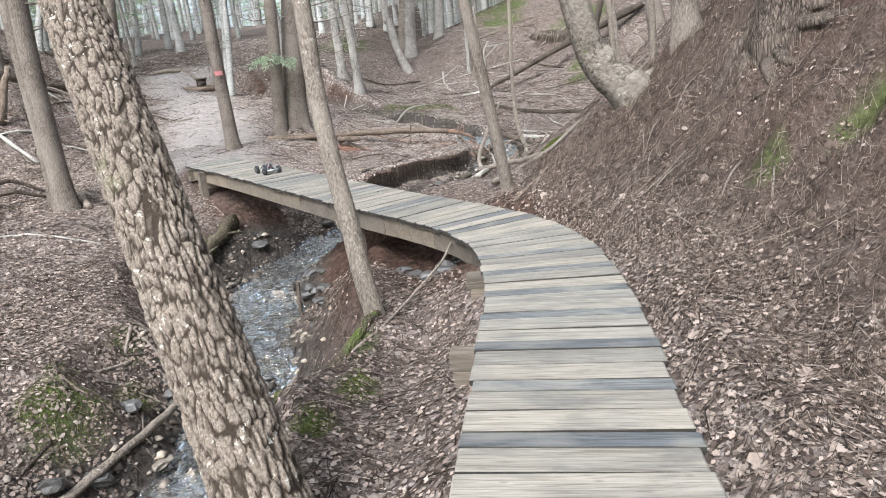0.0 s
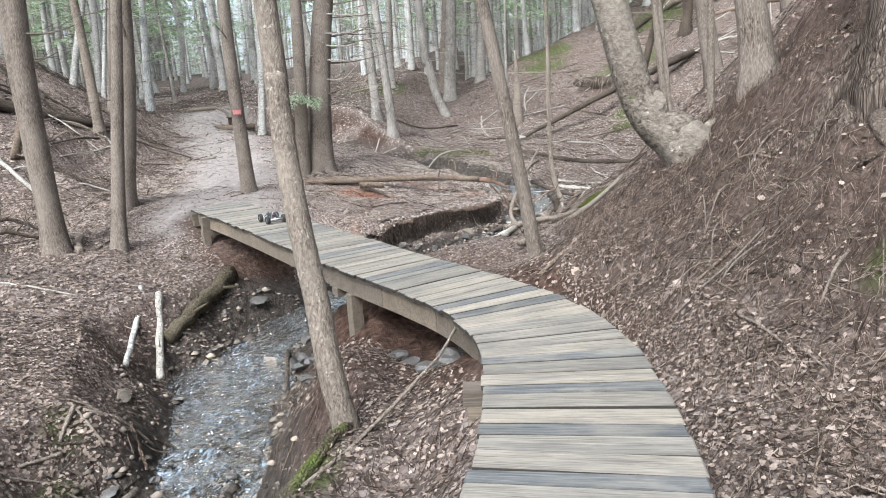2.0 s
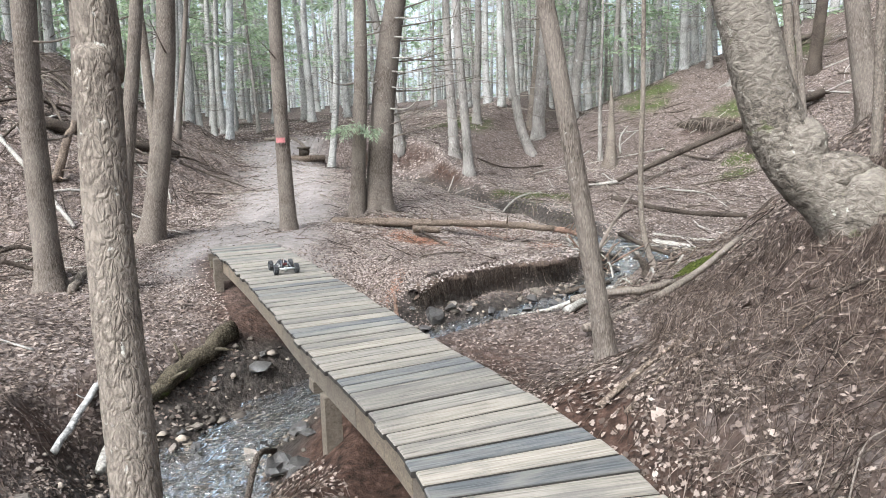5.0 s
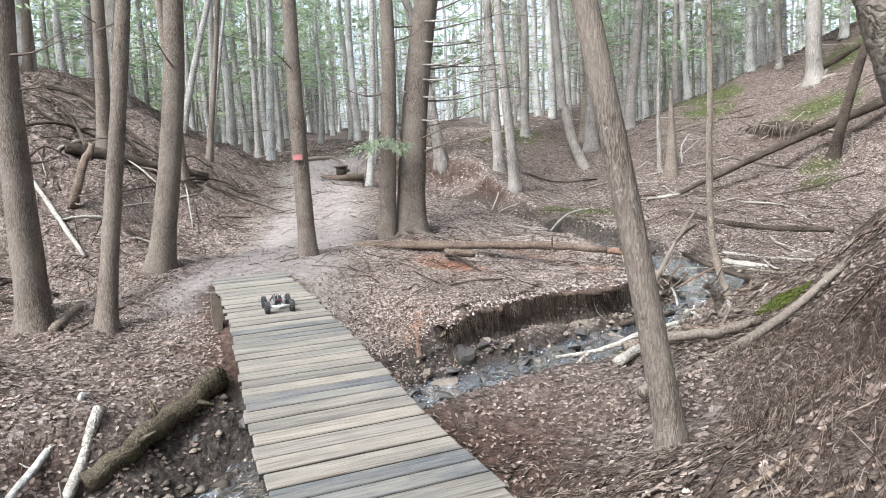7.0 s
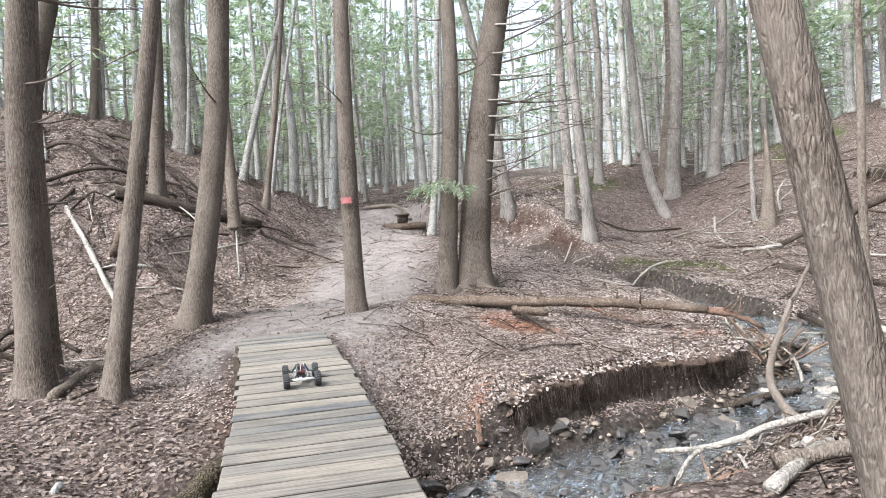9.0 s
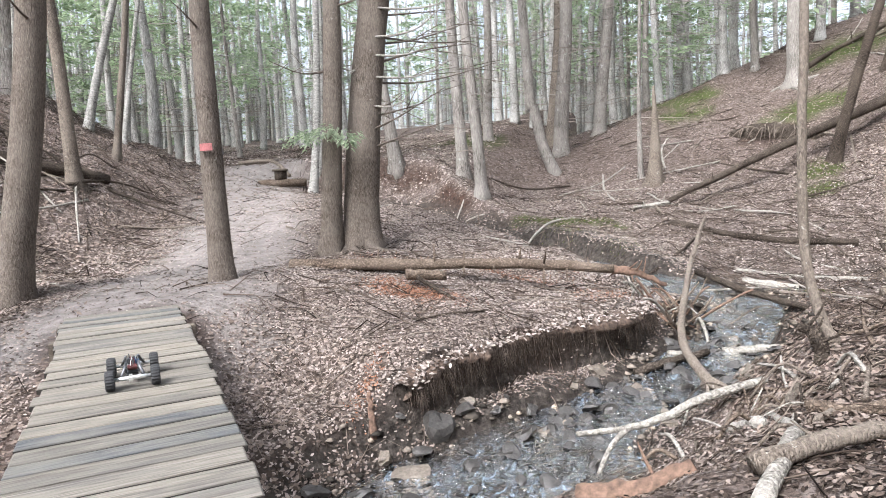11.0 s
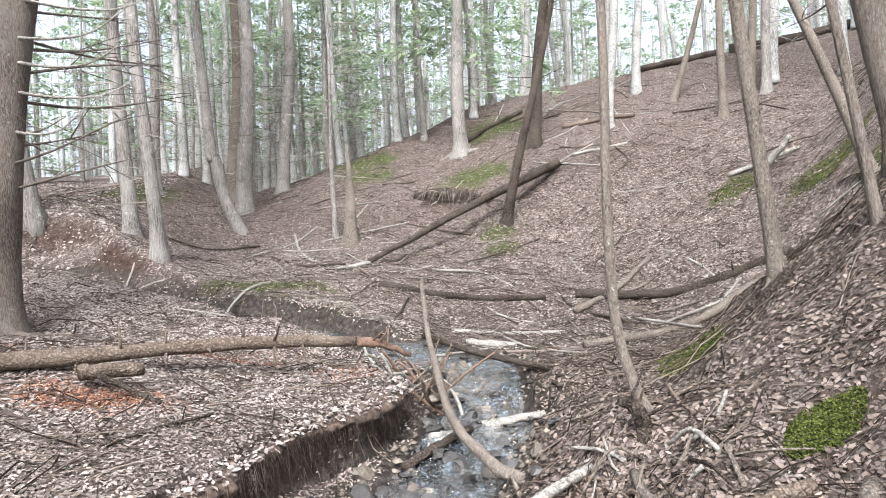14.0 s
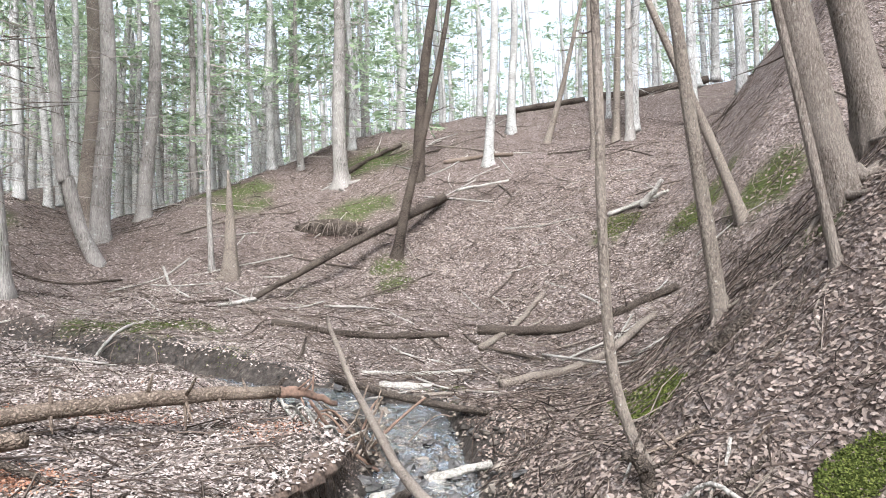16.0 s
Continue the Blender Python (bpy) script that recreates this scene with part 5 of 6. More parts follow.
log("pale fallen birch on top of the bank", [(-13.8, 16.6), (-12.9, 16.2, gz(-12.9, 16.2) + 0.15), (-12.0, 15.7)], 0.07, 0.05, M_PALE, stubs=2)
log("broken pale snag on the bank", [(-9.13, 14.9, gz(-9.13, 14.9)), (-9.05, 15.1, gz(-9.13, 14.9) + 0.6), (-8.98, 15.33, gz(-9.13, 14.9) + 1.12)], 0.085, 0.05, M_LOG, stubs=2, wob=0.2)
log("dark log lying along the bank", [(-10.3, 15.9), (-9.8, 16.9), (-9.2, 18.5)], 0.13, 0.11, M_DARKLOG)
log("rotten log beside the trail trees", [(-6.2, 12.35), (-5.95, 11.95), (-5.6, 11.5)], 0.06, 0.05, M_GREYBARK, stubs=2)
log("long pale log beside the trail", [(-10.6, 25.0), (-9.6, 25.1), (-8.8, 24.6)], 0.07, 0.06, M_GREYBARK)
for a, b in (((-11.5, 15.2), (-10.4, 17.4)), ((-12.4, 15.8), (-11.2, 16.5)), ((-11.8, 17.2), (-10.0, 16.2)), ((-10.9, 18.0), (-9.6, 17.0)), ((-12.6, 17.5), (-11.0, 18.0)), ((-8.2, 12.4), (-7.2, 12.9)), ((-8.6, 13.2), (-8.0, 12.2)), ((-7.4, 11.4), (-6.6, 12.1))):
    log("dead branch in a brushwood heap", [a, ((a[0] + b[0]) / 2, (a[1] + b[1]) / 2, gz((a[0] + b[0]) / 2, (a[1] + b[1]) / 2) + 0.25), b], 0.045, 0.025, M_DARKLOG, name="branch", stubs=4, category="branch", group="brushwood")

hr = np.random.RandomState(17)
for i in range(26):
    x, y, a, ln = hr.uniform(-12.2, -8.3), hr.uniform(14.6, 18.6), hr.uniform(0, 6.28), hr.uniform(0.7, 1.9)
    b = (x + ln * np.cos(a), y + ln * np.sin(a))
    log("dead branch in a brushwood heap", [(x, y), ((x + b[0]) / 2, (y + b[1]) / 2, gz((x + b[0]) / 2, (y + b[1]) / 2) + hr.uniform(0.08, 0.25)), b], hr.uniform(0.018, 0.04), 0.012, (M_DARKLOG, M_GREYBARK, M_DARKLOG, M_WHITELOG)[i % 4], name="branch", stubs=3, category="branch", group="brushwood", sides=7)

# loose branches on the forest floor
rs = np.random.RandomState(31)


def loose_branches(n, x0, x1, y0, y1, lo, hi, kinds=3):
    for _ in range(n):
        x, y, a, ln = rs.uniform(x0, x1), rs.uniform(y0, y1), rs.uniform(0, 6.28), rs.uniform(lo, hi)
        if line_field(np.array(x), np.array(y), DECK)[0] < ln * 0.5 + 0.6 or line_field(np.array(x), np.array(y), TRAIL)[0] < 0.8:
            continue
        b = (x + ln * np.cos(a), y + ln * np.sin(a))
        if line_field(np.array(b[0]), np.array(b[1]), DECK)[0] < 0.65:
            continue
        m = ((x + b[0]) / 2 + rs.normal(0, 0.08 * ln), (y + b[1]) / 2 + rs.normal(0, 0.08 * ln))
        log("fallen dead branch on the leaf litter", [(x, y), m, b], 0.006 + 0.010 * ln * rs.uniform(0.5, 1.2), None, (M_GREYBARK, M_DARKLOG, M_WHITELOG)[rs.randint(kinds)], name="branch", stubs=rs.randint(0, 4), category="branch", group="fallen branches", sides=6)


loose_branches(60, -3.5, 7, 17.5, 27, 0.6, 2.4)
loose_branches(60, -1.5, 13, 23, 34, 0.8, 2.4)
loose_branches(16, 1.6, 5, 12.5, 17, 0.4, 1.2, 2)
loose_branches(16, -9, -4.5, 8, 17, 0.5, 1.5)
loose_branches(14, -6, -0.5, 14.5, 21, 0.4, 1.2)
loose_branches(30, 6, 16, 18, 30, 0.8, 2.6)
loose_branches(16, -12, -7, 13, 22, 0.6, 1.8)
# driftwood caught round the sapling
for i in range(44):
    x, y, a, ln = rs.normal(0.85, 0.30), rs.normal(13.1, 0.42), rs.uniform(0, 6.28), rs.uniform(0.15, 0.5)
    h = gz(x, y)
    log("driftwood stick caught beside the brook", [(x, y, h + 0.02), (x + ln * 0.5 * np.cos(a), y + ln * 0.5 * np.sin(a), h + rs.uniform(0.03, 0.10)), (x + ln * np.cos(a), y + ln * np.sin(a), gz(x + ln * np.cos(a), y + ln * np.sin(a)) + rs.uniform(0.02, 0.14))], rs.uniform(0.006, 0.018), None, (M_GREYBARK, M_DARKLOG, M_WHITELOG, M_LOG)[rs.randint(4)], name="stick", stubs=rs.randint(0, 2), category="stick", group="driftwood", sides=6)
for i in range(26):
    x, y, a, ln = rs.normal(0.55, 0.28), rs.normal(16.6, 0.35), rs.uniform(0, 6.28), rs.uniform(0.3, 0.9)
    h = gz(x, y)
    log("splintered stick below a broken trunk", [(x, y, h + 0.02), (x + ln * 0.5 * np.cos(a), y + ln * 0.5 * np.sin(a), h + rs.uniform(0.1, 0.35)), (x + 0.8 * ln * np.cos(a), y + 0.8 * ln * np.sin(a), h + rs.uniform(0.1, 0.6))], rs.uniform(0.008, 0.025), None, (M_LOG, M_WHITELOG, M_ORANGE)[rs.randint(3)], name="stick", category="stick", group="splintered sticks", sides=6)
for i in range(26):
    x, y, a, ln = rs.normal(-2.95, 0.22), rs.normal(7.3, 0.5), rs.uniform(0, 6.28), rs.uniform(0.2, 0.7)
    log("driftwood stick caught beside the brook", [(x, y), (x + ln * 0.5 * np.cos(a), y + ln * 0.5 * np.sin(a)), (x + ln * np.cos(a), y + ln * np.sin(a))], rs.uniform(0.008, 0.022), None, (M_GREYBARK, M_DARKLOG, M_LOG)[rs.randint(3)], name="stick", category="stick", group="driftwood", sides=6)
log("dark rotten root stump at the sapling", [(1.22, 13.48, -0.35), (1.16, 13.5, -0.05), (1.05, 13.52, 0.02)], 0.055, 0.03, M_DARKLOG, name="stump", stubs=5, category="stump", wob=0.2)
log("rotten orange stump in the cut bank", [(-2.02, 13.2, -0.85), (-2.06, 13.28, -0.66), (-2.10, 13.36, -0.52)], 0.032, 0.016, M_ORANGE, name="stump", stubs=5, category="stump", wob=0.4)

# exposed roots on the steep slope
for i in range(13):
    x, y = 1.60 + rs.normal(0, 0.14), 7.22 + rs.normal(0, 0.2)
    u, w = rs.uniform(0.12, 0.42), rs.normal(0.06, 0.2)
    log("exposed root on the steep bank", [(x, y, gz(x, y) + 0.01), (x + u * 0.5, y + w * 0.5 + 0.05, gz(x + u * 0.5, y + w * 0.5 + 0.05) + rs.uniform(0.02, 0.07)), (x + u, y + w, gz(x + u, y + w) + 0.02)], rs.uniform(0.003, 0.008), None, (M_HEMLOCK, M_DARKLOG)[i % 2], name="root", category="root", group="exposed roots", sides=6)
for i in range(26):
    x, y = rs.uniform(1.45, 2.3), rs.uniform(5.4, 8.6)
    a, u = rs.uniform(0, 6.28), rs.uniform(0.2, 0.6)
    b = (x + u * np.cos(a), y + u * np.sin(a))
    if line_field(np.array(b[0]), np.array(b[1]), DECK)[0] < 0.6:
        continue
    log("thin root lying on the steep bank", [(x, y), ((x + b[0]) / 2, (y + b[1]) / 2, gz((x + b[0]) / 2, (y + b[1]) / 2) + 0.04), b], rs.uniform(0.004, 0.010), None, (M_DARKLOG, M_HEMLOCK, M_LOG)[i % 3], name="root", category="root", group="exposed roots", sides=5)

# mass of roots hanging from an undercut ledge on the hillside
ledge = empty_at("root_mass", 3.95, 27.5, gz(3.95, 27.5))
# a sunken dark lump takes the place of the undercut's shade
lump = []
for i in range(9):
    x = 3.0 + 0.22 * i
    y = 28.1 - 0.19 * i
    lump.append((x, y, gz(x, y) - 0.08 + 0.06 * math.sin(0.4 + i * 0.33)))
v, f = tube(lump, 0.10 + 0.22 * np.sin(np.linspace(0.3, 2.8, 9)), 12, 0.25, 6)
part("earth", mesh_of("earth", v, f, M_DARKLOG), ledge, "dark earth lump standing for a shaded hollow")
for i in range(60):
    k = rs.randint(1, 8)
    c = np.array(lump[k]) + rs.normal(0, 0.12, 3)
    way = np.array([rs.normal(-0.1, 0.35), -0.55, rs.uniform(-0.1, 0.35)])
    tip = c + way * rs.uniform(0.5, 1.0)
    tip[2] = gz(tip[0], tip[1]) + rs.uniform(0.0, 0.2)
    line = bent([c, 0.5 * (c + tip) + np.array([0, -0.1, 0.22]), tip], 4)
    v, f = tube(line, np.linspace(0.02, 0.006, len(line)), 5, 0.1, i)
    part("root", mesh_of("root", v, f, (M_GREYBARK, M_HEMLOCK, M_DARKLOG)[i % 3]), ledge)
tagged(ledge, "tangle of bare roots hanging from an undercut ledge", "roots")

# ---- bench of logs beside the trail ----
bench = tagged(empty_at("log_bench", -8.05, 22.9, gz(-8.05, 22.9)), "low bench of a sawn block on logs beside the trail", "bench")
bz = gz(-8.05, 22.9)
v, f = tube([(-8.62, 22.72, bz + 0.08), (-8.1, 22.85, bz + 0.09), (-7.5, 23.02, bz + 0.08)], [0.10, 0.10, 0.09], 14, 0.03, 3)
part("log", mesh_of("log", v, f, M_LOG), bench)
v, f = tube([(-8.12, 22.9, bz + 0.17), (-8.12, 22.9, bz + 0.38)], [0.15, 0.15], 14, 0.04, 4)
part("block", mesh_of("block", v, f, M_DARKLOG), bench)
v, f = tube([(-8.12, 22.9, bz + 0.38), (-8.12, 22.9, bz + 0.43)], [0.20, 0.20], 14, 0.03, 5)
part("seat", mesh_of("seat", v, f, M_BEAM), bench)

# ---- trail blaze painted on a trunk ----
M_BLAZE = plain_material("faded_red_paint", (0.33, 0.11, 0.11), 0.7, 0, 0.3, 40.0, 0.2)
blazed = [o for o in scene.objects if o.name.startswith("tree") and str(o.get("label", "")).startswith("hemlock with a red")][0]
bp = Vector((-4.52, 15.02, gz(-4.52, 15.02)))
verts, faces = [], []
for i in range(9):
    a = radians(-118 + 8 * i)
    for h in (1.46, 1.50, 1.54):
        verts.append((bp.x + 0.004 + 0.146 * math.cos(a), bp.y + 0.005 + 0.146 * math.sin(a), bp.z + h))
faces = [(3 * i + j, 3 * i + 3 + j, 3 * i + 4 + j, 3 * i + 1 + j) for i in range(8) for j in range(2)]
part("trail_blaze", mesh_of("trail_blaze", verts, faces, M_BLAZE), blazed, "faded red paint blaze")

# green spray on the stout hemlock
stout = [o for o in scene.objects if str(o.get("label", "")).startswith("stout hemlock")][0]
(sv, sf) = sprays([((-3.85, 17.0, 2.05), (-0.5, -0.8, -0.2), 0.9), ((-3.8, 17.0, 1.95), (0.5, -0.8, -0.25), 0.7), ((-3.9, 17.0, 2.0), (-0.1, -1.0, -0.25), 0.8)], 150, 0.085, 0.016, np.random.RandomState(8))
part("spray", fast_mesh("spray", sv, sf, M_NEEDLES), stout, "low green spray of needles")

# dead curved branches low on the same trunk
for i, (h, turn, reach) in enumerate(((2.05, -0.25, 0.75), (2.45, 0.1, 1.15), (2.75, -0.1, 1.0), (3.0, -0.4, 1.2), (3.4, 0.15, 1.25), (3.75, -0.2, 1.05), (4.2, 0.0, 1.2), (2.6, 3.4, 0.6), (3.3, 2.9, 0.7))):
    x, y, z = -3.74 + 0.115 * h, 17.28 + 0.05 * h, gz(-3.74, 17.28) + h
    c, d = math.cos(turn), math.sin(turn)
    line = bent([(x, y, z), (x + 0.35 * reach * c, y + 0.35 * reach * d, z - 0.05), (x + 0.7 * reach * c, y + 0.7 * reach * d, z - 0.02), (x + reach * c, y + reach * d, z + 0.16)], 4)
    pieces = [tube(line, np.linspace(0.019, 0.006, len(line)), 6, 0.1, i)]
    for k in (5, 8, 10):
        q = line[k]
        pieces.append(tube([q, q + np.array([0.10 * c, 0.10 * d, 0.07 * (-1) ** k]), q + np.array([0.2 * c, 0.2 * d, 0.16 * (-1) ** k])], [0.006, 0.005, 0.003], 4))
    part("dead_branch", mesh_of("dead_branch", *joined(pieces), M_WHITELOG), stout, "bare grey dead branch")

# ---- stones ----
def stone_mesh(seed, material, flat=0.6):
    rs2 = np.random.RandomState(seed)
    bm = bmesh.new()
    bmesh.ops.create_icosphere(bm, subdivisions=2, radius=1.0)
    k = rs2.normal(0, 1, (9, 3))
    k /= np.linalg.norm(k, axis=1)[:, None]
    for v in bm.verts:
        c = np.array(v.co)
        for d, lim in zip(k, rs2.uniform(0.35, 0.72, 9)):
            over = c @ d - lim
            if over > 0:
                c = c - d * over * 0.97
        v.co = c * (1 + rs2.normal(0, 0.02)) * np.array([1, 0.8, flat])
    me = bpy.data.meshes.new("stone")
    bm.to_mesh(me)
    bm.free()
    me.materials.append(material)
    me.polygons.foreach_set("use_smooth", np.ones(len(me.polygons), dtype=bool))
    me.set_sharp_from_angle(angle=radians(24))
    return me


STONES = [stone_mesh(s, M_STONE, fl) for s, fl in ((1, 0.42), (2, 0.55), (3, 0.35), (4, 0.8))] + [stone_mesh(5, M_TAN_STONE, 0.42), stone_mesh(6, M_TAN_STONE, 0.6)]


def stone(x, y, size, kind=0, tip=0.2, label="rounded grey stone in the brook bed", sink=0.25, rs2=np.random.RandomState(5)):
    ob = new("stone", STONES[kind])
    ob.matrix_basis = Matrix.LocRotScale((x, y, gz(x, y) + size * (0.5 - sink)), Euler((rs2.normal(0, tip), rs2.normal(0, tip), rs2.uniform(0, 6.28))), (size, size, size))
    return tagged(ob, label, "stone", "stones of the brook")


stone(-1.60, 13.55, 0.19, 3, 0.5, "upright grey stone at the water")
for x, y, sz, kd in ((-1.67, 13.08, 0.20, 4), (-2.22, 12.6, 0.15, 0), (-1.15, 13.11, 0.12, 1), (-0.87, 13.3, 0.12, 0), (-0.37, 15.1, 0.13, 5), (-1.41, 13.8, 0.13, 1), (-1.95, 12.8, 0.10, 1), (-1.3, 12.7, 0.11, 2)):
    stone(x, y, sz, kd, 0.2, "tan stone at the brook edge" if kd > 3 else "grey stone at the brook edge")
for x, y, sz, kd in ((-2.3, 10.75, 0.14, 1), (-1.95, 9.85, 0.17, 3), (-1.72, 9.75, 0.16, 0), (-1.6, 9.45, 0.13, 1), (-0.30, 7.85, 0.11, 0), (0.0, 7.72, 0.13, 3), (-0.16, 7.6, 0.11, 1), (-0.45, 8.0, 0.10, 1), (-0.05, 7.95, 0.10, 0), (-2.66, 11.6, 0.1, 4), (-3.05, 10.2, 0.11, 1), (-2.85, 11.2, 0.1, 0), (-2.0, 10.3, 0.12, 1), (-1.8, 10.1, 0.11, 2), (-3.2, 9.8, 0.12, 1), (-3.15, 9.3, 0.12, 0), (-2.8, 6.9, 0.16, 2), (-2.7, 6.2, 0.18, 0), (-2.45, 5.6, 0.2, 2), (-2.9, 5.9, 0.15, 1), (-1.55, 8.9, 0.12, 1), (0.1, 7.85, 0.10, 2)):
    stone(x, y, sz, kd)
bl = bent(BROOK, 20)
for i in range(120):
    y = rs.uniform(12.1, 16.6)
    x = np.interp(y, [12.0, 13.3, 14.7, 15.9, 17.4], [-1.9, -1.0, 0.15, 0.9, 1.35]) + rs.normal(-0.1, 0.36)
    ob = stone(x, y, rs.uniform(0.05, 0.125), (0, 1, 2, 0, 1, 2, 5)[rs.randint(7)], 0.3, "wet dark stone in the riffle")
    level = float(line_field(np.array(x), np.array(y), BROOK)[2])
    ob.location.z = max(ob.location.z, level + rs.uniform(-0.03, 0.02))
for i in range(250):
    k = rs.randint(60, len(bl) - 40)
    off = rs.normal(0, 0.42)
    x, y = bl[k][0] + off, bl[k][1] + rs.normal(0, 0.25)
    if y < 4.5 or line_field(np.array(x), np.array(y), BROOK)[0] > 0.95:
        continue
    stone(x, y, min(0.17, rs.lognormal(-2.75, 0.42)), rs.randint(0, 6), 0.3, "small grey stone in the brook bed" if i % 3 else "wet tan stone in the brook bed")

# ---- radio-controlled crawler on the boardwalk ----
M_RUBBER = plain_material("black_tyre_rubber", (0.022, 0.022, 0.023), 0.8, 0, 0.3, 60, 0.3)
M_BLACK = plain_material("black_plastic", (0.03, 0.031, 0.034), 0.45, 0, 0.3, 60)
M_ALU = plain_material("scuffed_aluminium", (0.72, 0.72, 0.70), 0.35, 0.7, 0.12, 50)
M_RED = plain_material("red_anodised_metal", (0.10, 0.03, 0.028), 0.4, 0.3, 0.2, 50)
M_BLUE = plain_material("blue_plastic", (0.035, 0.06, 0.12), 0.45, 0, 0.2, 50)
M_STEEL = plain_material("dark_steel", (0.16, 0.16, 0.17), 0.4, 0.8, 0.2, 50)


def solid(kind, size, m, bevel=0.0, seg=24):
    """A bevelled block or a drum (its axis along y), as vertices and faces."""
    bm = bmesh.new()
    if kind == "box":
        bmesh.ops.create_cube(bm, size=1.0)
        bmesh.ops.scale(bm, vec=size, verts=bm.verts)
    else:
        bmesh.ops.create_cone(bm, cap_ends=True, segments=seg, radius1=size[0], radius2=size[0], depth=size[1])
        bmesh.ops.rotate(bm, cent=(0, 0, 0), matrix=Matrix.Rotation(radians(90), 3, "X"), verts=bm.verts)
    if bevel:
        bmesh.ops.bevel(bm, geom=list(bm.edges), offset=bevel, segments=2, affect="EDGES")
    bmesh.ops.transform(bm, matrix=m, verts=bm.verts)
    v = [tuple(x.co) for x in bm.verts]
    f = [tuple(x.index for x in g.verts) for g in bm.faces]
    bm.free()
    return np.array(v), f


def car_part(name, shape, material, parent, label="", smooth_shade=False):
    v, f = shape
    ob = new(name, mesh_of(name, v, f, material, smooth_shade))
    ob.parent = parent
    return tagged(ob, label)


car = tagged(empty_at("toy_crawler"), "bare-chassis radio-controlled crawler with four black tyres on the planks", "toy car")
T = Matrix.Translation
for fx in (0.155, -0.155):
    v, f = tube([(fx, -0.105, 0.062), (fx, -0.03, 0.062), (fx, 0.03, 0.062), (fx, 0.105, 0.062)], [0.011, 0.014, 0.014, 0.011], 10, 0.0, 0)
    axle = car_part("axle", (v, f), M_ALU, car, "pale metal axle", True)
    car_part("differential", solid("box", (0.05, 0.045, 0.042), T((fx, 0.012, 0.062)), 0.012), M_ALU, axle)
    for sy in (1, -1):
        rim_m = T((fx, sy * 0.125, 0.060))
        tyre = bmesh.new()
        prof = [(0.034, -0.024), (0.050, -0.026), (0.057, -0.022), (0.060, -0.010), (0.060, 0.010), (0.057, 0.022), (0.050, 0.026), (0.034, 0.024)]
        n = 40
        vs = []
        for i in range(n):
            a = 2 * math.pi * i / n
            lug = 0.0022 if i % 2 else -0.0022
            vs.append([(fx + (r + (lug if r > 0.05 else 0)) * math.cos(a), sy * 0.125 + w, 0.060 + (r + (lug if r > 0.05 else 0)) * math.sin(a)) for r, w in prof])
        flat = [p for ring in vs for p in ring]
        m8 = len(prof)
        fs = [(i * m8 + j, i * m8 + (j + 1) % m8, ((i + 1) % n) * m8 + (j + 1) % m8, ((i + 1) % n) * m8 + j) for i in range(n) for j in range(m8)]
        tyre.free()
        wheel = car_part("tyre", (np.array(flat), fs), M_RUBBER, car, "chunky black rubber tyre")
        car_part("rim", solid("drum", (0.035, 0.036), rim_m, 0.003, 20), M_STEEL, wheel, "dark metal rim")
        car_part("shock", tube([(fx * 0.95, sy * 0.065, 0.068), (fx * 0.72, sy * 0.045, 0.105), (fx * 0.5, sy * 0.035, 0.14)], [0.008, 0.009, 0.007], 10), M_STEEL, car, "coil-over shock", True)
        car_part("link", tube([(fx * 0.95, sy * 0.06, 0.052), (fx * 0.2, sy * 0.028, 0.058)], [0.004, 0.004], 8), M_ALU, car, "thin metal link rod", True)
for sy in (1, -1):
    car_part("chassis_rail", solid("box", (0.24, 0.006, 0.03), T((0, sy * 0.036, 0.098)), 0.002), M_BLACK, car)
car_part("skid_plate", solid("box", (0.10, 0.075, 0.012), T((0, 0, 0.056)), 0.004), M_BLACK, car)
car_part("battery", solid("box", (0.10, 0.045, 0.03), T((0.055, 0, 0.105)), 0.004), M_BLUE, car, "blue battery pack")
car_part("motor", solid("drum", (0.018, 0.055), T((-0.055, 0.0, 0.10)), 0.003, 20), M_RED, car, "red electric motor")
car_part("receiver_box", solid("box", (0.045, 0.035, 0.03), T((-0.01, 0.012, 0.13)), 0.004), M_BLACK, car)
car_part("speed_controller", solid("box", (0.035, 0.03, 0.018), T((-0.02, -0.026, 0.128)), 0.003), M_BLUE, car)
car_part("servo", solid("box", (0.03, 0.05, 0.03), T((0.135, 0.0, 0.10)), 0.003), M_BLACK, car)
car_part("gear_cover", solid("drum", (0.026, 0.014), T((-0.055, 0.038, 0.095)), 0.003, 20), M_BLACK, car)
rc = np.random.RandomState(3)
for i in range(9):
    a, b = rc.uniform(-0.09, 0.09, 2), rc.uniform(-0.09, 0.09, 2)
    car_part("wire", tube(bent([(a[0], 0.4 * a[1], 0.115), ((a[0] + b[0]) / 2, 0.2 * (a[1] + b[1]), 0.15 + 0.01 * rc.rand()), (b[0], 0.4 * b[1], 0.115)], 5), [0.0022] * 11, 5), (M_RED, M_BLACK, M_BLACK, M_ALU)[i % 4], car, "", True)
car.matrix_basis = Matrix.LocRotScale((-2.79, 11.63, 0.096), Euler((0, radians(-2), radians(131))), (0.9, 0.9, 0.9))

# ---- leaf litter ----
LEAF_STOPS = ((0.0, (0.070, 0.052, 0.043)), (0.25, (0.135, 0.106, 0.091)), (0.5, (0.195, 0.160, 0.140)), (0.75, (0.235, 0.195, 0.172)), (0.95, (0.275, 0.232, 0.207)), (1.0, (0.34, 0.297, 0.267)))
M_LEAF = litter_material("dead_leaves", *LEAF_STOPS)
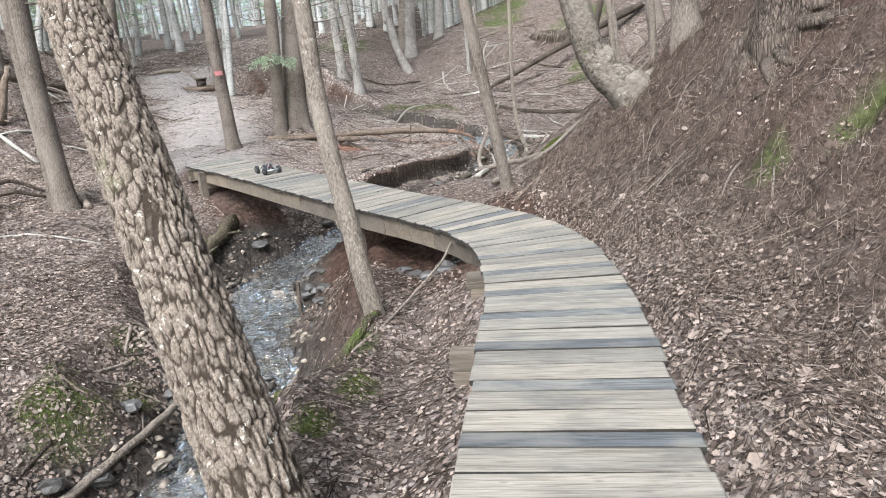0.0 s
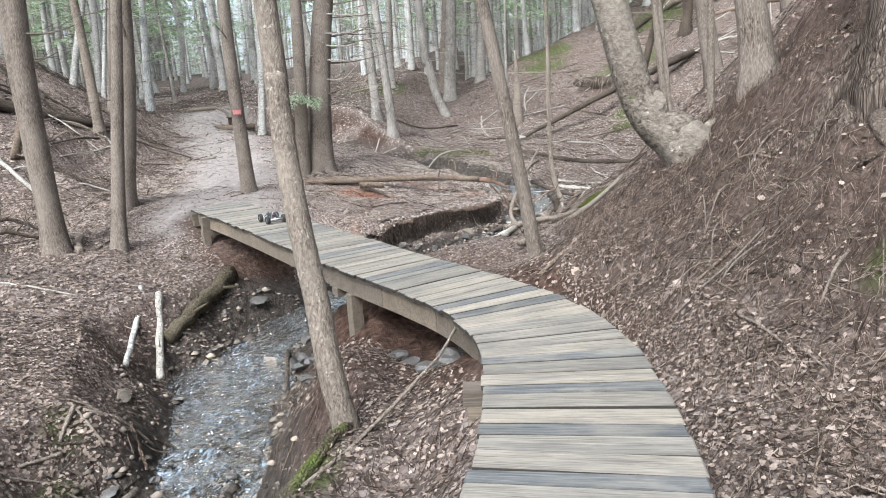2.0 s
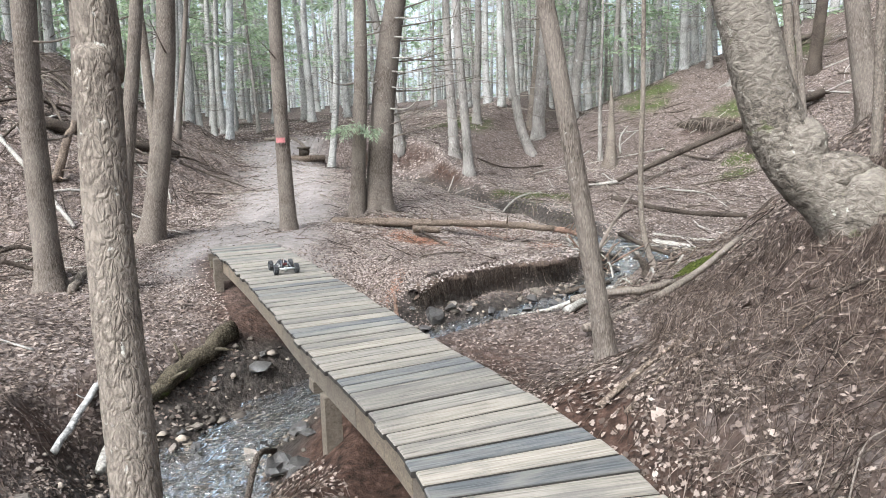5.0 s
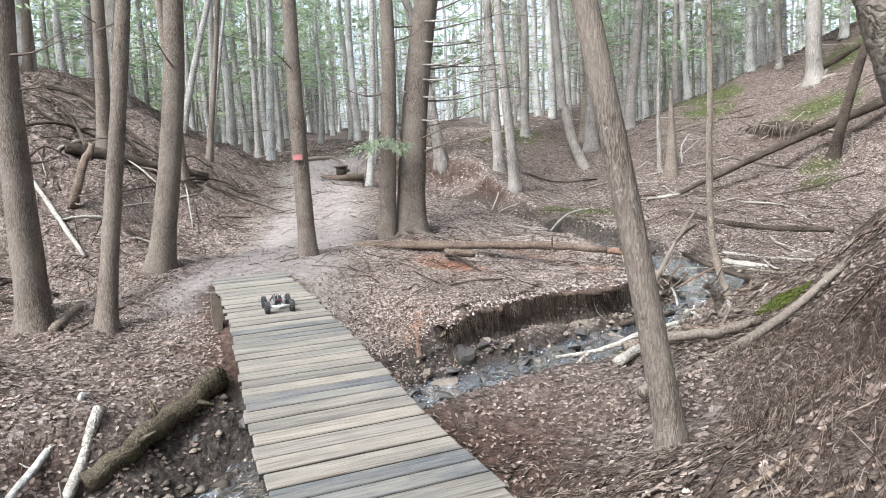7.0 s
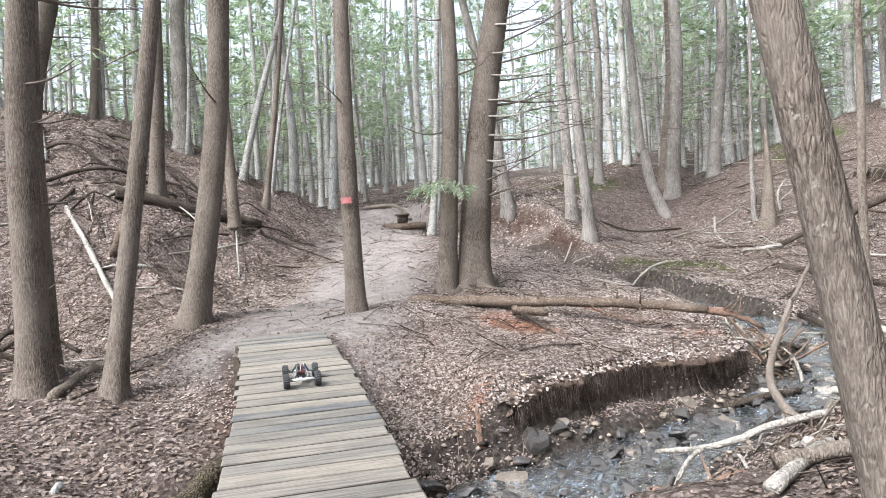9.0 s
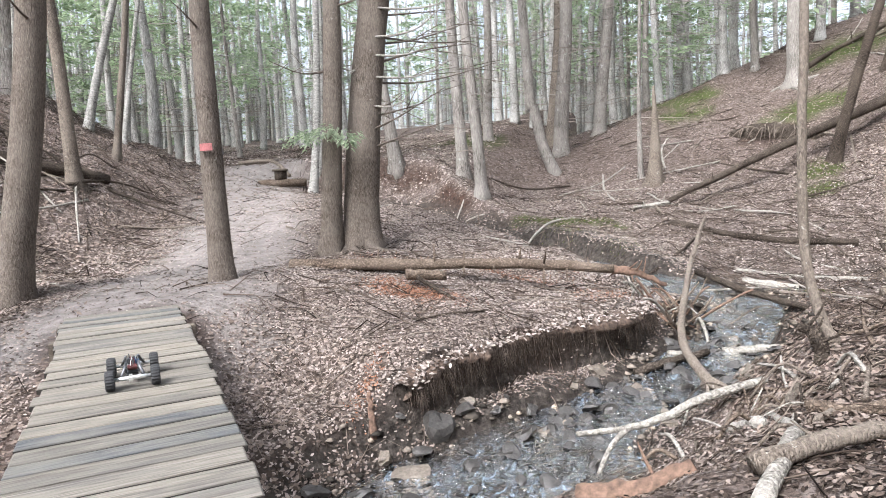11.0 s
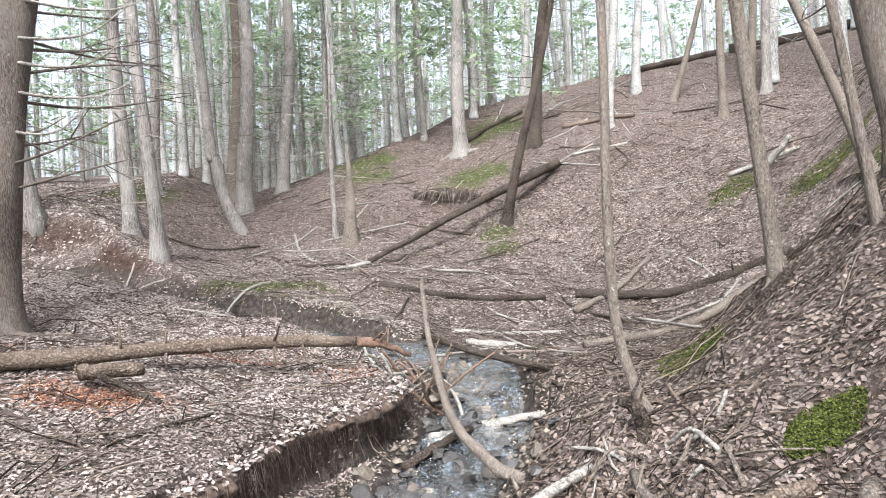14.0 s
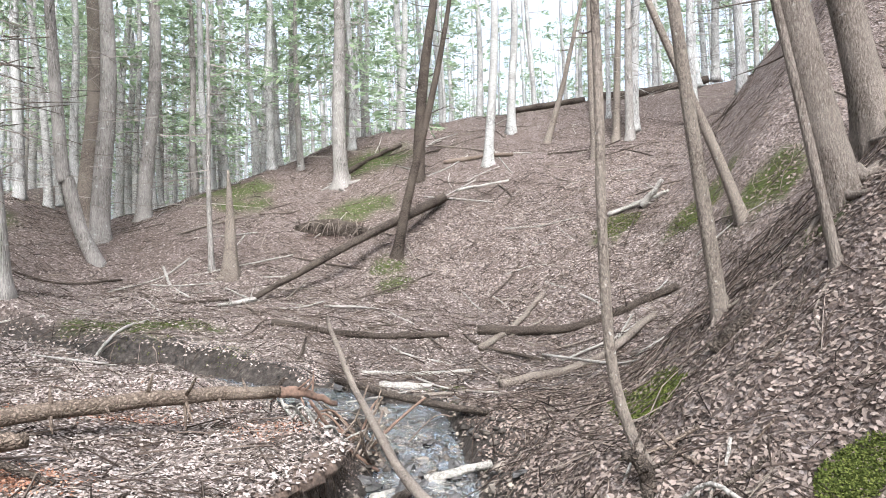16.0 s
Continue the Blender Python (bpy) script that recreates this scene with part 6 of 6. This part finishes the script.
# the next two are pale leaves, lifted further to imitate distance haze
M_LEAF_PALE = litter_material("haze_pale_beech_leaves", (0.0, (0.12, 0.096, 0.084)), (0.25, (0.215, 0.181, 0.164)), (0.5, (0.285, 0.248, 0.229)), (0.75, (0.345, 0.309, 0.290)), (0.95, (0.385, 0.350, 0.331)), (1.0, (0.43, 0.397, 0.376)))
M_LEAF_FLAT = litter_material("haze_pale_leaves", (0.0, (0.08, 0.061, 0.052)), (0.3, (0.17, 0.140, 0.124)), (0.6, (0.25, 0.214, 0.196)), (0.93, (0.315, 0.278, 0.260)), (1.0, (0.38, 0.344, 0.323)))
M_LEAF_DARK = litter_material("dark_leaves", (0.0, (0.05, 0.038, 0.031)), (0.3, (0.10, 0.079, 0.067)), (0.6, (0.155, 0.127, 0.110)), (0.9, (0.21, 0.174, 0.152)), (1.0, (0.28, 0.245, 0.222)))
M_TWIG = litter_material("twigs_and_rootlets", (0.0, (0.025, 0.019, 0.016)), (0.5, (0.07, 0.054, 0.044)), (0.85, (0.14, 0.115, 0.098)), (1.0, (0.24, 0.205, 0.18)))
M_ROOTLET = litter_material("pale_rootlets", (0.0, (0.03, 0.022, 0.018)), (0.4, (0.065, 0.048, 0.039)), (0.75, (0.125, 0.098, 0.082)), (1.0, (0.27, 0.23, 0.20)))
M_MOSS = litter_material("cushion_moss", (0.0, (0.03, 0.042, 0.010)), (0.5, (0.075, 0.096, 0.022)), (1.0, (0.15, 0.17, 0.048)))
lr = np.random.RandomState(71)


def clear(x, y, leaf=True):
    """Which spots may hold litter: off the deck, the water and, mostly, the trail."""
    ok = line_field(x, y, DECK)[0] > 0.47
    ok &= line_field(x, y, BROOK)[0] > (0.5 + 0.25 * lr.rand(len(x)))
    ok &= lr.rand(len(x)) > 0.86 * trail_mask(x, y)
    return ok


def normals_at(x, y):
    e = 0.06
    n = np.stack([-(ground_at(x + e, y) - ground_at(x - e, y)) / (2 * e), -(ground_at(x, y + e) - ground_at(x, y - e)) / (2 * e), np.ones_like(x)], -1)
    return n / np.linalg.norm(n, axis=1)[:, None]


# outline of a lobed leaf, along its length and across it
LOBED = np.array([(0, 0), (0.32, 0.40), (0.46, 0.24), (0.68, 0.42), (1.0, 0.0), (0.68, -0.42), (0.46, -0.24), (0.32, -0.40)])
PENT = np.array([(0, 0.0), (0.45, 0.27), (1.0, 0.04), (0.75, -0.22), (0.25, -0.2)])
QUAD = np.array([(0, 0.03), (0.55, 0.27), (1.0, -0.02), (0.5, -0.26)])
OVAL = np.array([(0, 0), (0.3, 0.26), (0.65, 0.22), (1.0, 0), (0.65, -0.22), (0.3, -0.26)])


def leaves(x, y, size, outline, tilt=0.32, lift=0.012, z=None):
    n = len(x)
    nrm = (normals_at(x, y) if z is None else np.array([0.15, 0, 1.0])) + lr.normal(0, tilt, (n, 3))
    nrm /= np.linalg.norm(nrm, axis=1)[:, None]
    a = lr.uniform(0, 6.283, n)
    t = np.stack([np.cos(a), np.sin(a), np.zeros(n)], -1)
    t -= nrm * (t * nrm).sum(1)[:, None]
    t /= np.linalg.norm(t, axis=1)[:, None]
    b = np.cross(nrm, t)
    c = np.stack([x, y, (ground_at(x, y) if z is None else z) + lift * lr.uniform(0.2, 1.6, n)], -1)
    curl, fold = lr.uniform(-0.25, 0.45, n), lr.uniform(0.0, 0.7, n)
    k = len(outline)
    v = np.empty((n, k, 3))
    for i, (u, w) in enumerate(outline):
        bend = curl * (u - 0.5) ** 2 + fold * abs(w)
        v[:, i] = c + ((u - 0.5) * size)[:, None] * t + (w * size)[:, None] * b + (bend * size)[:, None] * nrm
    return v.reshape(-1, 3), np.arange(n * k).reshape(n, k)


def spread(n, x0, x1, y0, y1):
    x, y = lr.uniform(x0, x1, n), lr.uniform(y0, y1, n)
    ok = clear(x, y)
    return x[ok], y[ok]


def leaf_layer(name, label, n, box, lo, hi, outline, thin=None, tilt=0.2, material=None):
    x, y = spread(n, *box)
    if thin is not None:
        keep = lr.rand(len(x)) < thin(x, y)
        x, y = x[keep], y[keep]
    # few leaves stay on the steepest soil
    keep = (normals_at(x, y)[:, 2] > 0.62) | (lr.rand(len(x)) < 0.2)
    x, y = x[keep], y[keep]
    v, f = leaves(x, y, lr.uniform(lo, hi, len(x)), outline, tilt)
    return tagged(new(name, fast_mesh(name, v, f, material or M_LEAF)), label, "leaf litter", kind="stuff")


def slope_side(x, y):
    d, s, _ = line_field(x, y, FOOT_RIGHT)
    return -s * d


leaf_layer("leaf_litter", "dead leaves on the near bank", 44000, (-5.5, 4.0, 2.0, 9.5), 0.018, 0.042, LOBED, lambda x, y: np.where(slope_side(x, y) > 0.2, 0.16, np.where(x > 1.0, 0.9, 0.8)), material=M_LEAF)
leaf_layer("leaf_litter", "carpet of small dead leaves on the flood plain", 72000, (-7.5, 0.6, 12.0, 15.2), 0.018, 0.041, PENT, material=M_LEAF_FLAT)
leaf_layer("leaf_litter", "carpet of pale dead leaves on the flood plain", 84000, (-7.5, 1.0, 15.0, 20.5), 0.022, 0.047, PENT, material=M_LEAF_PALE)
leaf_layer("leaf_litter", "dark dead leaves along the brook bank", 44000, (-9.5, -2.0, 4.0, 14.0), 0.032, 0.068, PENT, material=M_LEAF_DARK)
leaf_layer("leaf_litter", "dead oak leaves on the slope above the brook", 64000, (0.6, 6.0, 10.5, 17.5), 0.026, 0.055, PENT, lambda x, y: smooth(10.2, 12.6, y) * 0.9 + 0.1, 0.26, M_LEAF)
leaf_layer("leaf_litter", "dead leaves between the boardwalk and the brook", 14000, (-2.4, 1.6, 8.8, 13.4), 0.020, 0.045, PENT, material=M_LEAF_DARK)
leaf_layer("leaf_litter", "leaf litter beside the trail beyond the rise", 30000, (-24, -4.0, 21.0, 44.0), 0.07, 0.13, QUAD, material=M_LEAF_PALE)
leaf_layer("leaf_litter", "thin leaf litter below the far hill", 46000, (-6.0, 9.0, 17.0, 26.0), 0.032, 0.065, QUAD, None, 0.22, M_LEAF_PALE)
leaf_layer("leaf_litter", "leaf litter on the far hillside", 56000, (-6, 22, 24.0, 40.0), 0.035, 0.075, QUAD, None, 0.2, M_LEAF_FLAT)
leaf_layer("leaf_litter", "leaf litter on the bank above the trail", 34000, (-16, -6.5, 10.0, 24.0), 0.05, 0.09, QUAD, material=M_LEAF)
leaf_layer("leaf_litter", "leaf litter in the far hollow", 16000, (5, 18, 15.0, 26.0), 0.06, 0.11, QUAD)

leaf_layer("leaf_litter", "crumbled leaf fragments beside the boardwalk", 46000, (0.85, 3.0, 2.2, 8.5), 0.014, 0.036, QUAD, lambda x, y: np.where(slope_side(x, y) > 0.15, 0.22, 1.0), 0.4, M_LEAF_DARK)
leaf_layer("leaf_litter", "crumbled leaf fragments on the brook bank", 30000, (-4.5, 0.4, 3.0, 9.5), 0.015, 0.038, QUAD, lambda x, y: 1 - 0.7 * smooth(1.5, 0.9, np.hypot((x + 0.6) / 1.0, (y - 8.9) / 1.5)), 0.3, M_LEAF)
leaf_layer("leaf_litter", "pale leaf litter on the bank beside the trail", 20000, (-13.5, -5.5, 11.5, 21.0), 0.03, 0.06, QUAD, None, 0.35, M_LEAF_FLAT)
leaf_layer("leaf_litter", "large pale maple leaves scattered on the steep bank", 90, (0.9, 3.0, 2.5, 9.5), 0.05, 0.085, LOBED, tilt=0.5)

# reddish chips of rotten wood and sawdust
M_CHIPS = litter_material("sawdust", (0.0, (0.13, 0.062, 0.042)), (0.5, (0.24, 0.125, 0.082)), (1.0, (0.34, 0.205, 0.145)))
cx = np.concatenate([lr.normal(a, sx, n) for a, b, sx, sy, n in ((-2.35, 15.34, 0.27, 0.13, 3000), (-1.75, 16.9, 0.45, 0.16, 1700), (-3.0, 16.4, 0.35, 0.12, 500), (-0.3, 16.35, 0.25, 0.15, 400), (-2.17, 13.5, 0.05, 0.16, 260), (-1.2, 17.6, 0.5, 0.2, 400))])
cy = np.concatenate([lr.normal(b, sy, n) for a, b, sx, sy, n in ((-2.35, 15.34, 0.27, 0.13, 3000), (-1.75, 16.9, 0.45, 0.16, 1700), (-3.0, 16.4, 0.35, 0.12, 500), (-0.3, 16.35, 0.25, 0.15, 400), (-2.17, 13.5, 0.05, 0.16, 260), (-1.2, 17.6, 0.5, 0.2, 400))])
v, f = leaves(cx, cy, lr.uniform(0.010, 0.030, len(cx)), OVAL, 0.35, 0.024)
tagged(new("wood_chips", fast_mesh("wood_chips", v, f, M_CHIPS)), "reddish sawdust and rotten wood chips on the leaves", "wood chips", kind="stuff")

# ---- twigs, needles and rootlets ----
def strands(x, y, length, width, rise=0.03, curl=0.25):
    """Thin bent three-sided strands lying on the ground."""
    n = len(x)
    a = lr.uniform(0, 6.283, n)
    t = np.stack([np.cos(a), np.sin(a)], -1)
    bend = lr.normal(0, curl, n)
    pts = []
    for u in (0.0, 0.5, 1.0):
        px = x + t[:, 0] * length * u - t[:, 1] * length * bend * u * (1 - u) * 2
        py = y + t[:, 1] * length * u + t[:, 0] * length * bend * u * (1 - u) * 2
        pts.append(np.stack([px, py, ground_at(px, py) + 0.006 + rise * lr.rand(n) * np.sin(np.pi * u)], -1))
    v = np.empty((n, 9, 3))
    for i, p in enumerate(pts):
        w = width * (1 - 0.35 * i)
        v[:, i * 3] = p + np.stack([-t[:, 1] * w, t[:, 0] * w, np.zeros(n)], -1)
        v[:, i * 3 + 1] = p + np.stack([t[:, 1] * w, -t[:, 0] * w, np.zeros(n)], -1)
        v[:, i * 3 + 2] = p + np.stack([np.zeros(n), np.zeros(n), 1.6 * w], -1)
    f = []
    for i in range(2):
        for j in range(3):
            k = (j + 1) % 3
            f.append((i * 3 + j, i * 3 + k, i * 3 + 3 + k, i * 3 + 3 + j))
    f = (np.array(f)[None] + (np.arange(n) * 9)[:, None, None]).reshape(-1, 4)
    return v.reshape(-1, 3), f


def strand_layer(name, label, n, box, lo, hi, width, rise, thin=None, material=None, curl=0.25):
    x, y = spread(n, *box)
    if thin is not None:
        keep = lr.rand(len(x)) < thin(x, y)
        x, y = x[keep], y[keep]
    ln = lr.uniform(lo, hi, len(x))
    x2, y2 = x + 0.0, y + 0.0
    v, f = strands(x2, y2, ln, width * lr.uniform(0.5, 1.4, len(x)), rise, curl)
    far = line_field(v[:, 0], v[:, 1], DECK)[0].reshape(-1, 9).min(1) > 0.46
    keep = np.repeat(far, 6)
    return tagged(new(name, fast_mesh(name, v, f[keep], material or M_TWIG)), label, "twigs", kind="stuff")


strand_layer("rootlets", "tangle of fine roots and needles on the steep bank", 40000, (1.0, 3.4, 2.2, 11.5), 0.03, 0.14, 0.0015, 0.09, lambda x, y: np.where(slope_side(x, y) > -0.2, 0.9, 0.25), M_ROOTLET, 0.6)
strand_layer("twigs", "fine twigs on the near ground", 14000, (-4.5, 2.2, 2.5, 10.0), 0.06, 0.30, 0.0026, 0.03)
strand_layer("twigs", "twigs on the flood plain", 5000, (-8, 0.5, 12.0, 22.0), 0.08, 0.4, 0.004, 0.04)
strand_layer("twigs", "twigs in the hollow and on the slope", 10000, (0.5, 10, 11.0, 27.0), 0.10, 0.6, 0.005, 0.06)
strand_layer("twigs", "broken brushwood on the bank above the trail", 1300, (-14.5, -6.8, 11.5, 23.0), 0.2, 0.9, 0.007, 0.18)
strand_layer("twigs", "dead twigs on the hillsides", 12000, (-14, 16, 14.0, 36.0), 0.15, 0.8, 0.007, 0.08)

# ---- moss cushions ----
mx, my = lr.uniform(-4.5, 11, 150000), lr.uniform(5.0, 25, 150000)
keep = (moss_mask(mx, my) > 0.45) & (line_field(mx, my, DECK)[0] > 0.5)
mx, my = mx[keep], my[keep]
for cx, cy, rx, ry, n in ((-3.05, 6.4, 0.22, 0.3, 7000), (-2.9, 7.15, 0.12, 0.16, 2500), (-0.62, 4.95, 0.1, 0.15, 1500), (-0.5, 5.55, 0.09, 0.18, 1500), (2.41, 14.75, 0.2, 0.3, 4000), (1.62, 12.6, 0.17, 0.12, 16000), (2.2, 14.42, 0.22, 0.13, 9000), (8.9, 22.1, 0.6, 0.35, 5000), (9.5, 20.2, 0.7, 0.35, 5000), (9.5, 18.5, 0.6, 0.5, 4000)):
    ex, ey = lr.normal(cx, rx, n), lr.normal(cy, ry, n)
    keep = moss_mask(ex, ey) > 0.3
    mx, my = np.r_[mx, ex[keep]], np.r_[my, ey[keep]]
far = np.clip(my / 12.0, 0.7, 1.9)
v, f = leaves(mx, my, far * lr.uniform(0.009, 0.020, len(mx)), QUAD, 1.1, 0.022)
tagged(new("moss", fast_mesh("moss", v, f, M_MOSS)), "bright green cushion moss on the banks", "moss", kind="stuff")

# ---- overhanging turf along the cut bank, with hanging rootlets ----
brow = bent([(x, y, 0.0) for x, y, _ in CUT[2:12]], 9)
way = np.gradient(brow[:, :2], axis=0)
way /= np.linalg.norm(way, axis=1)[:, None]
out = np.stack([-way[:, 1], way[:, 0]], -1)
rim = np.c_[brow[:, :2], [float(land(x - 0.16 * u, y - 0.16 * w)) for (x, y), (u, w) in zip(brow[:, :2], out)]]
tv = []
for (x, y, z), (u, w) in zip(rim, out):
    jag = 0.022 * lr.normal() + 0.035 * np.sin(5 * y) + 0.02 * np.sin(13 * y)
    for d, dz in ((-0.26, -0.06), (-0.10, -0.012), (0.05 + jag, -0.035), (0.10 + jag, -0.075), (0.06 + jag, -0.12), (-0.16, -0.19)):
        tv.append((x + d * u, y + d * w, z + dz + 0.014 * lr.normal()))
tf = [(i * 6 + j, i * 6 + (j + 1) % 6, (i + 1) * 6 + (j + 1) % 6, (i + 1) * 6 + j) for i in range(len(rim) - 1) for j in range(6)]
M_TURF = plain_material("root_bound_soil", (0.085, 0.058, 0.043), 0.95, 0, 0.6, 25.0, 0.9)
turf = tagged(new("turf_edge", mesh_of("turf_edge", tv, tf, M_TURF)), "overhanging leafy turf edge of the cut bank", "turf", kind="structure")
k = lr.randint(0, len(rim), 2400)
aside = lr.uniform(-0.26, 0.11, 2400)
v, f = leaves(rim[k, 0] + aside * out[k, 0] + lr.normal(0, 0.03, 2400), rim[k, 1] + aside * out[k, 1] + lr.normal(0, 0.03, 2400), lr.uniform(0.03, 0.06, 2400), OVAL, 0.45, 0.012, rim[k, 2] - 0.012 - 0.30 * np.clip(aside, 0, 1))
tagged(new("leaf_litter", fast_mesh("leaf_litter", v, f, M_LEAF_PALE)), "dead leaves on the overhanging turf edge", "leaf litter", kind="stuff")
n = 2600
k = lr.randint(0, len(rim), n)
aside = lr.normal(0.07, 0.035, n)
hx, hy, hz = rim[k, 0] + aside * out[k, 0] + lr.normal(0, 0.02, n), rim[k, 1] + aside * out[k, 1] + lr.normal(0, 0.02, n), rim[k, 2] - lr.uniform(0.03, 0.12, n)
ln, w = lr.uniform(0.05, 0.26, n), 0.0018
sw = lr.normal(0, 0.03, (n, 2))
hv = np.empty((n, 6, 3))
for i, u in enumerate((0.0, 0.5, 1.0)):
    c = np.stack([hx + sw[:, 0] * u * u + 0.02 * u, hy + sw[:, 1] * u * u, hz - ln * u], -1)
    hv[:, 2 * i] = c + np.array([0.6 * w, w, 0]) * (1.2 - u)
    hv[:, 2 * i + 1] = c + np.array([-0.6 * w, -w, 0]) * (1.2 - u)
hf = (np.array([(0, 1, 3, 2), (2, 3, 5, 4)])[None] + (np.arange(n) * 6)[:, None, None]).reshape(-1, 4)
tagged(new("rootlets", fast_mesh("rootlets", hv.reshape(-1, 3), hf, M_TWIG)), "fine roots hanging from the cut bank", "roots", kind="stuff")

# ---- pebbles in the brook ----
n = 5200
k = lr.randint(60, len(bl) - 40, n)
px, py = bl[k, 0] + lr.normal(0, 0.42, n), bl[k, 1] + lr.normal(0, 0.3, n)
keep = (line_field(px, py, BROOK)[0] < 1.0) & (py > 4.2)
px, py = px[keep], py[keep]
n = len(px)
size = lr.lognormal(-3.55, 0.4, n)
cube = np.array([(1, 0, 0), (0.3, 0.9, 0), (-0.8, 0.6, 0), (-0.9, -0.5, 0), (0.4, -0.9, 0), (0.1, 0.1, 0.55), (0.0, 0.0, -0.5)])
a = lr.uniform(0, 6.28, n)
st = lr.uniform(0.7, 1.4, (n, 3))
pv = np.empty((n, 7, 3))
for i, c in enumerate(cube):
    q = c * st
    pv[:, i, 0] = px + size * (q[:, 0] * np.cos(a) - q[:, 1] * np.sin(a))
    pv[:, i, 1] = py + size * (q[:, 0] * np.sin(a) + q[:, 1] * np.cos(a))
    pv[:, i, 2] = ground_at(px, py) + size * (q[:, 2] + 0.2)
tri = np.array([(i, (i + 1) % 5, 5) for i in range(5)] + [((i + 1) % 5, i, 6) for i in range(5)])
pf = (tri[None] + (np.arange(n) * 7)[:, None, None]).reshape(-1, 3)
M_PEBBLE = litter_material("wet_pebbles", (0.0, (0.05, 0.045, 0.04)), (0.5, (0.13, 0.115, 0.10)), (0.85, (0.25, 0.22, 0.19)), (1.0, (0.36, 0.31, 0.25)))
tagged(new("pebbles", fast_mesh("pebbles", pv.reshape(-1, 3), pf, M_PEBBLE)), "wet gravel and pebbles of the brook bed", "gravel", kind="stuff")
